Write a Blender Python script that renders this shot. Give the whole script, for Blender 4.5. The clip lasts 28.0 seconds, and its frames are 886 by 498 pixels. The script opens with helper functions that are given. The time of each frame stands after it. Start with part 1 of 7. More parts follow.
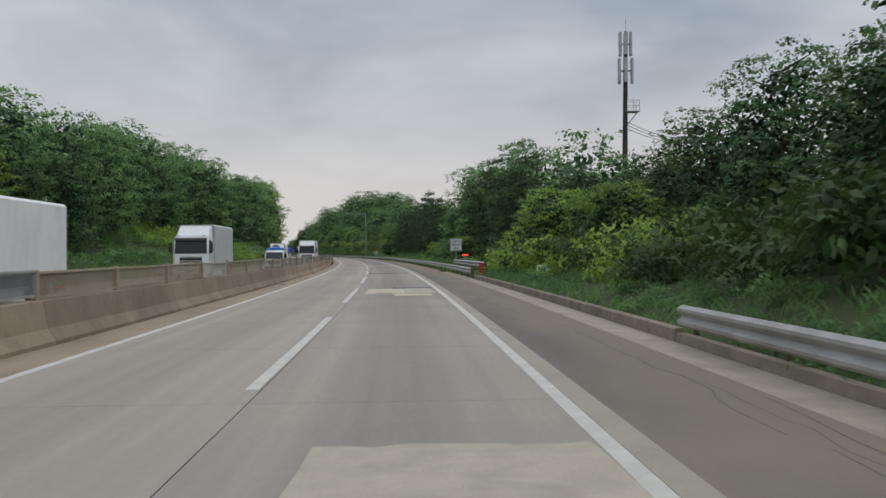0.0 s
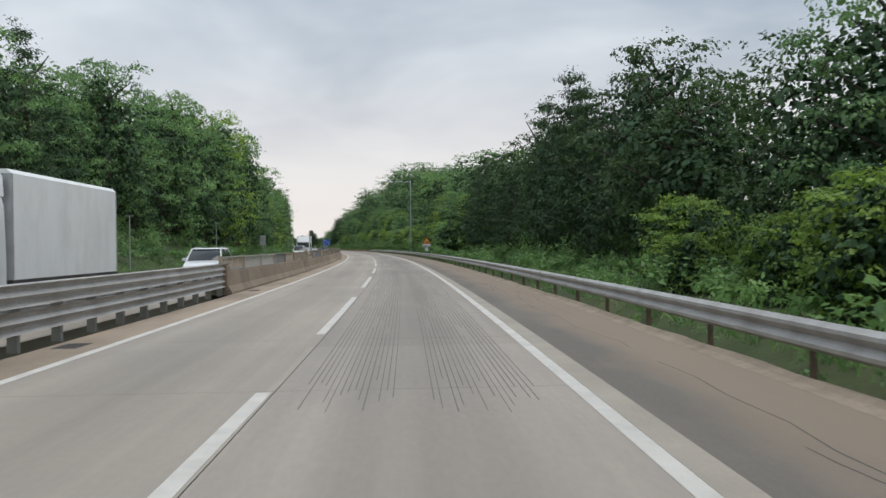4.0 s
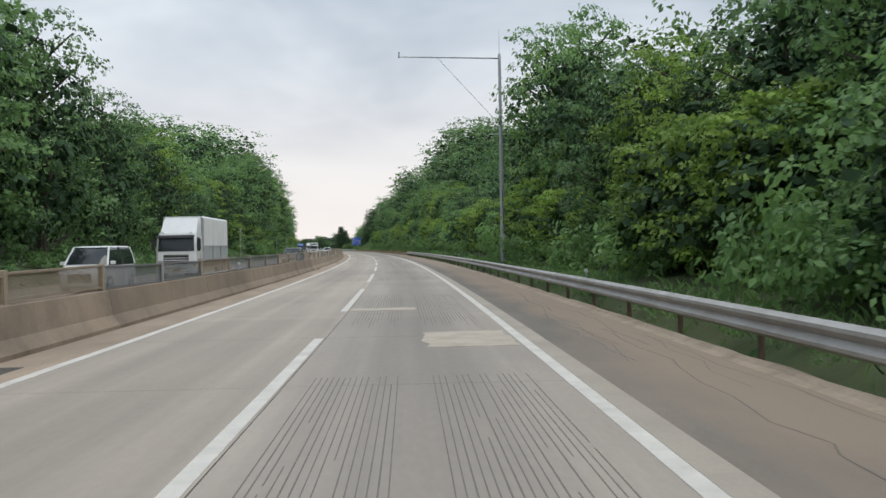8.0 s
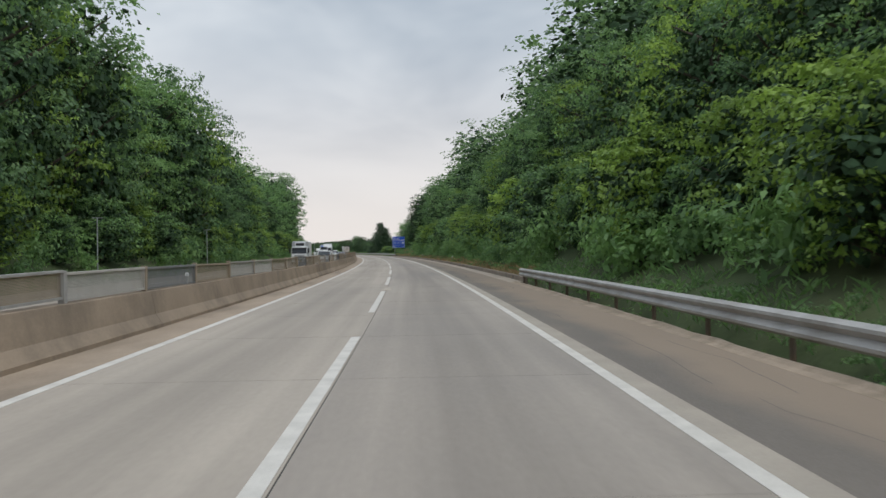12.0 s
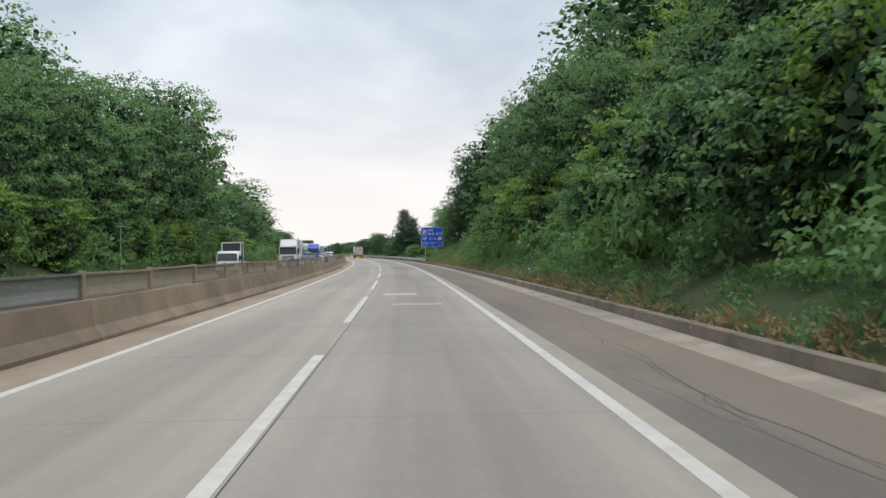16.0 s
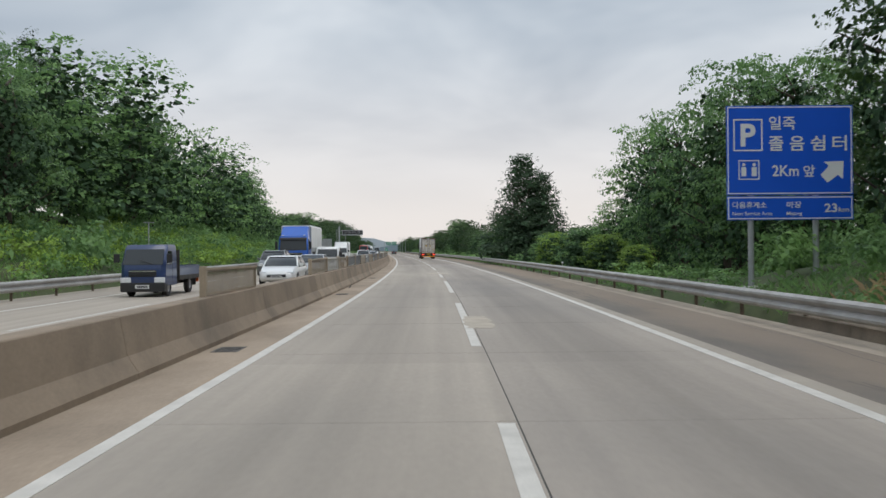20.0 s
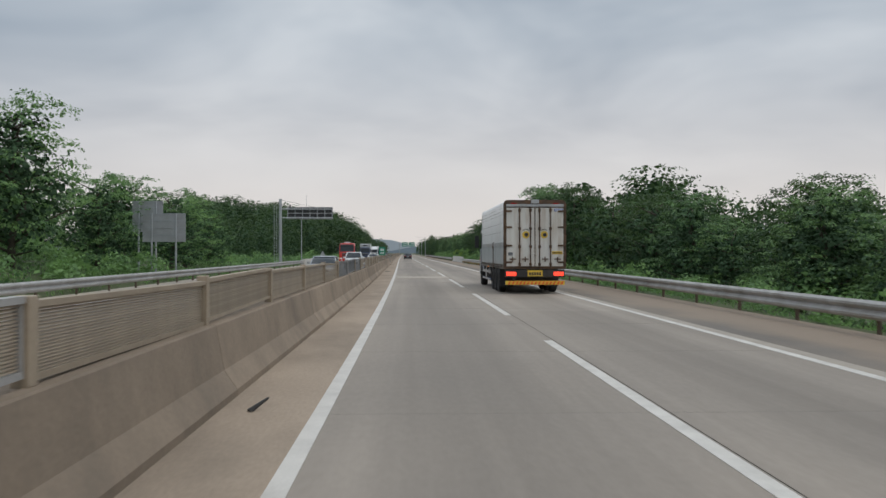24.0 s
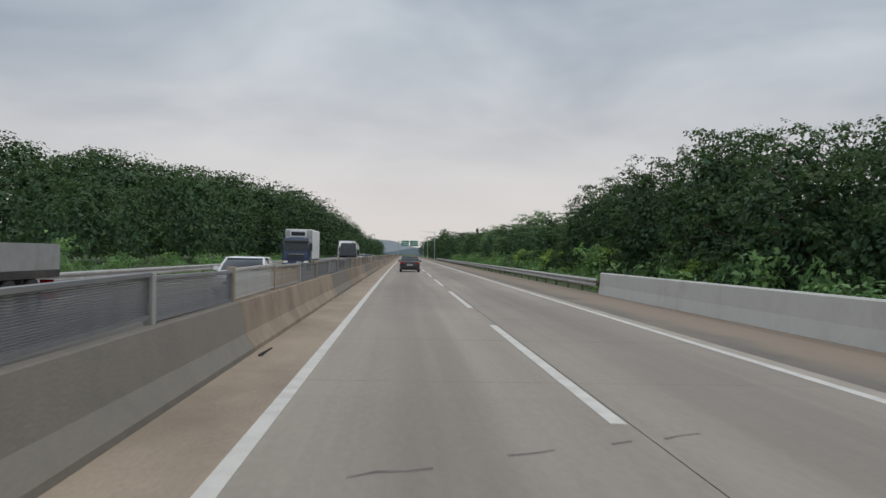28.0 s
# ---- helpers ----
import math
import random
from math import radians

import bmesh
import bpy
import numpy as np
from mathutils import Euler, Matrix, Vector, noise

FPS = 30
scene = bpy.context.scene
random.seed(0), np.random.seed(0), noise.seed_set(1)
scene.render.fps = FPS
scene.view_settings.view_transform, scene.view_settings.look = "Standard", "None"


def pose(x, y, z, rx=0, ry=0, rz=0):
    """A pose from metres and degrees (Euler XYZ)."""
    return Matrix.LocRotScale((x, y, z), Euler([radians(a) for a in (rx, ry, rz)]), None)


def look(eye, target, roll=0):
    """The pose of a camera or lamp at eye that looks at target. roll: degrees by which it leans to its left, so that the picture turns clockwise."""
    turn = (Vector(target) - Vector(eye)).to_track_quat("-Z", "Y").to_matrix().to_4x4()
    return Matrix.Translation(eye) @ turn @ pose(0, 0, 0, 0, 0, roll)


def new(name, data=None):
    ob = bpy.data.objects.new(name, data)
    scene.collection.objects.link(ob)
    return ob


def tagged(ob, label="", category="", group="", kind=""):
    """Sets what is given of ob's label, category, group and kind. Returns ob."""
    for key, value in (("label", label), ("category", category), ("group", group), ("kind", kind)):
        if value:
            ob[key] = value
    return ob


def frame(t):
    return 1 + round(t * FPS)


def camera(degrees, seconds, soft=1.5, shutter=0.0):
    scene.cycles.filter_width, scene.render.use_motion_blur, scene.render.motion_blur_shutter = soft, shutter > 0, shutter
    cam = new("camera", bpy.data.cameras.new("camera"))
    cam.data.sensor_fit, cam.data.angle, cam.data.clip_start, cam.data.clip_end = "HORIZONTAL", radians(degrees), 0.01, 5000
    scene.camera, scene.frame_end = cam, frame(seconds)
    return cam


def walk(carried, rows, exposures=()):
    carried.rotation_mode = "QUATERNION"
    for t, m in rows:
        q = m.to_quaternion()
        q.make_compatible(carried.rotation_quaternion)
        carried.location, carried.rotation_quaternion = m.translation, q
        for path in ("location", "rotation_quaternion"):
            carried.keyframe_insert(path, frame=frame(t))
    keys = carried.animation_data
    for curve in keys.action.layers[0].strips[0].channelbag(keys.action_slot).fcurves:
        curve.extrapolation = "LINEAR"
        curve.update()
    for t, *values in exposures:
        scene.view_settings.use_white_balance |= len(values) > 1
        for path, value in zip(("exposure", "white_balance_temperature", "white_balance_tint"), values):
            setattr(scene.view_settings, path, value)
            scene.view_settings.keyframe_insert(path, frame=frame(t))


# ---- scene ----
from collections import defaultdict

# ---- camera and its way ----
cam = camera(51.05, 28.0, 1.5, 0.07)
# seconds, x, y, z, yaw, pitch, roll
ROWS = [
    (0.0, 1.869, -9.144, 1.675, -2.474, 0.193, 0.496),
    (1.0, 1.796, 19.829, 1.675, -1.551, 0.113, 0.798),
    (2.0, 1.225, 48.079, 1.675, -0.930, 0.185, 0.633),
    (3.0, 0.353, 76.177, 1.675, 0.089, 0.115, 0.644),
    (4.0, -0.847, 104.473, 1.675, 0.901, -0.228, 0.842),
    (4.5, -1.603, 118.595, 1.675, 1.179, 0.055, 0.903),
    (6.5, -5.553, 175.564, 1.675, 2.559, 0.337, 0.473),
    (7.0, -6.724, 189.841, 1.675, 2.987, 0.246, 0.741),
    (8.0, -9.345, 217.850, 1.675, 3.832, -0.222, 1.097),
    (9.0, -12.461, 246.287, 1.675, 4.624, -0.139, 0.967),
    (10.0, -16.020, 275.983, 1.675, 5.421, 0.178, 1.160),
    (11.0, -20.090, 305.643, 1.675, 6.366, 0.234, 0.950),
    (12.0, -24.833, 335.979, 1.675, 7.124, 0.031, 0.876),
    (12.5, -27.231, 351.214, 1.675, 7.475, -0.000, 0.696),
    (14.5, -37.312, 412.461, 1.675, 8.605, 0.125, 0.934),
    (15.0, -39.927, 427.084, 1.675, 8.735, 0.160, 1.066),
    (16.0, -45.785, 456.924, 1.675, 9.229, 0.155, 0.929),
    (17.0, -52.145, 487.602, 1.675, 10.045, 0.006, 0.856),
    (18.0, -58.934, 518.545, 1.675, 10.736, 0.100, 0.917),
    (19.0, -66.651, 549.308, 1.675, 12.231, -0.282, 1.291),
    (20.0, -75.311, 579.919, 1.675, 14.160, 0.038, 0.511),
    (21.0, -84.360, 610.921, 1.675, 15.019, 0.223, -0.081),
    (21.5, -89.032, 626.642, 1.675, 15.376, -0.012, -0.472),
    (23.5, -107.914, 689.843, 1.675, 15.602, 0.214, -0.329),
    (24.0, -112.773, 705.750, 1.675, 15.365, 0.212, 0.031),
    (25.0, -122.807, 738.010, 1.675, 14.966, 0.125, -0.512),
    (26.0, -133.059, 770.272, 1.675, 15.015, 0.443, -0.424),
    (27.0, -143.319, 802.331, 1.675, 15.210, 0.484, -0.489),
    (28.0, -153.696, 834.806, 1.675, 15.409, 0.334, -1.096),
]

walk(cam, [(t, pose(x, y, z, 90 + p, r, w)) for t, x, y, z, w, p, r in ROWS], ((0.0, -0.36), (2.0, -0.26), (3.0, 0.04), (4.0, 0.02), (8.0, 0.13), (9.0, 0.2), (10.0, 0.1), (11.0, -0.08), (12.5, -0.03), (15.0, 0.26), (18.0, 0.24), (19.0, 0.2), (20.3, -0.1), (24.0, -0.26), (28.0, -0.3)))

# ---- the road's line: s metres along it, u metres to the right of the lane divider ----
CURVE = ((-400, 4.77), (0, 4.77), (100, 4.56), (200, 4.53), (300, 4.22), (400, 3.59), (500, 3.42), (600, 4.99), (700, 3.27), (800, 0.56), (900, -0.47), (1000, 0.0), (3000, 0.0))
_S = np.arange(-400.0, 3001.0, 1.0)
_K = np.interp(_S, [c[0] for c in CURVE], [c[1] * 1e-4 for c in CURVE])
_H = np.concatenate([[0], np.cumsum((_K[1:] + _K[:-1]) / 2)])
_H -= np.interp(0, _S, _H)
_M = (_H[1:] + _H[:-1]) / 2
_X = np.concatenate([[0], np.cumsum(-np.sin(_M))])
_Y = np.concatenate([[0], np.cumsum(np.cos(_M))])
_X -= np.interp(0, _S, _X)
_Y -= np.interp(0, _S, _Y)


def at(s, u, z=0.0):
    h = np.interp(s, _S, _H)
    return (float(np.interp(s, _S, _X) + u * np.cos(h)), float(np.interp(s, _S, _Y) + u * np.sin(h)), float(z))


def heading(s):
    return math.degrees(float(np.interp(s, _S, _H)))


def stand(s, u, z=0.0, turn=0.0):
    """The pose of a thing on the road: its y axis runs along the road."""
    return pose(*at(s, u, z), 0, 0, heading(s) + turn)


# ---- light: an overcast sky ----
world = bpy.data.worlds.new("sky")
scene.world = world
world.use_nodes = True
wn, wl = world.node_tree.nodes, world.node_tree.links
wn.clear()


def wnode(kind, **sets):
    n = wn.new(kind)
    for key, value in sets.items():
        n.inputs[key.replace("_", " ")].default_value = value
    return n


sky = wn.new("ShaderNodeTexSky")
sky.sky_type, sky.sun_disc, sky.sun_elevation, sky.sun_rotation = "NISHITA", False, radians(69), radians(116)
coord = wn.new("ShaderNodeTexCoord")
sep = wn.new("ShaderNodeSeparateXYZ")
wl.new(coord.outputs["Generated"], sep.inputs[0])
lift = wn.new("ShaderNodeMath"); lift.operation = "MAXIMUM"; lift.inputs[1].default_value = 0.0
wl.new(sep.outputs["Z"], lift.inputs[0])
den = wn.new("ShaderNodeMath"); den.operation = "ADD"; den.inputs[1].default_value = 0.26
wl.new(lift.outputs[0], den.inputs[0])
px = wn.new("ShaderNodeMath"); px.operation = "DIVIDE"
py = wn.new("ShaderNodeMath"); py.operation = "DIVIDE"
wl.new(sep.outputs["X"], px.inputs[0]); wl.new(den.outputs[0], px.inputs[1])
wl.new(sep.outputs["Y"], py.inputs[0]); wl.new(den.outputs[0], py.inputs[1])
flat = wn.new("ShaderNodeCombineXYZ")
wl.new(px.outputs[0], flat.inputs[0]); wl.new(py.outputs[0], flat.inputs[1])
cloud = wnode("ShaderNodeTexNoise", Scale=1.35, Detail=4.0, Roughness=0.5, Distortion=0.3)
wl.new(flat.outputs[0], cloud.inputs["Vector"])
tone = wn.new("ShaderNodeValToRGB")
tone.color_ramp.elements[0].position, tone.color_ramp.elements[0].color = 0.36, (0.335, 0.40, 0.475, 1)
tone.color_ramp.elements[1].position, tone.color_ramp.elements[1].color = 0.64, (0.66, 0.705, 0.75, 1)
wl.new(cloud.outputs["Fac"], tone.inputs[0])
low = wn.new("ShaderNodeMapRange"); low.interpolation_type = "SMOOTHSTEP"
low.inputs["From Min"].default_value, low.inputs["From Max"].default_value = -0.01, 0.26
low.inputs["To Min"].default_value, low.inputs["To Max"].default_value = 0.0, 1.0
wl.new(sep.outputs["Z"], low.inputs["Value"])
fade = wn.new("ShaderNodeMix"); fade.data_type = "RGBA"
fade.inputs[6].default_value = (0.83, 0.775, 0.75, 1)
wl.new(low.outputs[0], fade.inputs[0]); wl.new(tone.outputs[0], fade.inputs[7])
up = wn.new("ShaderNodeMapRange"); up.interpolation_type = "SMOOTHSTEP"
up.inputs["From Min"].default_value, up.inputs["From Max"].default_value = 0.25, 0.8
up.inputs["To Min"].default_value, up.inputs["To Max"].default_value = 1.0, 1.75
wl.new(sep.outputs["Z"], up.inputs["Value"])
cloudy = wn.new("ShaderNodeBackground")
wl.new(fade.outputs[2], cloudy.inputs[0]); wl.new(up.outputs[0], cloudy.inputs[1])
clear = wn.new("ShaderNodeBackground"); clear.inputs[1].default_value = 0.012
wl.new(sky.outputs[0], clear.inputs[0])
both = wn.new("ShaderNodeAddShader")
wl.new(cloudy.outputs[0], both.inputs[0]); wl.new(clear.outputs[0], both.inputs[1])
wout = wn.new("ShaderNodeOutputWorld")
wl.new(both.outputs[0], wout.inputs[0])

sun_data = bpy.data.lights.new("sun", "SUN")
sun_data.energy, sun_data.angle, sun_data.color = 0.95, radians(36), (1.0, 0.95, 0.88)
sun_lamp = new("sun", sun_data)
sun_lamp.matrix_basis = look((0, 0, 60), (-20, 10, 0))

# ---- materials ----
MATS = {}


def material(name, base, rough=0.6, metal=0.0, vary=0.18, scale=3.0, fine=40.0, bump=0.0, dirt=None, dirt_amount=0.5, dirt_scale=1.2, spread=0.0, stretch=(1, 1, 1), coat=0.0, spec=0.5, road=False, wear=0.0, dust=None):
    """A worn surface: base colour with variation at two scales, stains of a second colour, fine relief."""
    if name in MATS:
        return MATS[name]
    m = bpy.data.materials.new(name)
    m.use_nodes = True
    n, l = m.node_tree.nodes, m.node_tree.links
    b = n["Principled BSDF"]
    b.inputs["Roughness"].default_value, b.inputs["Metallic"].default_value = rough, metal
    b.inputs["Specular IOR Level"].default_value = spec
    b.inputs["Coat Weight"].default_value = coat
    tc = n.new("ShaderNodeTexCoord")
    mp = n.new("ShaderNodeMapping"); mp.inputs["Scale"].default_value = stretch
    if road:
        tc = n.new("ShaderNodeAttribute"); tc.attribute_name = "su"
    l.new(tc.outputs["Vector" if road else "Object"], mp.inputs[0])
    big = n.new("ShaderNodeTexNoise"); big.inputs["Scale"].default_value, big.inputs["Detail"].default_value = scale, 5
    small = n.new("ShaderNodeTexNoise"); small.inputs["Scale"].default_value, small.inputs["Detail"].default_value = fine, 3
    l.new(mp.outputs[0], big.inputs["Vector"]); l.new(mp.outputs[0], small.inputs["Vector"])
    add = n.new("ShaderNodeMath"); add.operation = "MULTIPLY_ADD"; add.inputs[1].default_value = 0.6
    half = n.new("ShaderNodeMath"); half.operation = "MULTIPLY"; half.inputs[1].default_value = 0.4
    l.new(small.outputs["Fac"], half.inputs[0]); l.new(big.outputs["Fac"], add.inputs[0]); l.new(half.outputs[0], add.inputs[2])
    val = n.new("ShaderNodeMapRange")
    val.inputs["From Min"].default_value, val.inputs["From Max"].default_value = 0.3, 0.7
    val.inputs["To Min"].default_value, val.inputs["To Max"].default_value = 1 - vary, 1 + vary
    l.new(add.outputs[0], val.inputs["Value"])
    hsv = n.new("ShaderNodeHueSaturation")
    hsv.inputs["Color"].default_value = (*base, 1)
    last = val.outputs[0]
    if spread:
        info = n.new("ShaderNodeObjectInfo")
        rr = n.new("ShaderNodeMapRange"); rr.inputs["To Min"].default_value, rr.inputs["To Max"].default_value = 1 - spread, 1 + spread
        l.new(info.outputs["Random"], rr.inputs["Value"])
        mu = n.new("ShaderNodeMath"); mu.operation = "MULTIPLY"
        l.new(last, mu.inputs[0]); l.new(rr.outputs[0], mu.inputs[1])
        last = mu.outputs[0]
    if wear:
        # a darker strip down the middle of each lane, and streaks along the way
        sx = n.new("ShaderNodeSeparateXYZ"); l.new(tc.outputs["Vector"], sx.inputs[0])
        ab = n.new("ShaderNodeMath"); ab.operation = "ABSOLUTE"; l.new(sx.outputs["X"], ab.inputs[0])
        off = n.new("ShaderNodeMath"); off.operation = "SUBTRACT"; off.inputs[1].default_value = 1.85; l.new(ab.outputs[0], off.inputs[0])
        mag = n.new("ShaderNodeMath"); mag.operation = "ABSOLUTE"; l.new(off.outputs[0], mag.inputs[0])
        strip_ = n.new("ShaderNodeMapRange"); strip_.interpolation_type = "SMOOTHSTEP"
        strip_.inputs["From Min"].default_value, strip_.inputs["From Max"].default_value = 0.25, 1.25
        strip_.inputs["To Min"].default_value, strip_.inputs["To Max"].default_value = 1 - wear, 1.0
        l.new(mag.outputs[0], strip_.inputs["Value"])
        lm = n.new("ShaderNodeMapping"); lm.inputs["Scale"].default_value = (2.2, 0.035, 1)
        l.new(tc.outputs["Vector"], lm.inputs[0])
        ln = n.new("ShaderNodeTexNoise"); ln.inputs["Scale"].default_value, ln.inputs["Detail"].default_value = 1.0, 5
        l.new(lm.outputs[0], ln.inputs["Vector"])
        lr = n.new("ShaderNodeMapRange"); lr.inputs["From Min"].default_value, lr.inputs["From Max"].default_value = 0.3, 0.7
        lr.inputs["To Min"].default_value, lr.inputs["To Max"].default_value = 0.88, 1.10
        l.new(ln.outputs["Fac"], lr.inputs["Value"])
        # slabs cast at different times
        wn_ = n.new("ShaderNodeTexWhiteNoise"); wn_.noise_dimensions = "2D"
        dv = n.new("ShaderNodeVectorMath"); dv.operation = "DIVIDE"; dv.inputs[1].default_value = (3.75, 24.0, 1)
        fl = n.new("ShaderNodeVectorMath"); fl.operation = "FLOOR"
        l.new(tc.outputs["Vector"], dv.inputs[0]); l.new(dv.outputs[0], fl.inputs[0]); l.new(fl.outputs[0], wn_.inputs["Vector"])
        sr = n.new("ShaderNodeMapRange"); sr.inputs["To Min"].default_value, sr.inputs["To Max"].default_value = 0.94, 1.05
        l.new(wn_.outputs["Value"], sr.inputs["Value"])
        for extra in (strip_, lr, sr):
            mu = n.new("ShaderNodeMath"); mu.operation = "MULTIPLY"
            l.new(last, mu.inputs[0]); l.new(extra.outputs[0], mu.inputs[1])
            last = mu.outputs[0]
    l.new(last, hsv.inputs["Value"])
    colour = hsv.outputs[0]
    if dirt:
        st = n.new("ShaderNodeTexNoise"); st.inputs["Scale"].default_value, st.inputs["Detail"].default_value, st.inputs["Roughness"].default_value = dirt_scale, 8, 0.65
        l.new(mp.outputs[0], st.inputs["Vector"])
        ra = n.new("ShaderNodeMapRange"); ra.inputs["From Min"].default_value, ra.inputs["From Max"].default_value = 0.45, 0.72
        ra.inputs["To Min"].default_value, ra.inputs["To Max"].default_value = 0.0, dirt_amount
        l.new(st.outputs["Fac"], ra.inputs["Value"])
        mx = n.new("ShaderNodeMix"); mx.data_type = "RGBA"; mx.inputs[7].default_value = (*dirt, 1)
        l.new(ra.outputs[0], mx.inputs[0]); l.new(colour, mx.inputs[6])
        colour = mx.outputs[2]
    if dust:
        # blown dust that gathers on the outer part of the shoulder, with a ragged edge
        dx = n.new("ShaderNodeSeparateXYZ"); l.new(tc.outputs["Vector"], dx.inputs[0])
        rag = n.new("ShaderNodeTexNoise"); rag.inputs["Scale"].default_value, rag.inputs["Detail"].default_value = 0.8, 7
        l.new(mp.outputs[0], rag.inputs["Vector"])
        wob = n.new("ShaderNodeMath"); wob.operation = "MULTIPLY_ADD"; wob.inputs[1].default_value = 1.5
        l.new(rag.outputs["Fac"], wob.inputs[0]); l.new(dx.outputs["X"], wob.inputs[2])
        ds = n.new("ShaderNodeMapRange"); ds.inputs["From Min"].default_value, ds.inputs["From Max"].default_value = 5.2, 6.0
        ds.inputs["To Min"].default_value, ds.inputs["To Max"].default_value = 0.0, 0.85
        l.new(wob.outputs[0], ds.inputs["Value"])
        # less of it where the concrete gutter runs along
        kerbed = n.new("ShaderNodeMapRange"); kerbed.inputs["From Min"].default_value, kerbed.inputs["From Max"].default_value = 375, 410
        kerbed.inputs["To Min"].default_value, kerbed.inputs["To Max"].default_value = 1.0, 0.6
        l.new(dx.outputs["Y"], kerbed.inputs["Value"])
        past = n.new("ShaderNodeMapRange"); past.inputs["From Min"].default_value, past.inputs["From Max"].default_value = 585, 650
        l.new(dx.outputs["Y"], past.inputs["Value"])
        early = n.new("ShaderNodeMapRange"); early.inputs["From Min"].default_value, early.inputs["From Max"].default_value = 45, 75
        early.inputs["To Min"].default_value = 0.5
        l.new(dx.outputs["Y"], early.inputs["Value"])
        less = n.new("ShaderNodeMath"); less.operation = "MULTIPLY"
        l.new(ds.outputs[0], less.inputs[0]); l.new(early.outputs[0], less.inputs[1])
        most = n.new("ShaderNodeMath"); most.operation = "MAXIMUM"
        l.new(kerbed.outputs[0], most.inputs[0]); l.new(past.outputs[0], most.inputs[1])
        much = n.new("ShaderNodeMath"); much.operation = "MULTIPLY"
        l.new(less.outputs[0], much.inputs[0]); l.new(most.outputs[0], much.inputs[1])
        dm = n.new("ShaderNodeMix"); dm.data_type = "RGBA"; dm.inputs[7].default_value = (*dust, 1)
        l.new(much.outputs[0], dm.inputs[0]); l.new(colour, dm.inputs[6])
        colour = dm.outputs[2]
    l.new(colour, b.inputs["Base Color"])
    if bump:
        bp = n.new("ShaderNodeBump"); bp.inputs["Strength"].default_value, bp.inputs["Distance"].default_value = bump, 0.02
        l.new(small.outputs["Fac"], bp.inputs["Height"]); l.new(bp.outputs[0], b.inputs["Normal"])
    MATS[name] = m
    return m


def leaf_material(name, dark, light, shine=0.45, thin=0.3):
    """Leaves: colour by leaf and by tree, some light through them."""
    m = bpy.data.materials.new(name)
    m.use_nodes = True
    n, l = m.node_tree.nodes, m.node_tree.links
    b = n["Principled BSDF"]
    b.inputs["Roughness"].default_value, b.inputs["Specular IOR Level"].default_value = shine, 0.35
    geo, info = n.new("ShaderNodeNewGeometry"), n.new("ShaderNodeObjectInfo")
    tc = n.new("ShaderNodeTexCoord")
    clump = n.new("ShaderNodeTexNoise"); clump.inputs["Scale"].default_value = 0.9
    l.new(tc.outputs["Object"], clump.inputs["Vector"])
    a = n.new("ShaderNodeMath"); a.operation = "MULTIPLY_ADD"; a.inputs[1].default_value = 0.4
    c = n.new("ShaderNodeMath"); c.operation = "MULTIPLY_ADD"; c.inputs[1].default_value = 1.5; c.inputs[2].default_value = -1.05
    l.new(clump.outputs["Fac"], c.inputs[0]); l.new(geo.outputs["Random Per Island"], a.inputs[0]); l.new(c.outputs[0], a.inputs[2])
    drift = n.new("ShaderNodeTexNoise"); drift.inputs["Scale"].default_value, drift.inputs["Detail"].default_value = 0.11, 1.0
    l.new(tc.outputs["Object"], drift.inputs["Vector"])
    dr = n.new("ShaderNodeMath"); dr.operation = "MULTIPLY_ADD"; dr.inputs[1].default_value = 0.9
    l.new(drift.outputs["Fac"], dr.inputs[0]); l.new(a.outputs[0], dr.inputs[2])
    d = n.new("ShaderNodeMath"); d.operation = "MULTIPLY_ADD"; d.inputs[1].default_value = 0.35
    l.new(info.outputs["Random"], d.inputs[0]); l.new(dr.outputs[0], d.inputs[2])
    ramp = n.new("ShaderNodeValToRGB")
    ramp.color_ramp.elements[0].color, ramp.color_ramp.elements[1].color = (*dark, 1), (*light, 1)
    l.new(d.outputs[0], ramp.inputs[0]); l.new(ramp.outputs[0], b.inputs["Base Color"])
    tr = n.new("ShaderNodeBsdfTranslucent"); l.new(ramp.outputs[0], tr.inputs[0])
    mix = n.new("ShaderNodeMixShader"); mix.inputs[0].default_value = thin
    l.new(b.outputs[0], mix.inputs[1]); l.new(tr.outputs[0], mix.inputs[2])
    l.new(mix.outputs[0], n["Material Output"].inputs[0])
    MATS[name] = m
    return m


def glass_material(name, tint, rough=0.03):
    m = bpy.data.materials.new(name)
    m.use_nodes = True
    b = m.node_tree.nodes["Principled BSDF"]
    b.inputs["Base Color"].default_value = (*tint, 1)
    b.inputs["Roughness"].default_value, b.inputs["Specular IOR Level"].default_value = rough, 0.55
    MATS[name] = m
    return m


def lamp_material(name, colour, power):
    m = bpy.data.materials.new(name)
    m.use_nodes = True
    b = m.node_tree.nodes["Principled BSDF"]
    b.inputs["Base Color"].default_value = (*colour, 1)
    b.inputs["Emission Color"].default_value, b.inputs["Emission Strength"].default_value = (*colour, 1), power
    MATS[name] = m
    return m


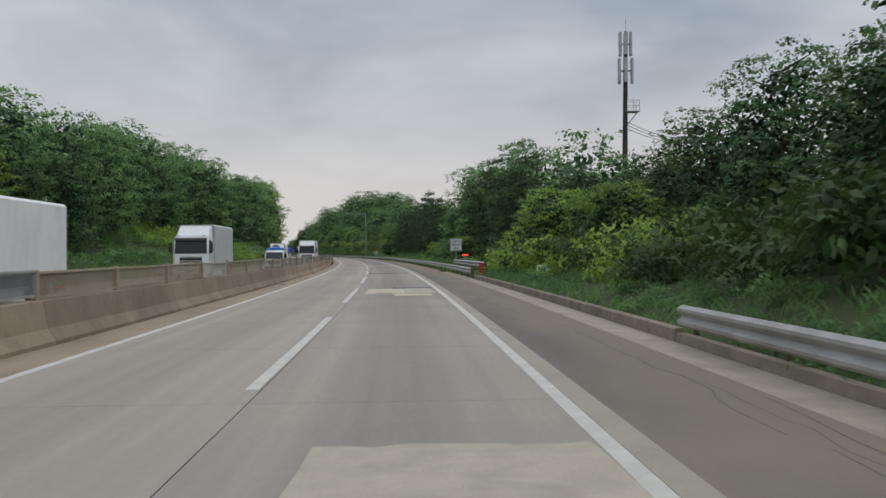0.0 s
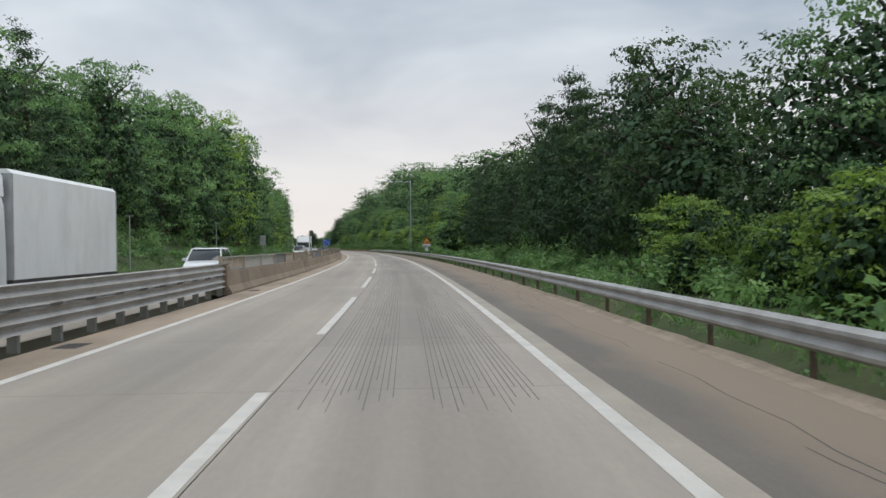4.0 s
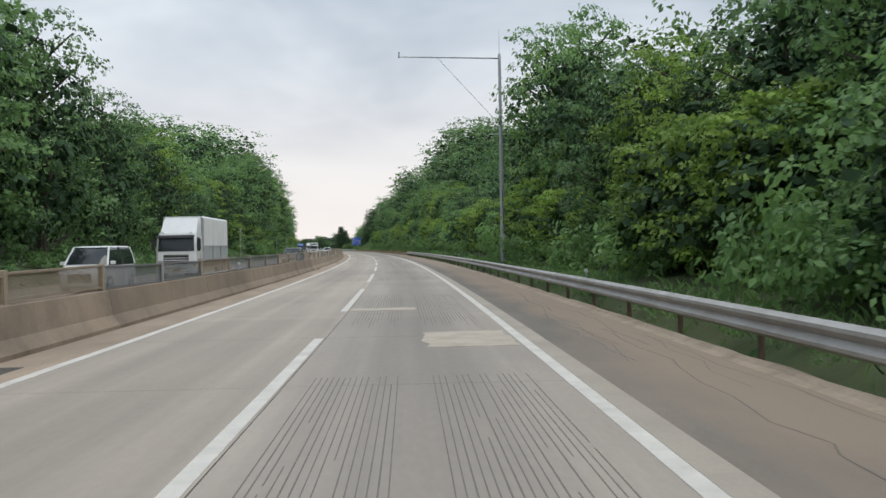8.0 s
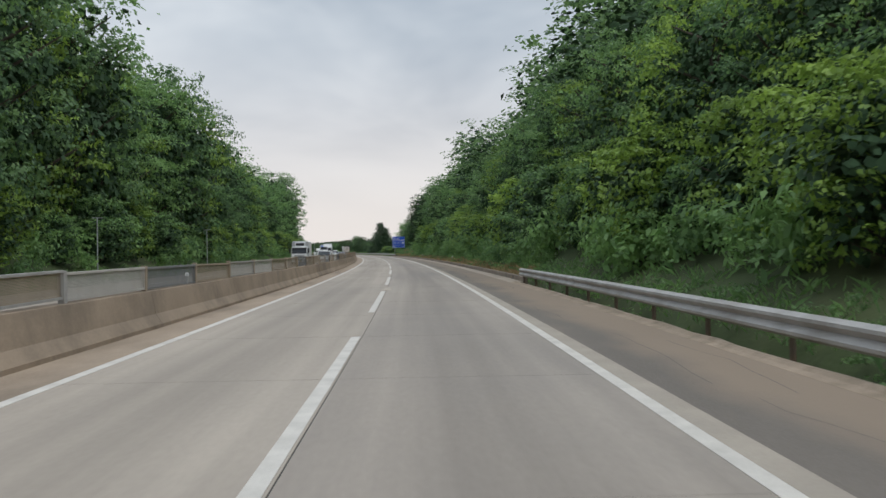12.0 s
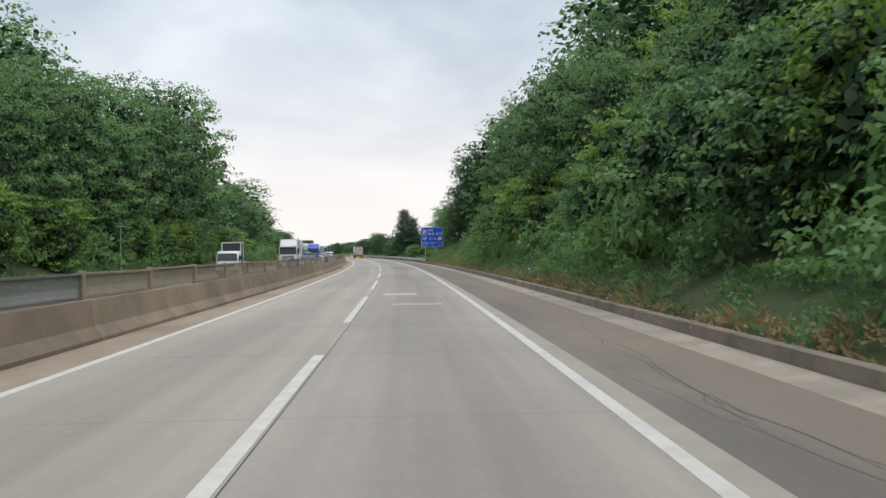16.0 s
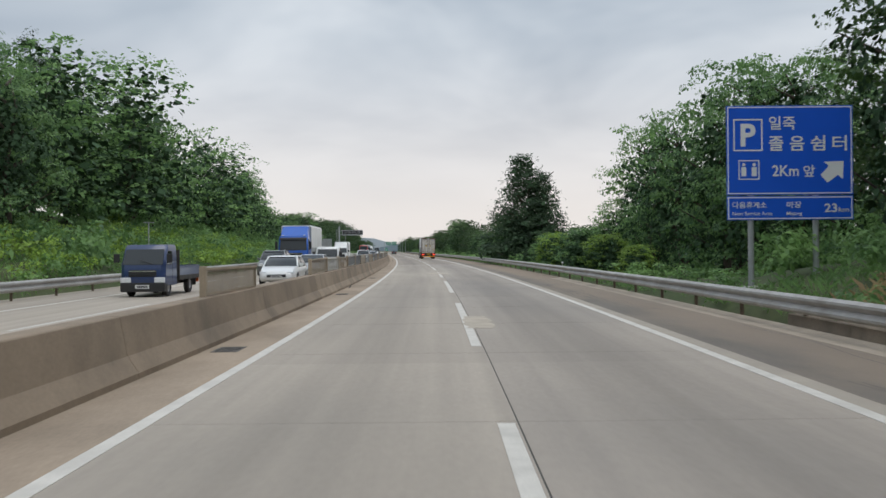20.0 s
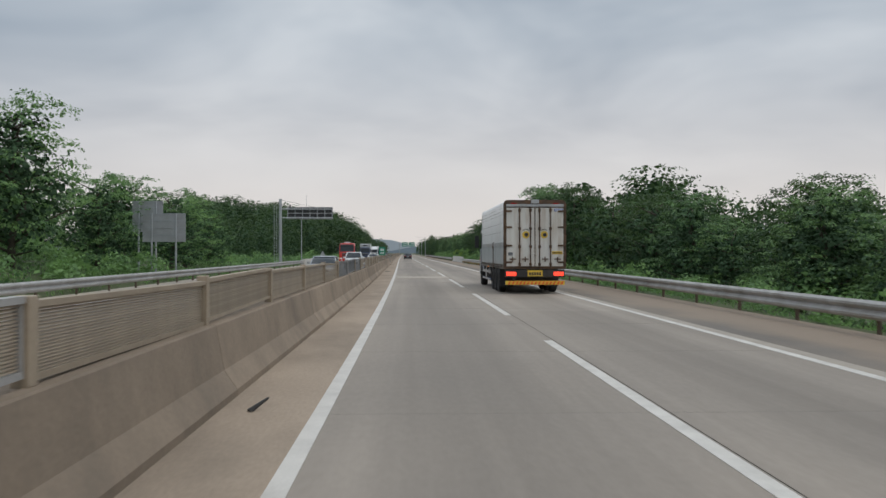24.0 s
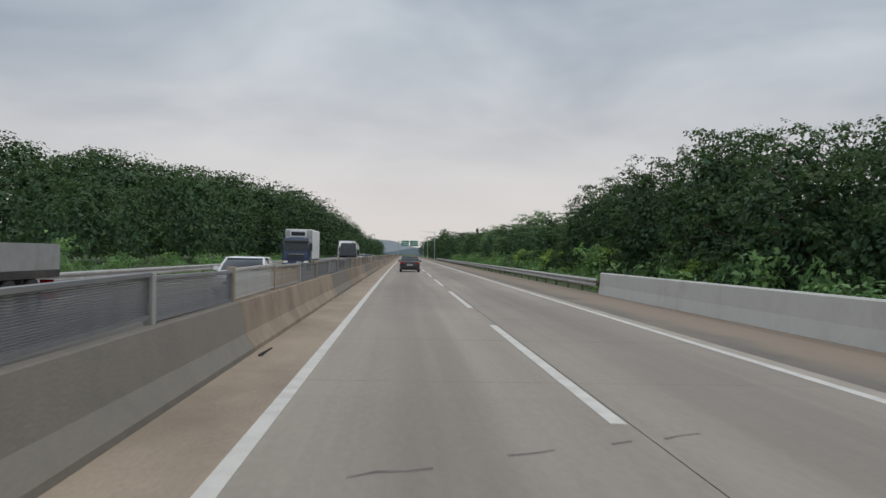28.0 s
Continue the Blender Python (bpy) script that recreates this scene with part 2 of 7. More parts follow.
CONCRETE = material("road_concrete", (0.38, 0.33, 0.276), 0.72, vary=0.09, scale=0.35, fine=14, bump=0.12, dirt=(0.20, 0.185, 0.165), dirt_amount=0.4, dirt_scale=0.16, stretch=(1, 0.35, 1), spec=0.35, road=True, wear=0.13)
CONCRETE_B = material("lane_concrete", (0.35, 0.305, 0.26), 0.7, vary=0.10, scale=0.3, fine=14, bump=0.12, dirt=(0.155, 0.147, 0.14), dirt_amount=0.5, dirt_scale=0.13, stretch=(1, 0.3, 1), spec=0.35, road=True, wear=0.2)
CONCRETE_C = material("worn_brown_concrete", (0.31, 0.266, 0.22), 0.72, vary=0.12, scale=0.3, fine=14, bump=0.14, dirt=(0.165, 0.148, 0.13), dirt_amount=0.5, dirt_scale=0.13, stretch=(1, 0.3, 1), spec=0.35, road=True, wear=0.2)
EDGE_CONC = material("edge_concrete", (0.36, 0.315, 0.26), 0.8, vary=0.14, scale=0.8, fine=20, bump=0.2, dirt=(0.25, 0.22, 0.19), dirt_amount=0.5, dirt_scale=0.5, road=True)
SHOULDER = material("shoulder_asphalt", (0.155, 0.135, 0.115), 0.88, vary=0.2, scale=0.6, fine=45, bump=0.35, dirt=(0.25, 0.2, 0.152), dirt_amount=0.8, dirt_scale=0.35, stretch=(1, 0.35, 1), road=True, dust=(0.27, 0.208, 0.153))
GUTTER = material("gutter_concrete", (0.37, 0.31, 0.245), 0.85, vary=0.2, scale=1.2, fine=25, bump=0.3, dirt=(0.22, 0.19, 0.15), dirt_amount=0.7, dirt_scale=0.7, road=True)
INNER = material("inner_shoulder_concrete", (0.345, 0.27, 0.20), 0.85, vary=0.22, scale=0.7, fine=25, bump=0.25, dirt=(0.17, 0.135, 0.10), dirt_amount=0.75, dirt_scale=0.45, stretch=(1, 0.4, 1), road=True)
BARRIER = material("barrier_concrete", (0.30, 0.232, 0.168), 0.85, vary=0.2, scale=0.9, fine=30, bump=0.25, dirt=(0.13, 0.105, 0.08), dirt_amount=0.75, dirt_scale=0.7, stretch=(1, 0.7, 0.6), spread=0.16, road=True)
BARRIER_G = material("barrier_grey", (0.215, 0.192, 0.16), 0.85, vary=0.2, scale=0.9, fine=30, bump=0.25, dirt=(0.13, 0.12, 0.10), dirt_amount=0.65, dirt_scale=0.9, spread=0.1, road=True)
PARAPET = material("parapet_concrete", (0.56, 0.545, 0.51), 0.8, vary=0.1, scale=0.8, fine=25, bump=0.2, dirt=(0.33, 0.31, 0.28), dirt_amount=0.5, dirt_scale=0.8)
PAINT = material("road_paint", (0.60, 0.57, 0.52), 0.65, vary=0.12, scale=2.0, fine=30, bump=0.15, dirt=(0.40, 0.375, 0.34), dirt_amount=0.6, dirt_scale=1.6, road=True)
PATCH = material("patch_mortar", (0.56, 0.475, 0.37), 0.85, vary=0.14, scale=1.2, fine=25, bump=0.2, dirt=(0.38, 0.32, 0.255), dirt_amount=0.65, dirt_scale=1.3)
PATCH_OLD = material("patch_old_mortar", (0.46, 0.40, 0.325), 0.85, vary=0.14, scale=1.2, fine=25, bump=0.2, dirt=(0.30, 0.26, 0.215), dirt_amount=0.75, dirt_scale=1.3)
PATCH_DARK = material("patch_asphalt", (0.14, 0.14, 0.145), 0.85, vary=0.2, scale=1.5, fine=40, bump=0.3)
KERBC = material("kerb_concrete", (0.25, 0.205, 0.16), 0.88, vary=0.25, scale=1.2, fine=25, bump=0.35, dirt=(0.11, 0.09, 0.065), dirt_amount=0.8, dirt_scale=0.9, spread=0.12, road=True)
LIPC = material("dusty_lip", (0.33, 0.26, 0.195), 0.92, vary=0.25, scale=1.5, fine=25, bump=0.5, dirt=(0.16, 0.13, 0.085), dirt_amount=0.8, dirt_scale=1.3)
SEAM = material("joint_sealant", (0.07, 0.066, 0.06), 0.8, vary=0.2)
# shade inside the lane's grooves, as a dark colour
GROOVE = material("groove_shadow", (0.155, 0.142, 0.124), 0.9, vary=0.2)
JOINT = material("slab_joint_filler", (0.22, 0.2, 0.175), 0.85, vary=0.2)
GALV = material("galvanised_steel", (0.42, 0.41, 0.395), 0.58, 0.3, vary=0.2, scale=1.5, fine=25, bump=0.12, dirt=(0.24, 0.21, 0.175), dirt_amount=0.65, dirt_scale=0.9)
RUSTY = material("rusty_post", (0.13, 0.095, 0.07), 0.8, 0.1, vary=0.3, scale=4, fine=30, bump=0.2, dirt=(0.2, 0.12, 0.07), dirt_amount=0.6, dirt_scale=3)
STEEL = material("pole_steel", (0.44, 0.46, 0.48), 0.5, 0.55, vary=0.12, scale=2.0, fine=30, dirt=(0.3, 0.27, 0.23), dirt_amount=0.3)
PANEL_TAN = material("panel_tan", (0.36, 0.29, 0.21), 0.65, vary=0.18, scale=1.5, fine=25, dirt=(0.24, 0.19, 0.14), dirt_amount=0.5, spread=0.12)
PANEL_GREY = material("panel_grey", (0.175, 0.18, 0.185), 0.55, vary=0.18, scale=1.5, fine=25, dirt=(0.23, 0.21, 0.18), dirt_amount=0.5, spread=0.15)
PANEL_PALE = material("panel_pale", (0.48, 0.46, 0.42), 0.6, vary=0.12, scale=1.5, fine=25, dirt=(0.33, 0.29, 0.24), dirt_amount=0.4, spread=0.08)
EARTH = material("earth_grass", (0.045, 0.068, 0.02), 0.95, vary=0.35, scale=0.5, fine=6, bump=0.6, dirt=(0.10, 0.10, 0.04), dirt_amount=0.6, dirt_scale=0.12)
BARK = material("bark", (0.085, 0.068, 0.052), 0.9, vary=0.3, scale=3, fine=20, bump=0.6, stretch=(1, 1, 0.25))
GRATE = material("drain_grate", (0.10, 0.095, 0.09), 0.7, 0.3, vary=0.25)
LEAF_A = leaf_material("leaf_broad", (0.083, 0.168, 0.076), (0.27, 0.45, 0.145), 0.5, 0.42)
LEAF_B = leaf_material("leaf_dark", (0.07, 0.145, 0.066), (0.22, 0.36, 0.125), 0.5, 0.38)
LEAF_D = leaf_material("leaf_deep", (0.023, 0.052, 0.02), (0.092, 0.16, 0.046), 0.5, 0.34)
LEAF_C = leaf_material("leaf_yellow", (0.098, 0.18, 0.04), (0.37, 0.54, 0.1), 0.5, 0.42)
NEEDLE = leaf_material("leaf_pine", (0.024, 0.05, 0.028), (0.085, 0.145, 0.062), 0.55, 0.22)
DRY = leaf_material("leaf_dry", (0.27, 0.18, 0.09), (0.54, 0.38, 0.20), 0.7, 0.2)
# inner leaves: shade deep in the crowns put into a darker green
CROWN_SHADE = material("crown_shade", (0.045, 0.09, 0.04), 0.95, vary=0.4, scale=1.2, fine=5)


# ---- mesh helpers ----
class Geo:
    """Collects faces for one mesh."""

    def __init__(self):
        self.v, self.f, self.su = [], [], []

    def add(self, verts, faces):
        o = len(self.v)
        self.v.extend(tuple(p) for p in verts)
        self.f.extend(tuple(i + o for i in face) for face in faces)
        return self

    def box(self, x0, x1, y0, y1, z0, z1, b=0.0, m=None):
        if b <= 0:
            vs = [(x, y, z) for z in (z0, z1) for y in (y0, y1) for x in (x0, x1)]
            fs = [(0, 2, 3, 1), (4, 5, 7, 6), (0, 1, 5, 4), (2, 6, 7, 3), (0, 4, 6, 2), (1, 3, 7, 5)]
        else:
            bm = bmesh.new()
            bmesh.ops.create_cube(bm, size=1)
            for v in bm.verts:
                v.co = Vector(((x0 + x1) / 2 + v.co.x * (x1 - x0), (y0 + y1) / 2 + v.co.y * (y1 - y0), (z0 + z1) / 2 + v.co.z * (z1 - z0)))
            bmesh.ops.bevel(bm, geom=bm.edges[:] + bm.verts[:], offset=b, segments=2, profile=0.6, affect="EDGES")
            bm.verts.index_update()
            vs, fs = [tuple(v.co) for v in bm.verts], [[v.index for v in f.verts] for f in bm.faces]
            bm.free()
        if m:
            vs = [tuple(m @ Vector(p)) for p in vs]
        return self.add(vs, fs)

    def tube(self, a, b, r0, r1=None, n=10, caps=True):
        a, b = Vector(a), Vector(b)
        r1 = r0 if r1 is None else r1
        q = (b - a).to_track_quat("Z", "Y")
        vs = []
        for p, r in ((a, r0), (b, r1)):
            vs += [tuple(p + q @ Vector((r * math.cos(i * math.tau / n), r * math.sin(i * math.tau / n), 0))) for i in range(n)]
        fs = [(i, (i + 1) % n, n + (i + 1) % n, n + i) for i in range(n)]
        if caps:
            fs += [tuple(reversed(range(n))), tuple(range(n, 2 * n))]
        return self.add(vs, fs)

    def loft(self, rings, closed=True, caps=True):
        n = len(rings[0])
        vs = [p for r in rings for p in r]
        fs = []
        for k in range(len(rings) - 1):
            for i in range(n if closed else n - 1):
                j = (i + 1) % n
                fs.append((k * n + i, k * n + j, (k + 1) * n + j, (k + 1) * n + i))
        if caps:
            fs += [tuple(reversed(range(n))), tuple(range((len(rings) - 1) * n, len(rings) * n))]
        return self.add(vs, fs)

    def mesh(self, name, mat, smooth=False):
        me = bpy.data.meshes.new(name)
        me.from_pydata(self.v, [], self.f)
        me.materials.append(mat)
        if len(self.su) == len(self.v):
            me.attributes.new("su", "FLOAT_VECTOR", "POINT").data.foreach_set("vector", np.array(self.su, np.float32).ravel())
        bm = bmesh.new()
        bm.from_mesh(me)
        bmesh.ops.recalc_face_normals(bm, faces=bm.faces)
        bm.to_mesh(me)
        bm.free()
        if smooth:
            me.polygons.foreach_set("use_smooth", [True] * len(me.polygons))
            me.set_sharp_from_angle(angle=radians(38))
        return me


def part(name, geo, mat, parent=None, label="", smooth=False):
    """One mesh object, under a thing or a part where one is given."""
    ob = new(name, geo.mesh(name, mat, smooth) if isinstance(geo, Geo) else geo)
    ob.parent = parent
    if label:
        ob["label"] = label
    return ob


def along(s0, s1, step=4.0):
    n = max(1, int(math.ceil((s1 - s0) / step)))
    return [s0 + (s1 - s0) * i / n for i in range(n + 1)]


def strip(geo, s0, s1, profile, step=4.0, closed=True, caps=True):
    """A profile of (u, z) points swept along the road."""
    geo.su.extend((u, s, z) for s in along(s0, s1, step) for u, z in profile)
    return geo.loft([[at(s, u, z) for u, z in profile] for s in along(s0, s1, step)], closed, caps)


def band(geo, s0, s1, u0, u1, z0, z1, step=4.0):
    return strip(geo, s0, s1, [(u0, z0), (u1, z0), (u1, z1), (u0, z1)], step)


def near(table, s):
    return float(np.interp(s, [r[0] for r in table], [r[1] for r in table]))

# ---- ground: one sheet, level under the road, banks and hills beside it ----
# s, rise per metre of the bank beside the road
RISE_R = ((-100, 0.35), (0, 0.38), (45, 0.3), (62, 0.04), (130, 0.0), (215, 0.02), (245, 0.22), (330, 0.4), (400, 0.5), (560, 0.55), (598, 0.55), (618, 0.15), (640, -0.04), (700, -0.16), (1000, -0.14), (3000, -0.03))
RISE_L = ((-100, 0.1), (0, 0.1), (60, 0.12), (100, 0.5), (200, 0.45), (240, 0.2), (300, 0.18), (345, 0.45), (480, 0.5), (560, 0.42), (660, 0.4), (740, 0.36), (775, 0.18), (800, 0.0), (1000, -0.02), (3000, 0.0))
TOP_R = ((-100, 9), (60, 6), (130, 1), (240, 10), (330, 20), (420, 26), (510, 24), (560, 17), (620, 3), (700, 0), (3000, 0))
TOP_L = ((-100, 12), (60, 10), (150, 18), (260, 12), (360, 21), (500, 18), (600, 10), (740, 8), (800, 1), (3000, 1))


def smooth_step(x):
    x = min(1.0, max(0.0, x))
    return x * x * (3 - 2 * x)


def ground_z(s, u):
    if -16.2 <= u <= 7.0:
        return -0.25
    d = u - 7.0 if u > 0 else -16.2 - u
    rise = near(RISE_R if u > 0 else RISE_L, s)
    top = near(TOP_R if u > 0 else TOP_L, s)
    z = rise * d
    if rise > 0:
        z = top * (1 - math.exp(-z / max(top, 0.3))) if top > 0.3 else min(z, 0.3)
        z *= 1 - smooth_step((d - 45) / 110)
    else:
        z = max(z, -4.5)
    z += 0.35 * noise.noise(Vector((s * 0.06, u * 0.11, 0))) * min(1, d / 4)
    return z + (0.06 if u > 0 else -0.05)


ss = [-300, -220, -160] + list(range(-120, 1260, 5)) + list(range(1260, 2900, 60))
us = [-900, -500, -300, -200, -140, -100, -80, -65, -52, -42, -35, -30, -26, -23, -20.5, -18.5, -17, -16.2, -15, -4.9, 6.6, 7.0, 7.6, 8.4, 9.4, 10.6, 12, 14, 16.5, 19.5, 23, 28, 34, 42, 52, 65, 85, 110, 150, 220, 340, 600, 900]
g = Geo()
gv = [at(s, u, ground_z(s, u)) for s in ss for u in us]
gf = [(i * len(us) + j, i * len(us) + j + 1, (i + 1) * len(us) + j + 1, (i + 1) * len(us) + j) for i in range(len(ss) - 1) for j in range(len(us) - 1)]
ground = part("ground", g.add(gv, gf), EARTH, smooth=True)
tagged(ground, "grassy earth ground with banks and hills", "ground", kind="structure")
g = Geo()
g.add([(-5000, -5000, -6), (5000, -5000, -6), (5000, 5000, -6), (-5000, 5000, -6)], [(0, 1, 2, 3)])
tagged(part("ground_far", g, EARTH), "flat green land far out to the horizon", "ground", kind="structure")

# ---- road ----
S0, S1 = -60, 1500
road = tagged(new("road"), "two-lane concrete motorway carriageway, grey and worn", "road", kind="structure")
for name, u0, u1, mat in (("left_lane", -3.60, 0.112, CONCRETE), ("right_lane", 0.128, 3.735, CONCRETE_B)):
    part(name, band(Geo(), S0, 692, u0, u1, -0.25, 0.0), mat, road)
    part(name, band(Geo(), 692, S1, u0, u1, -0.25, 0.0), CONCRETE_C, road, "browner, more worn concrete")
part("edge_strip", band(Geo(), S0, S1, 3.745, 4.05, -0.25, -0.004), EDGE_CONC, road, "paler concrete edge strip")
part("joint", band(Geo(), S0, S1, 0.112, 0.128, -0.2, -0.008), SEAM, road, "black sealed joint")
tagged(part("shoulder", band(Geo(), S0, S1, 4.06, 6.12, -0.25, -0.012), SHOULDER), "brownish cracked asphalt hard shoulder", "road shoulder", kind="structure")
for _a, _b, _m, _l in ((S0, 70, GUTTER, "pale dusty concrete gutter strip"), (70, 383, None, ""), (383, 640, GUTTER, "pale dusty concrete gutter strip"), (640, S1, SHOULDER, "dusty asphalt strip along the rail")):
    if _m is None:
        continue
    tagged(part("gutter", strip(Geo(), _a, _b, [(6.12, -0.25), (6.78, -0.25), (6.78, 0.02), (6.5, -0.03), (6.12, -0.012)]), _m), _l, "gutter", kind="structure")
tagged(part("inner_shoulder", band(Geo(), S0, S1, -4.64, -3.605, -0.25, -0.004), INNER), "tan dusty concrete strip beside the barrier", "road shoulder", kind="structure")
onway = tagged(part("opposite_road", band(Geo(), S0, S1, -16.2, -5.46, -0.25, 0.0), CONCRETE), "grey concrete carriageway of the opposite direction", "road", kind="structure")

marks = tagged(new("road_marking"), "white worn painted lane lines", "road marking", kind="structure")
part("edge_line", band(Geo(), S0, S1, -3.61, -3.44, 0.0, 0.005), PAINT, marks)
part("edge_line", band(Geo(), S0, S1, 3.55, 3.73, 0.0, 0.005), PAINT, marks)
part("edge_line", band(Geo(), S0, S1, -6.62, -6.47, 0.0, 0.005), PAINT, marks)
part("edge_line", band(Geo(), S0, S1, -13.35, -13.2, 0.0, 0.005), PAINT, marks)
for i in range(-3, 62):
    s = 20 * i + 2.34
    part("lane_dash", band(Geo(), s, s + 12.86, -0.085, 0.085, 0.0, 0.005, 6.5), PAINT, marks)
    part("lane_dash", band(Geo(), s + 4, s + 14, -10.0, -9.86, 0.0, 0.005, 6.5), PAINT, marks)

# repaired places, uneven slabs of mortar and dark asphalt
patches = tagged(new("road_patch"), "beige mortar and dark asphalt repair patches", "road repair", kind="structure")
prng = random.Random(4)
pk = 0
for s0, s1, u0, u1, mat in ((-9, -1.1, 1.05, 3.5, PATCH_OLD), (26.7, 28.5, 1.72, 3.2, PATCH), (28.6, 33.6, 0.55, 2.1, PATCH), (29.0, 35.9, 1.95, 3.4, PATCH_OLD), (33.9, 35.5, 1.7, 3.52, PATCH_DARK), (28.9, 29.3, 1.0, 1.55, PATCH_DARK),
                            (65.2, 66.9, 0.15, 3.5, PATCH_DARK), (233.3, 236.0, 1.94, 3.5, PATCH_OLD), (242.3, 243.3, 0.14, 1.87, PATCH_OLD), (340.6, 343.0, 0.87, 3.4, PATCH_OLD), (496.0, 497.6, 0.6, 1.9, PATCH),
                            (571, 574, 0.6, 2.9, PATCH_OLD), (606, 609.5, -0.05, 0.55, PATCH_OLD), (650.0, 653.8, -0.8, 0.6, PATCH_OLD), (779.0, 782.0, -3.3, 0.1, PATCH_OLD), (376, 379, -0.05, 0.3, PATCH_OLD), (489, 490, 1.0, 2.6, PATCH_OLD)):
    ring, n = [], 9
    for i in range(n):
        ring.append((s0 + prng.uniform(-0.08, 0.08), u0 + (u1 - u0) * i / n))
    for i in range(n):
        ring.append((s0 + (s1 - s0) * i / n, u1 + prng.uniform(-0.07, 0.07)))
    for i in range(n):
        ring.append((s1 + prng.uniform(-0.08, 0.08), u1 + (u0 - u1) * i / n))
    for i in range(n):
        ring.append((s1 + (s0 - s1) * i / n, u0 + prng.uniform(-0.07, 0.07)))
    g = Geo()
    pk += 1
    zt = 0.010 if mat is PATCH_DARK else 0.0056 + 0.0006 * (pk % 4)
    g.loft([[at(s, u, -0.03) for s, u in ring], [at(s, u, zt) for s, u in ring]])
    part("patch", g, mat, patches)

# cut grooves along the wheel tracks: thin strips with the grooves' shade as colour
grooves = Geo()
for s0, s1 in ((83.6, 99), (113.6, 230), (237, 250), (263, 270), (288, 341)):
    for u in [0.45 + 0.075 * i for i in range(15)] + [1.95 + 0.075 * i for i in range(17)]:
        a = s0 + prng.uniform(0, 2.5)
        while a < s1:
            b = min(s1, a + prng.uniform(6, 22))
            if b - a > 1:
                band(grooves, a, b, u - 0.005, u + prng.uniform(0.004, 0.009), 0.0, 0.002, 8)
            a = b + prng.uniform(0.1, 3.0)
tagged(part("groove", grooves, GROOVE), "fine grooves along the concrete lane, their shade drawn as dark strips", "road groove", kind="stuff")
# joints across the slabs
cross = Geo()
for i in range(-8, 220):
    s = i * 6.0 + 1.3
    band(cross, s, s + 0.006, -3.59, 3.73, 0.0, 0.0012, 1)
tagged(part("slab_joint", cross, JOINT), "thin dark joints across the concrete slabs", "road joint", kind="stuff")
# cracks in the shoulder
cracks = Geo()
for k in range(150):
    s, u = prng.uniform(-20, 640), prng.choice((4.75, 4.9, 5.3, 5.7)) + prng.uniform(-0.2, 0.2)
    n = prng.randint(5, 16)
    pts = []
    for i in range(n):
        pts.append((s, u))
        s += prng.uniform(0.4, 1.6)
        u = min(6.0, max(4.15, u + prng.uniform(-0.16, 0.16)))
    w = prng.uniform(0.003, 0.008)
    cracks.loft([[at(a, b - w, -0.0105), at(a, b + w, -0.0105)] for a, b in pts], closed=False, caps=False)
for u0, n in ((-2.6, 4), (-1.3, 3), (-0.3, 2), (0.25, 3)):
    pts = [(860.5 + 0.55 * (u + 1.8) + prng.uniform(-0.07, 0.07), u) for u in [u0 + 0.22 * k for k in range(n)]]
    cracks.loft([[at(a - prng.uniform(0.01, 0.05), b, 0.002), at(a + prng.uniform(0.005, 0.03), b, 0.002)] for a, b in pts], closed=False, caps=False)
tagged(part("crack", cracks, SEAM), "dark cracks in the asphalt shoulder and lanes", "road crack", kind="stuff")

# ---- median barrier: concrete pieces, louvred screens on posts ----
PROFILE = [(-5.48, -0.02), (-4.62, -0.02), (-4.62, 0.075), (-4.77, 0.30), (-4.865, 0.815), (-4.88, 0.83), (-5.20, 0.83), (-5.215, 0.815), (-5.33, 0.30), (-5.48, 0.075)]
barrier = tagged(new("median_barrier"), "stained tan concrete median barrier", "barrier", kind="structure")
s = -41.4
k = 0
while s < 1300:
    e = s + 10.0
    if not (118 < s + 5 < 141):
        part("barrier_segment", strip(Geo(), s + 0.008, e - 0.008, PROFILE, 5.0), BARRIER_G if s > 858 and k % 3 == 0 else BARRIER, barrier)
    k += 1
    s = e

SLAT = 18


def screen_parts(length):
    """A louvred screen: frame and slats as shared meshes, local y along the road."""
    fr = Geo()
    fr.box(-0.03, 0.03, 0.0, length, 0.03, 0.075)
    fr.box(-0.045, 0.045, 0.0, length, 0.50, 0.545)
    fr.box(-0.028, 0.028, 0.0, 0.04, 0.03, 0.54)
    fr.box(-0.028, 0.028, length - 0.04, length, 0.03, 0.54)
    sl = Geo()
    z = 0.093
    sl.loft([[(-0.012, y, z - 0.004), (0.012, y, z - 0.011), (0.012, y, z - 0.001), (-0.012, y, z + 0.006)] for y in (0.04, length - 0.04)])
    return fr, sl


fr_g, sl_g = screen_parts(4.82)
frames = {m.name: fr_g.mesh("screen_frame", m) for m in (PANEL_TAN, PANEL_GREY, PANEL_PALE, GALV)}
slats = {m.name: sl_g.mesh("slat", m) for m in (PANEL_TAN, PANEL_GREY, PANEL_PALE)}
many = {}
for m in (PANEL_TAN, PANEL_GREY, PANEL_PALE):
    q = Geo()
    for i in range(SLAT):
        q.add([(a, b, c + i * 0.0235) for a, b, c in sl_g.v], sl_g.f)
    many[m.name] = q.mesh("slats", m)
post_g = Geo()
post_g.box(-0.06, 0.06, -0.075, 0.075, 0.0, 0.58, 0.012)
post_mesh = {m.name: post_g.mesh("post", m) for m in (PANEL_TAN, GALV, PANEL_PALE)}
srng = random.Random(12)
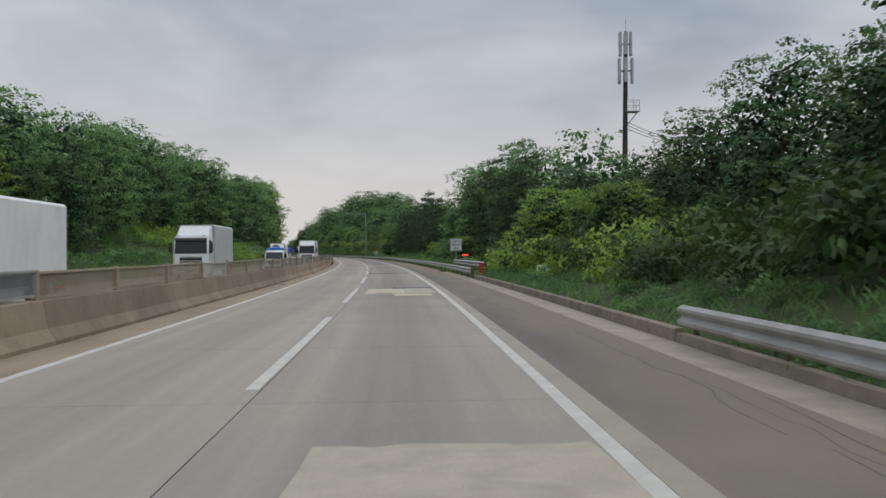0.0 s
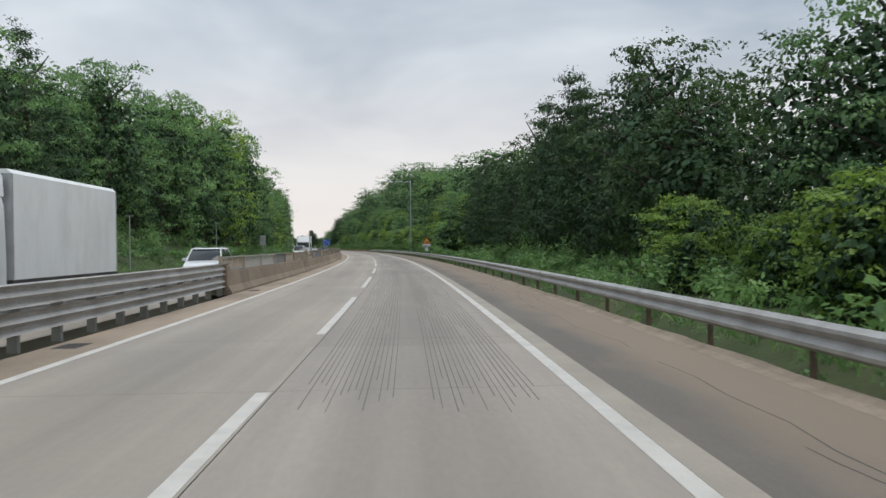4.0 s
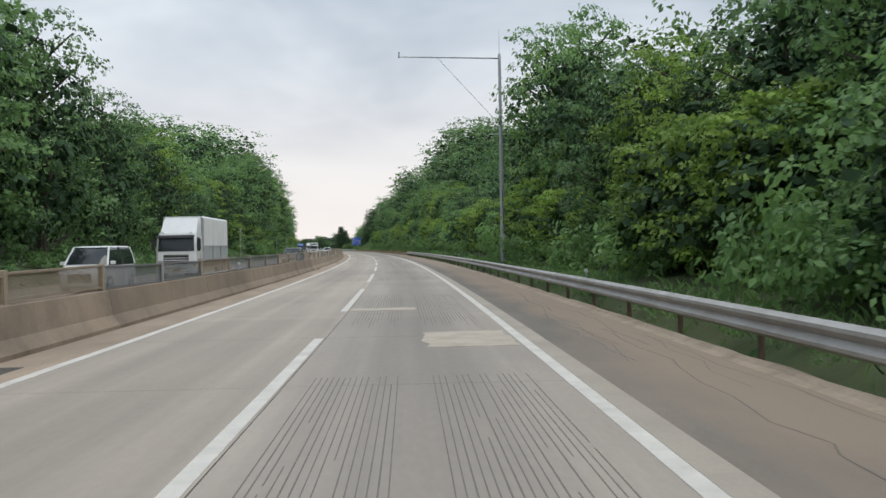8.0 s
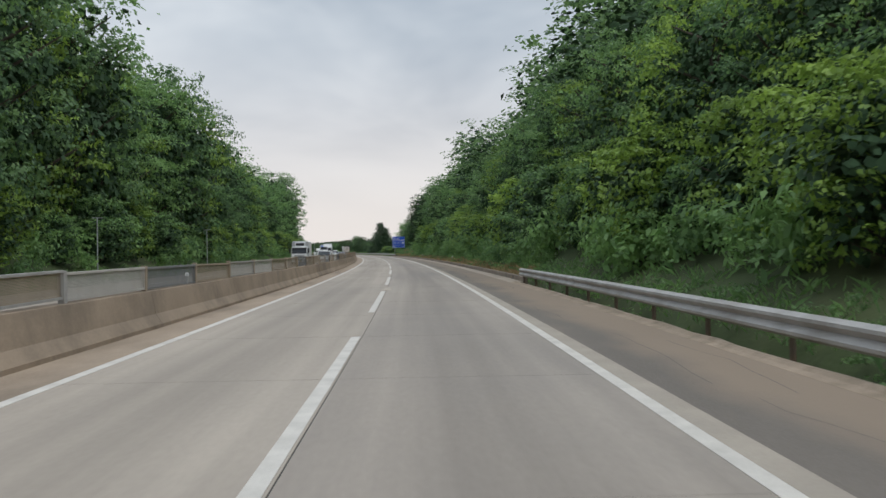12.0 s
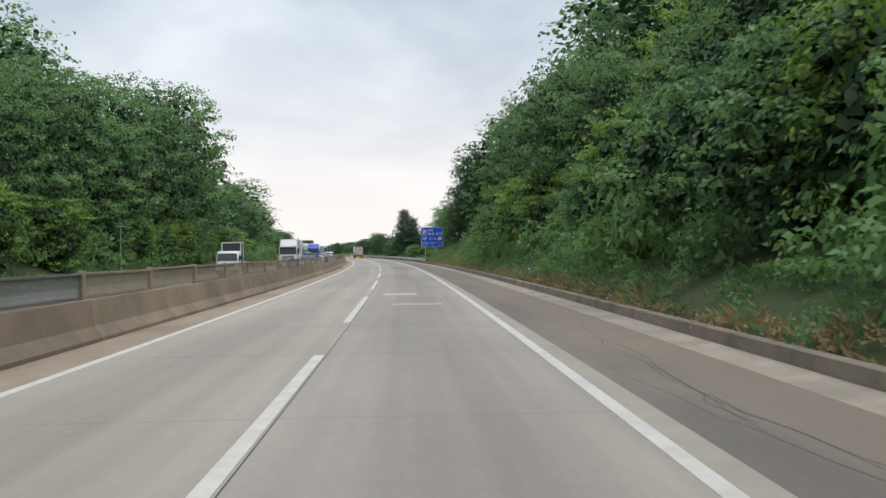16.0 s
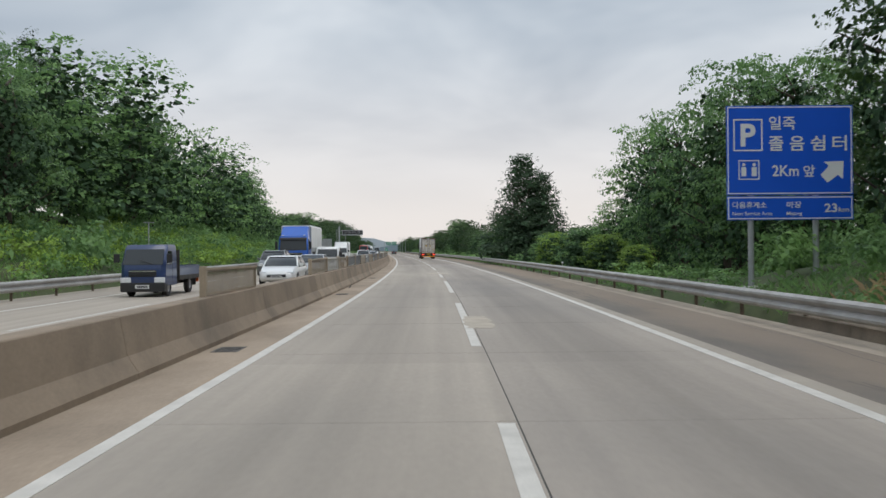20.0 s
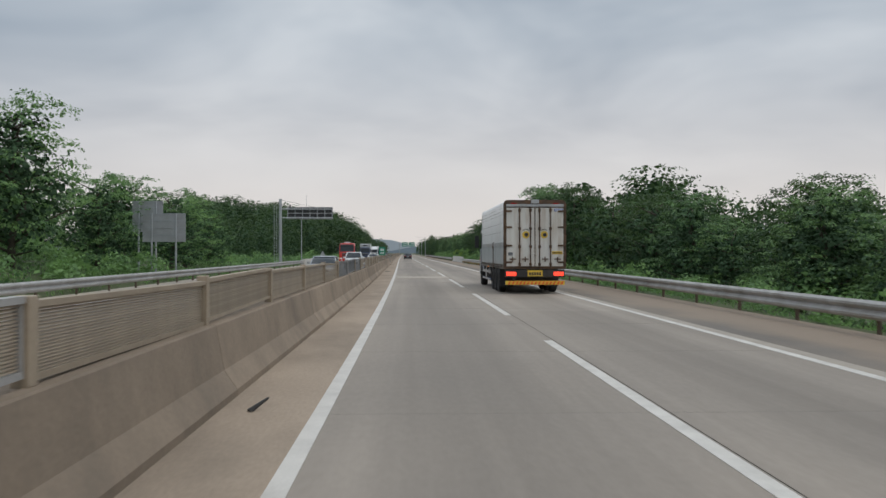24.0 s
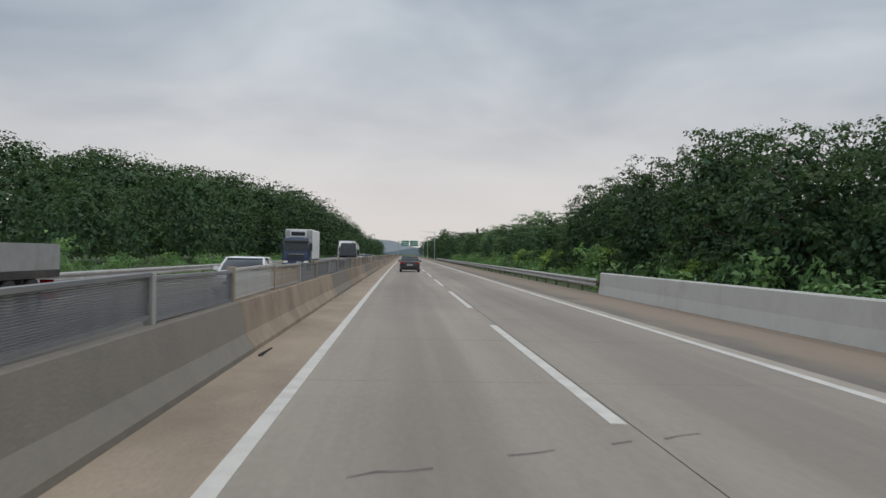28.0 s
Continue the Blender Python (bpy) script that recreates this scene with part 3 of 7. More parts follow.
for i in range(-8, 250):
    s = 3.6 + 5 * i
    if 116 < s < 138.5 or 588 < s < 602 or 607.5 < s < 616.5:
        continue
    pick = srng.random()
    m = PANEL_TAN if pick < (0.62 if s < 560 else 0.5) else PANEL_GREY if pick < 0.9 else PANEL_PALE
    for s0, s1, pick_m in ((715, 745, PANEL_TAN), (745, 759, PANEL_GREY), (759, 781, PANEL_TAN), (784, 828, PANEL_TAN), (828, 833, PANEL_GREY), (833, 838, PANEL_TAN), (838, 866, PANEL_GREY), (866, 871, PANEL_PALE), (871, 876, PANEL_TAN), (876, 900, PANEL_GREY)):
        if s0 <= s < s1:
            m = pick_m
    thing = tagged(new("glare_screen"), {"panel_tan": "tan louvred metal glare screen on the median barrier", "panel_grey": "dark grey louvred glare screen on the median barrier", "panel_pale": "pale newer louvred glare screen on the median barrier"}[m.name], "glare screen", "screens on the median barrier")
    thing.matrix_basis = stand(s, -5.02, 0.825)
    part("post", post_mesh[PANEL_TAN.name if m is PANEL_TAN else srng.choice((GALV.name, PANEL_TAN.name, PANEL_TAN.name))], None, thing)
    f = part("screen_frame", frames[m.name if srng.random() < 0.85 else GALV.name], None, thing)
    f.location = (0, 0.09, 0)
    if 715 < s < 745 or 862 < s < 885:
        for j in range(SLAT):
            o = part("slat", slats[m.name], None, thing)
            o.location = (0, 0.09, j * 0.0235)
    else:
        o = part("slats", many[m.name], None, thing)
        o.location = (0, 0.09, 0)
    thing.rotation_euler = (srng.uniform(-0.01, 0.01), srng.uniform(-0.012, 0.012), thing.rotation_euler[2])


# ---- guard rails ----
WBEAM = [(a * 1.15, b * 1.26) for a, b in ((0.0, 0.0), (0.035, 0.025), (0.075, 0.045), (0.08, 0.085), (0.03, 0.125), (0.0, 0.155), (0.03, 0.185), (0.08, 0.225), (0.075, 0.265), (0.035, 0.285), (0.0, 0.31))]


def beam(geo, s0, s1, u, z, side):
    prof = [(u - side * a, z + b) for a, b in WBEAM]
    prof += [(u - side * (a - 0.006), z + b) for a, b in reversed(WBEAM)]
    return strip(geo, s0, s1, prof, 4.0)


rail_post = Geo()
rail_post.tube((0, 0, -0.5), (0, 0, 0.66), 0.052, n=8)
rail_post = rail_post.mesh("post", RUSTY, True)
spacer = Geo()
spacer.box(-0.15, 0.0, -0.05, 0.05, 0.5, 0.7)
spacer = spacer.mesh("spacer", RUSTY)


def guard_rail(s0, s1, u, side, label, z=0.31, double=False, step=4.0):
    thing = tagged(new("guard_rail"), label, "guard rail", "guard rails beside the road")
    thing.matrix_basis = Matrix.Identity(4)
    n = max(1, round((s1 - s0) / 40))
    for i in range(n):
        a, b = s0 + (s1 - s0) * i / n, s0 + (s1 - s0) * (i + 1) / n
        part("rail", beam(Geo(), a, b, u, z, side), GALV, thing, smooth=True)
        if double:
            part("rail", beam(Geo(), a, b, u, z - 0.36, side), GALV, thing, smooth=True)
    for s in along(s0 + 0.3, s1 - 0.3, step):
        o = part("post", rail_post, None, thing)
        o.matrix_basis = stand(s, u + side * 0.16, 0.0 if z > 0.2 else -0.2)
        o = part("spacer", spacer, None, thing)
        o.matrix_basis = stand(s, u + (0.155 if side > 0 else 0.0), z - 0.42)
    return thing


RAIL = "weathered galvanised steel guard rail on round posts"
guard_rail(-40, 7.2, 6.85, 1, RAIL)
guard_rail(48, 383, 6.64, 1, RAIL)
guard_rail(48.3, 71, 7.5, 1, "second galvanised guard rail set back beside the first", 0.66)
guard_rail(589, 867.3, 6.7, 1, RAIL)
guard_rail(895, 1100, 6.7, 1, RAIL)
for a, b in ((-40, 8), (60, 100), (575, 870), (880, 1100)):
    guard_rail(a, b, -15.4, -1, "galvanised guard rail along the opposite road")
# the gap in the median is closed by a twin rail on close posts
twin = tagged(new("median_guard_rail"), "grey weathered twin guard rail closing a gap in the median barrier", "guard rail")
for z in (0.27, 0.72):
    for side, u in ((-1, -4.86), (1, -5.22)):
        part("rail", beam(Geo(), 117.6, 139.6, u, z, -side), GALV, twin, smooth=True)
tp = Geo()
tp.box(-0.09, 0.09, -0.06, 0.06, -0.05, 1.0)
tp = tp.mesh("post", GALV)
for s in along(118.5, 138.4, 2.0):
    part("post", tp, None, twin).matrix_basis = stand(s, -5.04, 0.0)
for s in (118.2, 138.9):
    part("end_block", Geo().box(-0.25, 0.25, -0.25, 0.25, -0.02, 1.05, 0.03), BARRIER, twin).matrix_basis = stand(s, -5.04, 0.0)

# kerb walls where the rail stops, and the white parapet of the bridge
KERB = "low stained concrete kerb wall at the foot of the bank"
kerb = tagged(new("kerb_wall"), KERB, "kerb", kind="structure")
for s0, s1, h in ((7.5, 48, 0.26), (383, 606, 0.26)):
    s = s0
    while s < s1:
        part("kerb_segment", strip(Geo(), s + 0.006, min(s1, s + 5) - 0.006, [(6.785, -0.1), (7.0, -0.1), (7.0, h - 0.02), (6.98, h), (6.83, h), (6.80, h - 0.02)]), KERBC, kerb)
        s += 5
part("kerb_segment", strip(Geo(), -40, 7.4, [(6.785, -0.1), (7.0, -0.1), (7.0, 0.18), (6.81, 0.18)]), KERBC, kerb)
lip = random.Random(31)
g = Geo()
g.loft([[at(q, u, z) for u, z in ((6.1, -0.2), (6.1, -0.010), (6.26 + o, 0.012), (6.33 + o, 0.055), (6.42 + o, 0.05), (6.5 + o, -0.02), (6.5 + o, -0.2))] for q, o in ((70 + 1.2 * k, lip.uniform(-0.06, 0.07)) for k in range(262))])
part("kerb_lip", g, LIPC, kerb, "crumbling dusty asphalt lip")
parapet = tagged(new("parapet"), "pale concrete bridge parapet with a rounded top", "parapet", kind="structure")
for s0, s1 in ((867.5, 883), (883.02, 895)):
    part("parapet_segment", strip(Geo(), s0, s1, [(6.7, -0.2), (7.05, -0.2), (7.05, 0.95), (7.0, 0.98), (6.88, 0.98), (6.84, 0.94), (6.82, 0.4)]), PARAPET, parapet)
for s0, s1 in ((835, 880),):
    part("parapet_segment", strip(Geo(), s0, s1, [(-15.2, -0.2), (-15.5, -0.2), (-15.5, 0.85), (-15.2, 0.85)]), PARAPET, parapet)

# ---- trees ----
def leaf_cloud(rng, blobs, count, size, droop=0.25, flat=0.0, aspect=0.5, inner=0.55, per=8, stray=0.07):
    """Leaves in small sprays that clothe rounded masses, a few sprays standing out; arrays of corners (n, 4, 3)."""
    m = max(1, count // per)
    w = np.array([b[3] * (b[3] + b[4]) for b in blobs])
    which = rng.choice(len(blobs), m, p=w / w.sum())
    c = np.array([b[:3] for b in blobs])[which]
    r = np.array([[b[3], b[3], b[4]] for b in blobs])[which]
    d = rng.normal(size=(m, 3))
    d[:, 2] = d[:, 2] * 0.9 + 0.6
    d /= np.linalg.norm(d, axis=1)[:, None]
    far = np.where(rng.random((m, 1)) < stray, rng.uniform(1.05, 1.32, (m, 1)), rng.triangular(inner, 1.0, 1.08, (m, 1)))
    p = c + d * r * far
    d, p = np.repeat(d, per, 0), np.repeat(p, per, 0)
    n = len(p)
    p = p + rng.normal(size=(n, 3)) * np.array([1.0, 1.0, 0.4]) * size * 0.95
    nrm = d * np.array([1.0, 1.0, 0.75]) + np.array([0, 0, 0.5 + flat]) + rng.normal(scale=0.40, size=(n, 3))
    nrm /= np.linalg.norm(nrm, axis=1)[:, None]
    out = rng.normal(size=(n, 3)) + d * 0.8
    out[:, 2] -= droop * 2
    out -= nrm * (out * nrm).sum(1)[:, None]
    out /= np.linalg.norm(out, axis=1)[:, None] + 1e-9
    side = np.cross(nrm, out)
    L = (size * rng.uniform(0.6, 1.35, n))[:, None]
    W = L * aspect
    mid = p + nrm * L * 0.10
    return np.stack([p - out * L * 0.5, mid + side * W * 0.5, p + out * L * 0.5, mid - side * W * 0.5], 1)


def quad_mesh(name, quads, mat, extra=None):
    """A mesh of loose four-cornered leaves, with plain faces added."""
    n = len(quads)
    v = quads.reshape(-1, 3)
    loops = np.arange(n * 4)
    me = bpy.data.meshes.new(name)
    me.vertices.add(len(v)); me.vertices.foreach_set("co", v.astype(np.float32).ravel())
    me.loops.add(n * 4); me.loops.foreach_set("vertex_index", loops.astype(np.int32))
    me.polygons.add(n)
    me.polygons.foreach_set("loop_start", np.arange(0, n * 4, 4, dtype=np.int32))
    me.polygons.foreach_set("loop_total", np.full(n, 4, dtype=np.int32))
    me.update(calc_edges=True)
    me.materials.append(mat)
    return me


def crown_blobs(rng, h, r, base, kind):
    """Rounded masses that make up a crown of height h and radius r over a clear stem."""
    blobs = []
    if kind == "broad":
        n = 56
        for i in range(n):
            t = (i + 0.5) / n
            z = base + (h - base) * (0.02 + 0.90 * t)
            env = r * math.sin(math.pi * min(1, 0.20 + 0.70 * t)) ** 0.65
            a = i * 2.4 + rng.uniform(-0.5, 0.5)
            q = env * rng.uniform(0.62, 1.04)
            b = r * rng.uniform(0.17, 0.34)
            blobs.append((q * math.cos(a), q * math.sin(a), z + rng.uniform(-0.03, 0.03) * h, b, b * rng.uniform(0.34, 0.55)))
        for i in range(9):
            t = (i + 0.5) / 9
            env = r * math.sin(math.pi * min(1, 0.20 + 0.70 * t)) ** 0.65
            a = i * 2.4
            blobs.append((env * 0.35 * math.cos(a), env * 0.35 * math.sin(a), base + (h - base) * (0.05 + 0.74 * t), env * 0.47, env * 0.36))
    elif kind == "conifer":
        for i in range(46):
            t = (i + 0.5) / 46
            z = base + (h - base) * (0.04 + 0.95 * t)
            env = r * (1 - t) ** 0.82 + 0.1
            a = i * 2.4 + rng.uniform(-0.4, 0.4)
            q = env * rng.uniform(0.55, 0.95)
            b = 0.27 * r * (1.1 - 0.65 * t) + 0.12
            blobs.append((q * math.cos(a), q * math.sin(a), z, b * rng.uniform(0.9, 1.3), b * 0.55))
        for i in range(8):
            t = (i + 0.5) / 8
            blobs.append((0, 0, base + (h - base) * t * 0.9, r * 0.55 * (1 - t) ** 0.6 + 0.1, 0.8))
    elif kind == "pine":
        for i in range(9):
            t = (i + 0.3) / 9
            env = r * (1 - t) ** 0.7 * rng.uniform(0.75, 1.15) + 0.2
            z = base + (h - base) * t
            for k in range(5 if i < 7 else 3):
                a = i * 1.1 + k * 1.257 + rng.uniform(-0.3, 0.3)
                e = env * rng.uniform(0.7, 1.1)
                for f, b in ((0.45, 0.24), (0.85, 0.19)):
                    q = b * r * (1.05 - 0.55 * t) + 0.1
                    blobs.append((e * f * math.cos(a), e * f * math.sin(a), z + 0.22 * e * f, q * rng.uniform(0.9, 1.3), q * 0.6))
        blobs.append((0, 0, h * 0.97, 0.25, 0.5))
    else:
        for i in range(9):
            a = i * 2.4
            q = r * rng.uniform(0.1, 0.75)
            b = r * rng.uniform(0.32, 0.5)
            blobs.append((q * math.cos(a), q * math.sin(a), max(b * 0.5, h * rng.uniform(0.2, 0.72)), b, b * 0.7))
    return blobs


def tree_parts(seed, h, r, base, kind, leaves, size, mat):
    rng = np.random.default_rng(seed)
    blobs = crown_blobs(rng, h, r, base, kind)
    q = leaf_cloud(rng, blobs[:-9] if kind == "broad" else blobs, leaves, size, 0.3 if kind == "broad" else 0.05, 0.5 if kind == "pine" else 0.0, 0.68 if kind == "broad" else 0.28, 0.55, 8, 0.07 if kind == "broad" else 0.25)
    # inner leaf shell in a dark green that stands for the crown's own shade
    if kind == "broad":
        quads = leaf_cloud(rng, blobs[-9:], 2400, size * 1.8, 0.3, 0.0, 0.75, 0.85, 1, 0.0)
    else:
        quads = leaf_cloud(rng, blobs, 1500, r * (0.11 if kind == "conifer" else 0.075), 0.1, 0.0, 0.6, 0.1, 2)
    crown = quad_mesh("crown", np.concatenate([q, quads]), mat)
    crown.materials.append(CROWN_SHADE)
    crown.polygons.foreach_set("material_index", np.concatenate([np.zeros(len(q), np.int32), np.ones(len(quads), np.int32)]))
    trunk = Geo()
    pts = [Vector((rng.normal() * 0.12 * k, rng.normal() * 0.12 * k, h * 0.86 * k / 5 - (0.6 if k == 0 else 0))) for k in range(6)]
    r0 = 0.022 * h
    for k in range(5):
        trunk.tube(pts[k], pts[k + 1], r0 * (1 - 0.17 * k) * (1.25 if k == 0 else 1), r0 * (1 - 0.17 * (k + 1)), 8, False)
    for b in blobs[::2 if len(blobs) < 60 else 4]:
        z = max(base * 0.7, b[2] - 0.5 * math.hypot(b[0], b[1]))
        trunk.tube((0, 0, z), b[:3], r0 * 0.38, r0 * 0.1, 5, False)
    return trunk.mesh("trunk", BARK, True), crown


KINDS = {}


def kind_of_tree(key, *a):
    KINDS[key] = tree_parts(*a)


kind_of_tree("broad_a", 11, 10.0, 3.5, 1.0, "broad", 6200, 0.175, LEAF_A)
kind_of_tree("broad_b", 12, 10.0, 3.1, 0.5, "broad", 5800, 0.17, LEAF_A)
kind_of_tree("broad_c", 13, 10.0, 3.8, 1.2, "broad", 6200, 0.18, LEAF_B)
kind_of_tree("broad_d", 14, 10.0, 3.2, 0.5, "broad", 5800, 0.17, LEAF_B)
kind_of_tree("yellow", 15, 10.0, 3.3, 0.6, "broad", 5800, 0.17, LEAF_C)
kind_of_tree("deep_a", 27, 10.0, 3.7, 0.6, "broad", 6400, 0.18, LEAF_D)
kind_of_tree("deep_b", 28, 10.0, 3.3, 0.4, "broad", 6000, 0.17, LEAF_D)
kind_of_tree("shrub", 25, 10.0, 5.0, 0.4, "broad", 4200, 0.36, LEAF_C)
kind_of_tree("shrub_b", 26, 10.0, 5.4, 0.4, "broad", 4200, 0.36, LEAF_A)
kind_of_tree("pine_a", 16, 10.0, 3.1, 1.9, "pine", 9600, 0.21, NEEDLE)
kind_of_tree("pine_b", 17, 10.0, 2.8, 1.2, "pine", 9600, 0.21, NEEDLE)
kind_of_tree("conifer", 18, 10.0, 3.3, 0.3, "conifer", 15000, 0.27, NEEDLE)
LABELS = {"deep_a": "dense deep-green tree beside the rail", "deep_b": "bushy deep-green tree beside the rail", "shrub": "bright yellow-green young acacia shrub on the bank", "shrub_b": "leafy green roadside shrub on the bank", "broad_a": "leafy green deciduous tree on the roadside bank", "broad_b": "slender leafy green tree on the roadside bank", "broad_c": "dark green broad-crowned tree", "broad_d": "dark green bushy tree", "yellow": "yellow-green leafy tree with light foliage", "pine_a": "dark pine tree with layered branches", "pine_b": "dark low-branched pine tree", "conifer": "tall dense dark conifer"}


def plant(key, s, u, height, turn=0.0, wide=1.0):
    t, c = KINDS[key]
    thing = tagged(new("conifer" if key == "conifer" else "shrub" if "shrub" in key else "pine_tree" if "pine" in key else "tree"), LABELS[key], "shrub" if "shrub" in key else "tree", "shrubs beside the road" if "shrub" in key else "trees beside the road")
    k = height / 10.0
    thing.matrix_basis = pose(*at(s, u, ground_z(s, u) - 0.1), 0, 0, turn) @ Matrix.Diagonal((k * wide, k * wide, k, 1))
    part("trunk", t, None, thing)
    part("crown", c, None, thing)
    return thing


# height of the tree tops over the road, beside it: s, metres
CANOPY_R = ((-60, 9), (0, 9.8), (12, 9.2), (19, 8.6), (25, 7.4), (29, 6.2), (42, 6.8), (52, 8.0), (62, 10.4), (75, 12), (90, 13.2), (106, 14), (114, 11.8), (120, 9.4), (128, 8.8), (136, 9.2), (150, 10), (166, 12.5), (185, 11.5), (212, 11), (235, 12), (262, 13), (280, 13), (287, 9), (292, 5.4), (302, 5.6), (309, 8.6), (317, 9.8), (330, 10.8), (353, 13.6), (377, 16.8), (407, 20), (438, 20.5), (447, 16.5), (471, 13), (495, 15.2), (529, 18), (545, 16.5), (570, 19.5), (582, 18.5), (592, 16.5), (602, 16), (612, 15), (618, 13.5), (624, 10), (640, 12), (655, 12), (668, 7.5), (690, 5), (760, 5), (795, 6.5), (803, 8.5), (815, 9.8), (838, 9.8), (872, 6.5), (905, 8), (956, 6.5), (1065, 6.5), (1300, 8))
WOODS_R = ((-60, 11), (14, 11), (24, 8.2), (50, 8.2), (62, 11), (120, 9), (150, 9.5), (185, 10), (215, 13), (232, 15), (280, 14.5), (290, 7), (325, 8), (341, 13), (355, 15.5), (380, 19.5), (400, 24), (421, 28), (447, 31), (466, 28), (512, 26), (527, 27), (555, 28), (595, 26), (620, 16))
CANOPY_L = ((-60, 9), (45, 12.5), (63, 14.2), (82, 16.2), (118, 17.5), (150, 17), (170, 16.5), (200, 19), (250, 22), (282, 19), (300, 14), (320, 12.5), (345, 15), (372, 20), (400, 24), (440, 22.5), (478, 17.5), (510, 16), (537, 21.5), (550, 19.5), (565, 17), (585, 15), (630, 15), (665, 17), (690, 16), (735, 14), (766, 9), (795, 8), (830, 6), (900, 6), (1300, 8))
trng = random.Random(21)
BROAD = ("broad_a", "broad_b", "broad_c", "broad_d", "broad_a", "yellow")


def row(side, s0, s1, u, spread, step, keys, table, lift=0.0, wide=1.0):
    s = s0
    while s < s1:
        uu = u + trng.uniform(-spread, spread)
        h = (near(table, s) + lift) * trng.choice((0.72, 0.84, 0.93, 0.97, 1.02, 1.05)) - ground_z(s, uu)
        if h > 1.6:
            plant(trng.choice(keys), s, uu, h, trng.uniform(0, 360), wide * min(1.5, max(0.8, (8.0 / h) ** 0.5)))
        s += step * trng.uniform(0.7, 1.3)


# beside our road
row(1, -30, 26, 13.5, 1.0, 4.6, ("deep_a", "deep_b", "broad_d"), CANOPY_R)
row(1, 26, 66, 16, 1.5, 4.6, ("deep_a", "deep_b", "broad_c"), CANOPY_R)
row(1, 70, 136, 15, 1.4, 4.6, ("broad_a", "deep_a", "broad_c", "broad_b", "broad_a"), CANOPY_R)
row(1, 140, 226, 13.5, 1.5, 5.0, ("pine_a", "pine_b", "pine_a", "pine_b", "deep_a"), CANOPY_R, 0.8)
row(1, 229, 288, 13, 1.3, 4.6, BROAD, CANOPY_R, -2.5)
row(1, 290, 385, 13.3, 1.2, 4.6, BROAD, CANOPY_R, -3.5)
row(1, 385, 450, 13.5, 1.3, 4.6, BROAD, CANOPY_R, -5)
row(1, 450, 547, 13.5, 1.3, 4.6, BROAD, CANOPY_R, -3)
row(1, 553, 588, 18.5, 1.2, 4.4, ("broad_c", "broad_d", "broad_a"), CANOPY_R, 2)
row(1, 592, 618, 15.5, 1.0, 3.6, ("pine_b", "pine_a", "deep_a"), CANOPY_R, 0.5)
row(1, 560, 622, 21.5, 1.5, 4.0, ("pine_b", "pine_a", "broad_d", "pine_b"), CANOPY_R, 2.2)
row(1, 624, 670, 16.5, 2.0, 5.0, ("broad_a", "broad_b", "broad_a"), CANOPY_R)
row(1, 705, 838, 14.5, 2.0, 3.4, ("deep_a", "deep_b", "broad_d"), CANOPY_R)
row(1, 880, 940, 15.0, 1.6, 2.6, ("deep_a", "deep_b", "deep_a"), CANOPY_R, 0.8)
row(1, 940, 1120, 15.0, 2.0, 4.4, ("deep_a", "deep_b", "broad_d"), CANOPY_R, 0.8)
plant("conifer", 690, 10.7, 12.6, 20, 1.15)
plant("conifer", 688.5, 12.6, 10.8, 120, 1.05)


def shrubs(s0, s1, u, step, h0, h1):
    s = s0
    while s < s1:
        plant(trng.choice(("shrub", "shrub", "shrub_b")), s, u + trng.uniform(-0.7, 0.9), trng.uniform(h0, h1), trng.uniform(0, 360))
        s += step * trng.uniform(0.5, 1.6)


shrubs(30, 66, 11.5, 4.5, 2.4, 4.2)
shrubs(96, 140, 10.8, 4.5, 2.0, 3.8)
shrubs(232, 385, 10.5, 4.5, 2.6, 5.0)
shrubs(386, 546, 10.6, 3.8, 2.8, 5.6)
shrubs(640, 676, 11.0, 5.0, 2.0, 3.6)
plant("shrub", 319, -19.8, 4.3, 40, 1.1)
shrubs(345, 600, -19.5, 6.0, 2.5, 4.6)
shrubs(890, 1000, 12.0, 8.0, 2.0, 3.5)
plant("broad_c", 560, -23.5, 21.5 - ground_z(560, -23.5), 30, 0.9)
plant("broad_a", 572, -23.5, 22.5 - ground_z(572, -23.5), 200, 0.95)
plant("broad_b", 271, 12.6, 15.5 - ground_z(271, 12.6), 10, 0.85)
plant("broad_a", 278, 12.2, 16.6 - ground_z(278, 12.2), 80, 0.8)
plant("yellow", 282.5, 12.8, 16.6 - ground_z(282.5, 12.8), 140, 0.58)
# beside the opposite road
row(-1, 5, 130, -27, 2.0, 6.0, BROAD, CANOPY_L)
row(-1, 132, 230, -24, 2.0, 5.5, ("broad_a", "pine_b", "broad_b", "broad_a"), CANOPY_L)
row(-1, 232, 340, -23, 2.0, 5.5, ("broad_b", "broad_d", "yellow", "broad_a"), CANOPY_L)
row(-1, 342, 560, -22, 1.5, 5.2, ("broad_a", "broad_b", "yellow", "broad_a", "broad_d"), CANOPY_L, -3)
row(-1, 562, 640, -24.5, 2.0, 4.6, ("broad_d", "broad_b", "pine_b"), CANOPY_L, -2)
row(-1, 640, 760, -28, 1.5, 5.5, ("pine_a", "pine_b", "broad_c"), CANOPY_L)
row(-1, 760, 815, -22, 2.0, 6.0, ("broad_a", "broad_b"), CANOPY_L, -1)


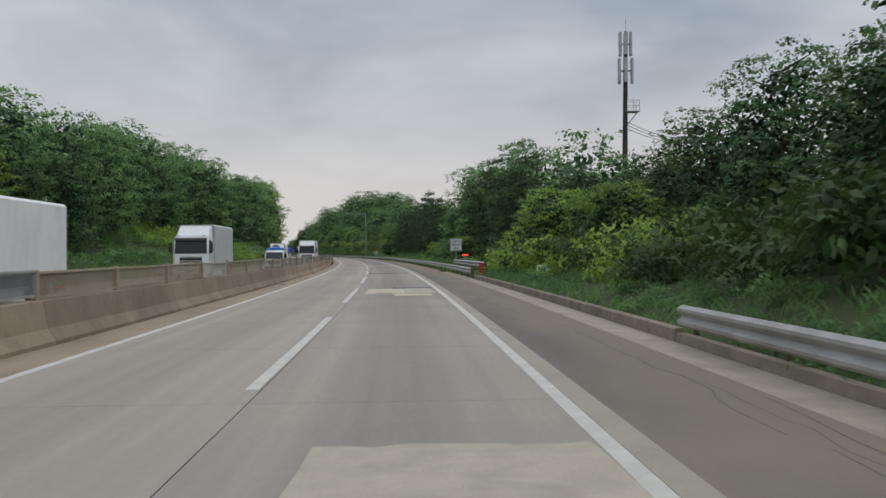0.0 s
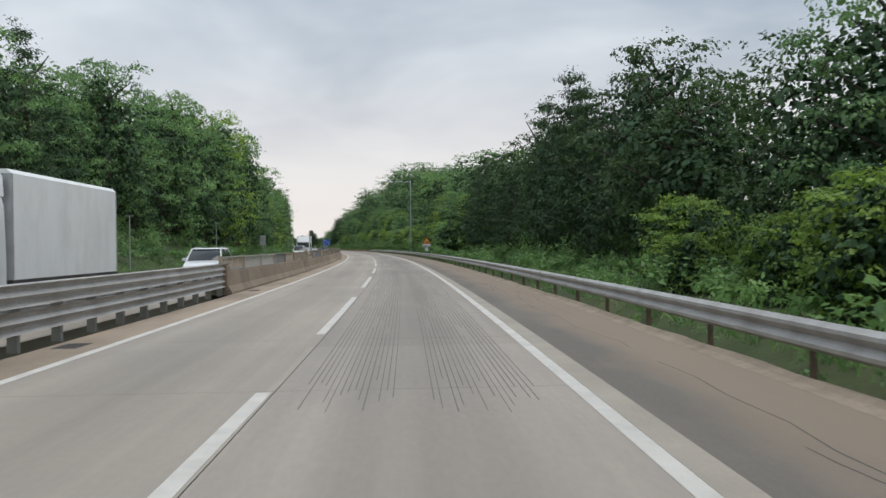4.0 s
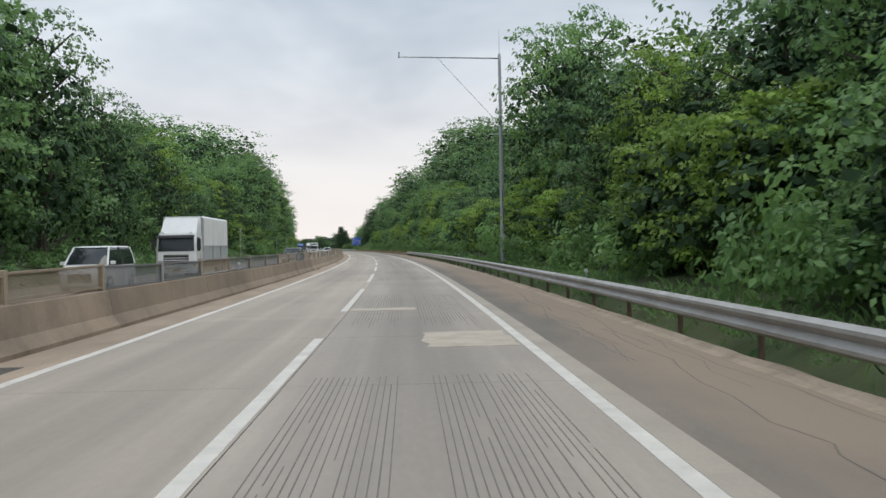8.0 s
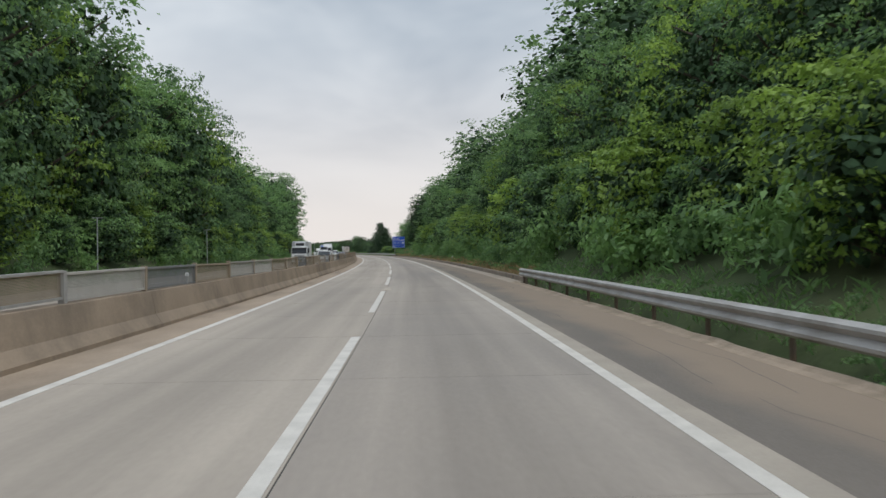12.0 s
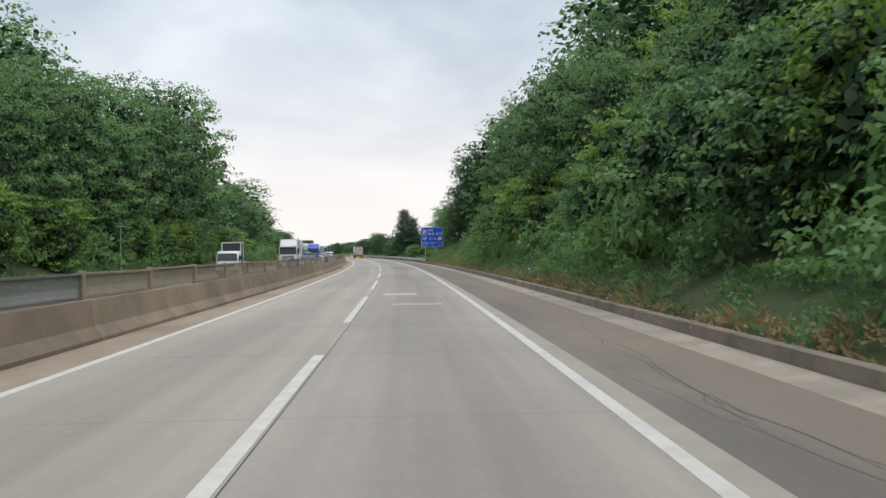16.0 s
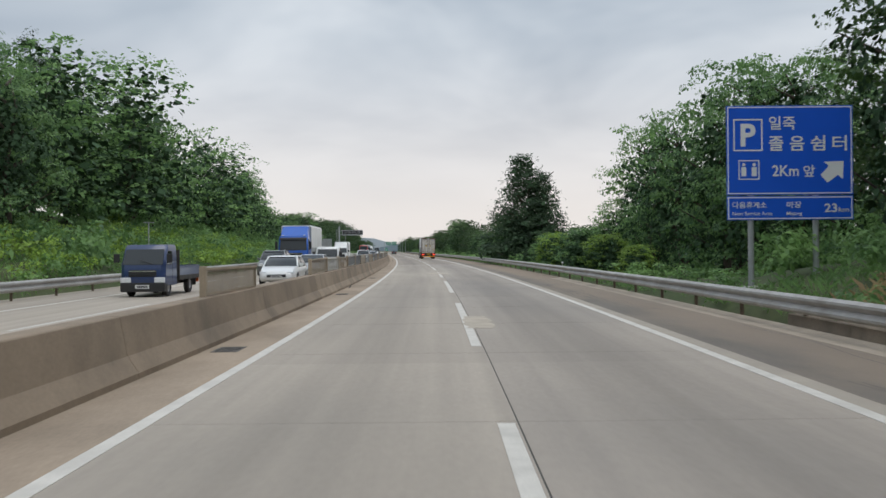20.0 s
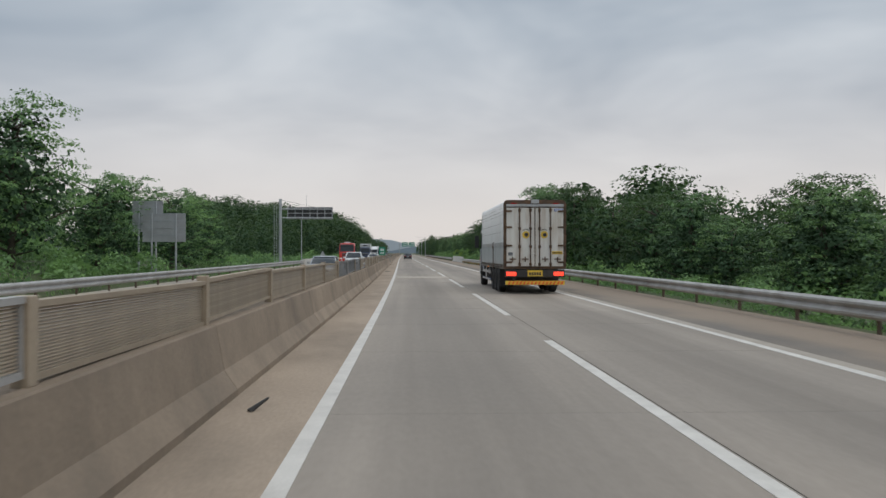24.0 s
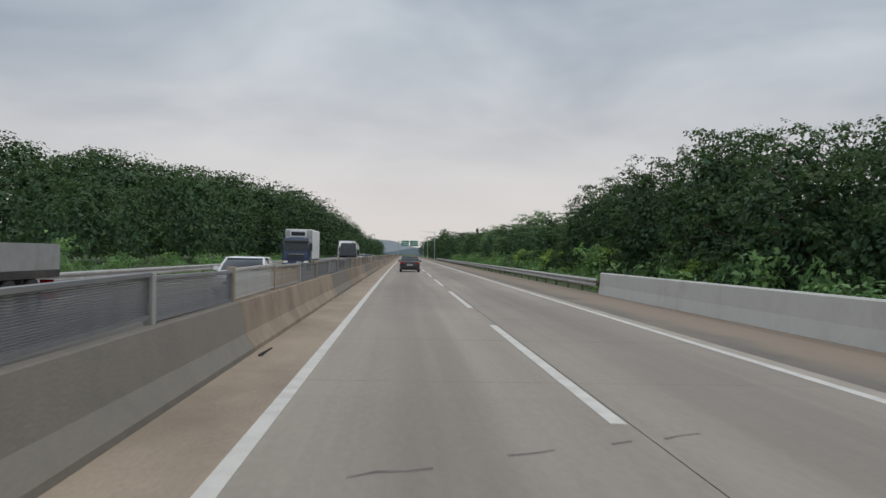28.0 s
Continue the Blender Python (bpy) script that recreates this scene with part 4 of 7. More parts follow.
def tiny_trees(rng, places, leaves, size, kind="broad"):
    """Far trees as loose leaves: one array for a whole wood. places: x, y, z, height, radius."""
    out = []
    models = []
    for i in range(8):
        r = np.random.default_rng(60 + i)
        blobs = crown_blobs(np.random.default_rng(50 + i), 1.0, 0.36, 0.1, kind)
        if leaves:
            models.append(leaf_cloud(r, blobs[:-9], leaves, size, 0.15, 0.0, 0.72, 0.8, 5, 0.06))
        else:
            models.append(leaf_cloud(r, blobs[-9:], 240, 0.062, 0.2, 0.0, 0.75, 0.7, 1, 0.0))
    for x, y, z, h, w in places:
        q = models[rng.integers(8)]
        a = rng.uniform(0, 6.28)
        ca, sa = math.cos(a), math.sin(a)
        p = np.empty_like(q)
        p[..., 0] = (q[..., 0] * ca - q[..., 1] * sa) * w / 0.36 + x
        p[..., 1] = (q[..., 0] * sa + q[..., 1] * ca) * w / 0.36 + y
        p[..., 2] = q[..., 2] * h + z
        out.append(p)
    return np.concatenate(out)


def wood(name, label, places, leaves, size, mat, seed):
    q = tiny_trees(np.random.default_rng(seed), places, leaves, size)
    ob = tagged(new(name, quad_mesh(name, q, mat)), label, "woods", kind="stuff")
    # inner leaves of the wood, coloured dark for the shade between crowns
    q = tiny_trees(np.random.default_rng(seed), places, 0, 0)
    part("wood_inside", quad_mesh("wood_inside", q, CROWN_SHADE), None, ob)
    return ob


wr = random.Random(33)


def scatter(s0, s1, u0, u1, step_s, step_u, table, lift, hmin=6.0, most=18.0):
    places = []
    s = s0
    while s < s1:
        u = u0
        while abs(u) < abs(u1):
            a, b = s + wr.uniform(-0.45, 0.45) * step_s, u + wr.uniform(-0.45, 0.45) * step_u
            z = ground_z(a, b)
            h = max(hmin, min(most, near(table, a) + lift * abs(b - u0) / 12.0 - z)) * wr.choice((0.75, 0.88, 0.95, 1.0, 1.05, 1.1))
            w = h * wr.uniform(0.26, 0.38)
            if h > 13.0:
                # tall trees: a lower and an upper storey of leaves
                places.append((*at(a, b, z), h * 0.62, w * 0.95))
                places.append((*at(a + wr.uniform(-1, 1), b + wr.uniform(-1, 1), z + h * 0.42), h * 0.58, w * 0.9))
            else:
                places.append((*at(a, b, z), h, w))
            u += math.copysign(step_u, u1 - u0)
        s += step_s
    return places


wood("woods", "dense green woods on the hill beside the road", scatter(-20, 66, 19, 34, 6, 6, WOODS_R, 0.6, 5) + scatter(72, 285, 18, 34, 8, 7, WOODS_R, 0.5, 6) + scatter(285, 340, 17, 40, 6.5, 6, WOODS_R, 0.3, 3) + scatter(340, 600, 18, 24, 6.5, 6, CANOPY_R, 4.0, 7) + scatter(340, 606, 24, 46, 7, 6.5, WOODS_R, 1.0, 7, 26), 640, 0.034, LEAF_B, 5)
wood("woods", "green woods on the hill beyond the opposite road", scatter(20, 240, -31, -56, 7.5, 6.5, CANOPY_L, 1.5, 7) + scatter(240, 345, -28, -46, 7, 6.5, CANOPY_L, 0.8, 7) + scatter(345, 780, -27, -48, 7, 6.5, CANOPY_L, 2.3, 7, 21), 640, 0.034, LEAF_A, 7)
MOUND = ((780, 8), (840, 12), (870, 6.8), (915, 7.2), (940, 8.6), (967, 10.8), (1020, 14), (1130, 17.5), (1300, 16), (1500, 13))
wood("far_woods", "dark green woods on a mound beyond fields", scatter(885, 1420, -30, -66, 8, 7.5, MOUND, 2.0, 6, 24) + scatter(800, 884, -48, -72, 8, 8, MOUND, 1.5, 7), 540, 0.040, LEAF_D, 9)
wood("far_woods", "dark green woods far along the road", scatter(790, 838, 18, 34, 6, 6, CANOPY_R, 0.5, 5) + scatter(950, 1110, 20, 28, 7, 6, CANOPY_R, 1.0, 5) + scatter(640, 1200, 60, 80, 10, 9, ((600, 8), (1500, 10)), 1.0, 7) + scatter(1110, 1500, 14, 40, 9, 8, ((1000, 8), (1500, 11)), 0.5, 6) + scatter(1180, 1500, -20, -30, 10, 8, ((1000, 9), (1500, 9)), 0.5, 6), 400, 0.048, LEAF_D, 15)
# slender poplars standing over the far woods
for _s, _u, _h in ((955, -57, 18.4), (962, -58, 19.4), (969, -57, 18.2), (976, -58, 19.0), (992, -58, 18.2)):
    plant("broad_d", _s, _u, _h - ground_z(_s, _u), _s * 37 % 360, 0.42)


# ---- undergrowth on the banks ----
def bushes(name, label, spots, mat, leaves, size, seed, category="undergrowth"):
    rng = np.random.default_rng(seed)
    models = [leaf_cloud(np.random.default_rng(80 + i), crown_blobs(np.random.default_rng(70 + i), 1.0, 0.9, 0.0, "bush"), leaves, size, 0.1, 0.0, 0.5, 0.5) for i in range(5)]
    out = []
    for s, u, r, h in spots:
        q = models[rng.integers(5)]
        a = rng.uniform(0, 6.28)
        x, y, z = at(s, u, ground_z(s, u) - 0.1)
        p = np.empty_like(q)
        p[..., 0] = (q[..., 0] * math.cos(a) - q[..., 1] * math.sin(a)) * r + x
        p[..., 1] = (q[..., 0] * math.sin(a) + q[..., 1] * math.cos(a)) * r + y
        p[..., 2] = q[..., 2] * h + z
        out.append(p)
    return tagged(new(name, quad_mesh(name, np.concatenate(out), mat)), label, category, kind="stuff")


br = random.Random(8)


def spots(n, s0, s1, u0, u1, r0, r1, h=1.0):
    return [(br.uniform(s0, s1), br.uniform(u0, u1), q, q * h * br.uniform(0.7, 1.3)) for q in (br.uniform(r0, r1) for _ in range(n))]


def patchy(places):
    return [q for q in places if noise.noise(Vector((q[0] * 0.11, q[1] * 0.4, 7.0))) > 0.12]


bushes("undergrowth", "dark tangled vines and shrubs on the bank", spots(260, -5, 66, 8.6, 16, 0.8, 1.9), LEAF_D, 240, 0.165, 13)
bushes("undergrowth", "tangled green vines and shrubs on the bank", spots(160, 66, 230, 8.4, 12, 0.5, 1.3) + spots(260, 230, 385, 8.6, 13, 0.7, 1.8, 1.3) + spots(370, 385, 549, 8.3, 13.5, 0.8, 1.9, 1.5) + spots(140, 549, 606, 10.5, 18, 0.4, 1.1) + spots(150, 385, 600, 7.8, 9.0, 0.3, 0.8) + spots(90, 600, 700, 8.4, 15, 0.5, 1.4) + spots(230, 66, 236, 11.5, 21, 1.0, 2.2, 1.25) + spots(150, 562, 628, 14.5, 22, 1.0, 2.2, 1.2) + spots(170, 700, 1000, 8.8, 14, 0.7, 1.7) + spots(110, 790, 845, 11, 18, 1.0, 2.1, 1.3) + spots(170, 880, 1100, 10.5, 18, 1.0, 2.1, 1.3), LEAF_A, 220, 0.172, 3)
bushes("undergrowth", "green vines and shrubs along the opposite road", spots(130, 0, 110, -27, -20, 0.6, 1.6) + spots(260, 100, 345, -23, -17.4, 0.7, 1.9) + spots(300, 345, 640, -21, -17.2, 0.8, 2.1, 1.3) + spots(260, 640, 780, -27, -17.2, 0.7, 1.7) + spots(170, 590, 780, -38, -25, 1.3, 2.5, 1.3) + spots(140, 780, 1050, -30, -17.5, 0.7, 2.0), LEAF_A, 210, 0.172, 4)
bushes("undergrowth", "bright yellow-green vines over the bank", spots(230, 92, 165, -27, -17.2, 0.8, 1.7) + spots(150, 18, 66, 8.2, 14, 0.7, 1.5, 1.2) + spots(160, 610, 700, -27, -17.2, 0.7, 1.6), LEAF_C, 200, 0.16, 14)
bushes("weeds", "low weeds and grass along the verge", spots(420, -8, 66, 7.05, 9.5, 0.2, 0.5) + spots(1100, 66, 385, 6.75, 8.4, 0.15, 0.42) + spots(420, 385, 620, 7.2, 9.0, 0.2, 0.5) + spots(360, 620, 870, 7.0, 8.6, 0.2, 0.5) + spots(700, 558, 606, 7.6, 17, 0.3, 0.7), LEAF_A, 64, 0.24, 5, "weeds")
bushes("dry_grass", "dry reddish-brown grass in patches along the kerb", patchy(spots(1100, 386, 606, 7.05, 8.1, 0.16, 0.42)) + spots(330, 388, 545, 7.04, 7.75, 0.2, 0.42) + spots(300, 543, 606, 7.1, 9.6, 0.18, 0.45) + spots(30, 820, 870, 7.0, 7.8, 0.2, 0.4), DRY, 70, 0.22, 6, "grass")

# ---- grass on the verges ----
def grass(name, label, stretches, mat, seed, h0=0.1, h1=0.36):
    rng = np.random.default_rng(seed)
    out = []
    for n, s0, s1, u0, u1 in stretches:
        s, u = rng.uniform(s0, s1, n), rng.uniform(u0, u1, n)
        keep = np.array([noise.noise(Vector((a * 0.35, b * 0.8, 3.0))) > -0.18 for a, b in zip(s, u)])
        s, u = s[keep], u[keep]
        p = np.array([at(a, b, ground_z(a, b) - 0.03) for a, b in zip(s, u)])
        m = len(p)
        h = rng.uniform(h0, h1, m)[:, None]
        lean = np.concatenate([rng.normal(scale=0.35, size=(m, 2)), np.ones((m, 1))], 1) * h
        ang = rng.uniform(0, 6.28, m)
        side = np.stack([np.cos(ang), np.sin(ang), np.zeros(m)], 1) * rng.uniform(0.008, 0.02, m)[:, None]
        bend = lean.copy()
        bend[:, :2] *= 1.9
        out.append(np.stack([p - side, p + side, p + lean * 0.62 + side * 0.8, p + bend], 1))
    return tagged(new(name, quad_mesh(name, np.concatenate(out), mat)), label, "grass", kind="stuff")


grass("grass", "rough green grass along the verges", ((5000, -8, 70, 7.0, 10.5), (14000, 70, 386, 6.95, 9.0), (9000, 386, 560, 7.3, 9.2), (16000, 556, 612, 7.2, 17), (5000, 612, 872, 7.1, 9.5), (8000, 60, 130, -22, -16.4), (12000, 130, 600, -18.0, -16.4), (14000, 600, 790, -22, -16.4), (9000, 790, 1000, -22, -16.4)), LEAF_A, 41)
grass("grass", "dry tan grass on the bank", ((3000, 386, 606, 7.05, 7.9), (3500, 550, 606, 7.3, 11), (1500, 820, 872, 7.0, 8.0)), DRY, 42, 0.14, 0.42)

# ---- far hills ----
def far_hills(name, label, r, z0, tops, mat):
    g = Geo()
    n = len(tops)
    a0, a1 = radians(60), radians(150)
    cx, cy, _ = at(700, 0)
    lo = [(cx + r * math.cos(a0 + (a1 - a0) * i / (n - 1)), cy + r * math.sin(a0 + (a1 - a0) * i / (n - 1)), z0) for i in range(n)]
    hi = [(x * 1.0, y * 1.0, h) for (x, y, _), h in zip(lo, tops)]
    bk = [(cx + (x - cx) * 1.2, cy + (y - cy) * 1.2, z0) for x, y, _ in lo]
    g.loft([lo, hi, bk], closed=False, caps=False)
    return tagged(part(name, g, mat), label, "hills", kind="structure")


# haze painted into the hill colours, paler for the farther range
HAZE1 = material("far_hill_haze", (0.26, 0.32, 0.38), 1.0, vary=0.06, scale=0.01, fine=0.05)
HAZE2 = material("farther_hill_haze", (0.50, 0.55, 0.61), 1.0, vary=0.04, scale=0.01, fine=0.05)
hr = random.Random(2)
far_hills("hills", "wooded hills on the horizon, haze put in as blue colour", 2300, -20, [16 + 9 * math.sin(i * 0.35) + 5 * math.sin(i * 1.1 + 1) + hr.uniform(-2, 2) for i in range(90)], HAZE1)
far_hills("hills", "mountains at the horizon, haze put in as pale blue", 3400, -20, [48 + 26 * math.sin(i * 0.21 + 2) + 12 * math.sin(i * 0.8) + hr.uniform(-4, 4) for i in range(90)], HAZE2)

# ---- vehicles ----
TYRE = material("tyre_rubber", (0.022, 0.022, 0.023), 0.85, vary=0.25, scale=4, fine=30, dirt=(0.09, 0.08, 0.07), dirt_amount=0.4)
RIM = material("wheel_rim", (0.42, 0.42, 0.43), 0.4, 0.7, vary=0.2, scale=6, dirt=(0.16, 0.13, 0.10), dirt_amount=0.6)
RIM_DARK = material("dirty_steel_rim", (0.085, 0.078, 0.07), 0.7, 0.3, vary=0.3, scale=6, fine=30, dirt=(0.17, 0.13, 0.095), dirt_amount=0.6, dirt_scale=5)
GLASS = glass_material("dark_glass", (0.02, 0.025, 0.028))
BLACKP = material("black_plastic", (0.025, 0.025, 0.027), 0.55, vary=0.2, scale=5)
CHASSIS = material("chassis_black", (0.035, 0.033, 0.032), 0.75, vary=0.3, scale=3, dirt=(0.11, 0.09, 0.07), dirt_amount=0.6)
CHROME = material("chrome", (0.75, 0.75, 0.76), 0.2, 0.9, vary=0.05)
HEADLAMP = material("headlamp_lens", (0.75, 0.77, 0.8), 0.12, vary=0.1, scale=8)
REDLAMP = material("tail_lamp", (0.32, 0.015, 0.012), 0.2, vary=0.15, scale=8)
REDLIT = lamp_material("lit_tail_lamp", (1.0, 0.06, 0.03), 1.6)
AMBER = lamp_material("amber_lamp", (1.0, 0.36, 0.04), 0.5)
PLATE_W = material("plate_white", (0.72, 0.73, 0.72), 0.5, vary=0.06)
PLATE_Y = material("plate_yellow", (0.72, 0.47, 0.05), 0.5, vary=0.08)
INK = material("plate_ink", (0.03, 0.03, 0.04), 0.6, vary=0.1)
BOXWHITE = material("box_white", (0.86, 0.865, 0.855), 0.34, vary=0.05, scale=1.2, fine=12, dirt=(0.45, 0.43, 0.40), dirt_amount=0.35, dirt_scale=0.8, stretch=(1, 1, 0.4))
DOORWHITE = material("door_white_rusty", (0.66, 0.645, 0.60), 0.5, vary=0.07, scale=1.5, fine=15, dirt=(0.36, 0.25, 0.15), dirt_amount=0.6, dirt_scale=1.6, stretch=(2.5, 1, 0.35))
BOXGREY = material("box_grey", (0.44, 0.475, 0.485), 0.45, 0.2, vary=0.08, scale=1.5, fine=15, dirt=(0.24, 0.23, 0.21), dirt_amount=0.4)
RUST = material("rusty_steel", (0.10, 0.065, 0.045), 0.8, 0.2, vary=0.35, scale=4, fine=30, dirt=(0.22, 0.12, 0.06), dirt_amount=0.7, dirt_scale=4)
ALU = material("aluminium", (0.50, 0.51, 0.52), 0.4, 0.7, vary=0.12, scale=3, dirt=(0.28, 0.25, 0.21), dirt_amount=0.4)
ORANGE = material("orange_reflective", (0.75, 0.13, 0.02), 0.45, vary=0.1, scale=5)
YELLOW = material("yellow_reflective", (0.72, 0.48, 0.05), 0.45, vary=0.1, scale=5)


def paint(name, colour, metal=0.0):
    return material("paint_" + name, colour, 0.32, metal, vary=0.05, scale=2, fine=20, dirt=tuple(c * 0.6 + 0.05 for c in colour), dirt_amount=0.2, coat=0.5)


WHITEP, BLACKC, SILVER, GREYP = paint("white", (0.74, 0.75, 0.75)), paint("black", (0.012, 0.012, 0.015)), paint("silver", (0.40, 0.42, 0.44), 0.4), paint("grey", (0.16, 0.17, 0.18), 0.3)
BLUEP, NAVYP, REDP, DKBLUE = paint("blue", (0.02, 0.12, 0.52)), paint("navy", (0.022, 0.045, 0.13)), paint("red", (0.55, 0.03, 0.02)), paint("dark_blue", (0.025, 0.05, 0.11))

WHEELS = {}


def wheel(parent, x, y, r=0.33, w=0.22, rim=None):
    """Tyre with its rim, hub and nuts; the outer face looks away from the car."""
    key = (r, w)
    if key not in WHEELS:
        n = 24
        prof = [(-w / 2, r * 0.62), (-w / 2, r * 0.9), (-w * 0.36, r), (w * 0.36, r), (w / 2, r * 0.9), (w / 2, r * 0.62), (w * 0.3, r * 0.58), (-w * 0.3, r * 0.58)]
        g = Geo()
        rings = [[(a, b * math.cos(i * math.tau / n), b * math.sin(i * math.tau / n)) for a, b in prof] for i in range(n)]
        vs = [p for q in rings for p in q]
        m = len(prof)
        g.add(vs, [(i * m + j, i * m + (j + 1) % m, ((i + 1) % n) * m + (j + 1) % m, ((i + 1) % n) * m + j) for i in range(n) for j in range(m)])
        h = Geo()
        disc = [(w * 0.30, r * 0.62), (w * 0.38, r * 0.58), (w * 0.16, r * 0.50), (w * 0.10, r * 0.24), (w * 0.34, r * 0.2), (w * 0.36, r * 0.05)]
        h.loft([[(a, b * math.cos(i * math.tau / 16), b * math.sin(i * math.tau / 16)) for i in range(16)] for a, b in disc])
        for i in range(8):
            q = i * math.tau / 8
            h.tube((w * 0.08, r * 0.34 * math.cos(q), r * 0.34 * math.sin(q)), (w * 0.2, r * 0.34 * math.cos(q), r * 0.34 * math.sin(q)), r * 0.035, n=5)
        WHEELS[key] = (g.mesh("tyre", TYRE, True), h.mesh("rim", rim or RIM, True))
    t, h = WHEELS[key]
    o = part("wheel", t, None, parent)
    o.location = (x, y, r)
    if x < 0:
        o.rotation_euler = (0, 0, math.pi)
    part("rim", h, None, o)
    return o


def ring(y, z0, z1, hw, top=0.9):
    return [(-hw * 0.92, y, z0), (-hw, y, z0 + (z1 - z0) * 0.25), (-hw, y, z0 + (z1 - z0) * 0.72), (-hw * top, y, z1), (-hw * 0.4, y, z1 + 0.015), (hw * 0.4, y, z1 + 0.015), (hw * top, y, z1), (hw, y, z0 + (z1 - z0) * 0.72), (hw, y, z0 + (z1 - z0) * 0.25), (hw * 0.92, y, z0)]


def bars(parent, x0, x1, y, z, h, n, mat=INK, name="plate_mark"):
    """Plain bars where writing stands."""
    g = Geo()
    w = (x1 - x0) / n
    for i in range(n):
        g.box(x0 + w * i + w * 0.15, x0 + w * (i + 1) - w * 0.15, y - 0.004, y + 0.004, z - h / 2, z + h / 2)
    return part(name, g, mat, parent)


def car(name, label, m, colour, L=4.75, W=1.84, H=1.45, belt=0.93, hood=0.92, tail=1.02, cab=(-1.95, -1.25, 0.35, 1.15), lit=False, r=0.33, rack=False):
    """A car facing +y with body, glasshouse, pillars, lamps, bumpers, mirrors and wheels."""
    t = tagged(new(name), label, "car", "vehicles on the road")
    t.matrix_basis = m
    hw = W / 2
    st = [ring(-L / 2, 0.38, tail - 0.22, hw * 0.84), ring(-L / 2 + 0.10, 0.30, tail - 0.06, hw * 0.93), ring(-L / 2 + 0.35, 0.24, tail, hw * 0.98), ring(cab[0] + 0.2, 0.2, belt + 0.03, hw), ring(0, 0.2, belt, hw), ring(cab[3], 0.2, belt, hw), ring(L / 2 - 0.75, 0.2, hood - 0.05, hw * 0.97), ring(L / 2 - 0.3, 0.24, hood - 0.14, hw * 0.92), ring(L / 2 - 0.06, 0.3, hood - 0.28, hw * 0.82), ring(L / 2, 0.36, hood - 0.40, hw * 0.74)]
    part("body", Geo().loft(st), colour, t, smooth=True)
    z1 = H - 0.05
    gl = Geo()

    def house(z, ya, yb, w):
        c = 0.12
        return [(-w + c, ya, z), (w - c, ya, z), (w, ya + c, z), (w, yb - c, z), (w - c, yb, z), (-w + c, yb, z), (-w, yb - c, z), (-w, ya + c, z)]

    base, mid, top = house(belt - 0.04, cab[0], cab[3], hw * 0.93), house((belt + z1) / 2, (cab[0] + cab[1]) / 2 - 0.05, (cab[2] + cab[3]) / 2 + 0.05, hw * 0.87), house(z1, cab[1], cab[2], hw * 0.74)
    gl.loft([base, mid, top])
    part("window_glass", gl, GLASS, t, "dark window glass", True)
    part("roof", Geo().loft([house(z1 - 0.01, cab[1] - 0.05, cab[2] + 0.06, hw * 0.765), house(z1 + 0.035, cab[1], cab[2] - 0.03, hw * 0.73), house(H, cab[1] + 0.25, cab[2] - 0.3, hw * 0.55)]), colour, t, smooth=True)
    for sx in (-1, 1):
        for a, b in ((0, 0), (3, 3)):
            g = Geo()
            yb, yt = (cab[0] + 0.05, cab[1] + 0.05) if a == 0 else (cab[3] - 0.05, cab[2] - 0.02)
            g.tube((sx * hw * 0.92, yb, belt - 0.02), (sx * hw * 0.75, yt, z1), 0.05, 0.04, 6)
            part("pillar", g, colour, t)
        g = Geo().tube((sx * hw * 0.94, -0.35, belt - 0.02), (sx * hw * 0.76, -0.4, z1), 0.045, 0.035, 6)
        part("pillar", g, BLACKP, t)
        mg = Geo().box(sx * hw * 1.0 - 0.02, sx * (hw + 0.17), cab[3] - 0.42, cab[3] - 0.24, belt + 0.0, belt + 0.15, 0.03) if sx > 0 else Geo().box(-(hw + 0.17), -hw + 0.02, cab[3] - 0.42, cab[3] - 0.24, belt, belt + 0.15, 0.03)
        part("mirror", mg, colour, t)
        part("headlight", Geo().box(sx * hw * 0.70 - 0.17, sx * hw * 0.70 + 0.17, L / 2 - 0.34, L / 2 - 0.05, hood - 0.35, hood - 0.22, 0.03), HEADLAMP, t)
        part("tail_light", Geo().box(sx * hw * 0.72 - 0.2, sx * hw * 0.72 + 0.2, -L / 2 - 0.012, -L / 2 + 0.2, tail - 0.27, tail - 0.12, 0.03), REDLIT if lit else REDLAMP, t)
        part("door_handle", Geo().box(sx * hw - 0.015, sx * hw + 0.02, -0.95, -0.75, belt - 0.17, belt - 0.14), colour, t)
        for y in (L / 2 - 0.92, -L / 2 + 0.98):
            wheel(t, sx * (hw - 0.1), y, r, 0.22)
    part("grille", Geo().box(-hw * 0.5, hw * 0.5, L / 2 - 0.06, L / 2 + 0.012, 0.42, hood - 0.36, 0.02), BLACKP, t)
    part("bumper", Geo().box(-hw * 0.86, hw * 0.86, -L / 2 - 0.02, -L / 2 + 0.2, 0.30, 0.52, 0.04), BLACKP, t)
    p = part("number_plate", Geo().box(-0.26, 0.26, -L / 2 - 0.035, -L / 2 - 0.018, tail - 0.42, tail - 0.30), PLATE_W, t)
    bars(p, -0.22, 0.22, -L / 2 - 0.038, tail - 0.36, 0.07, 7)
    p = part("number_plate", Geo().box(-0.26, 0.26, L / 2 + 0.012, L / 2 + 0.024, 0.40, 0.51), PLATE_W, t)
    bars(p, -0.22, 0.22, L / 2 + 0.027, 0.455, 0.07, 7)
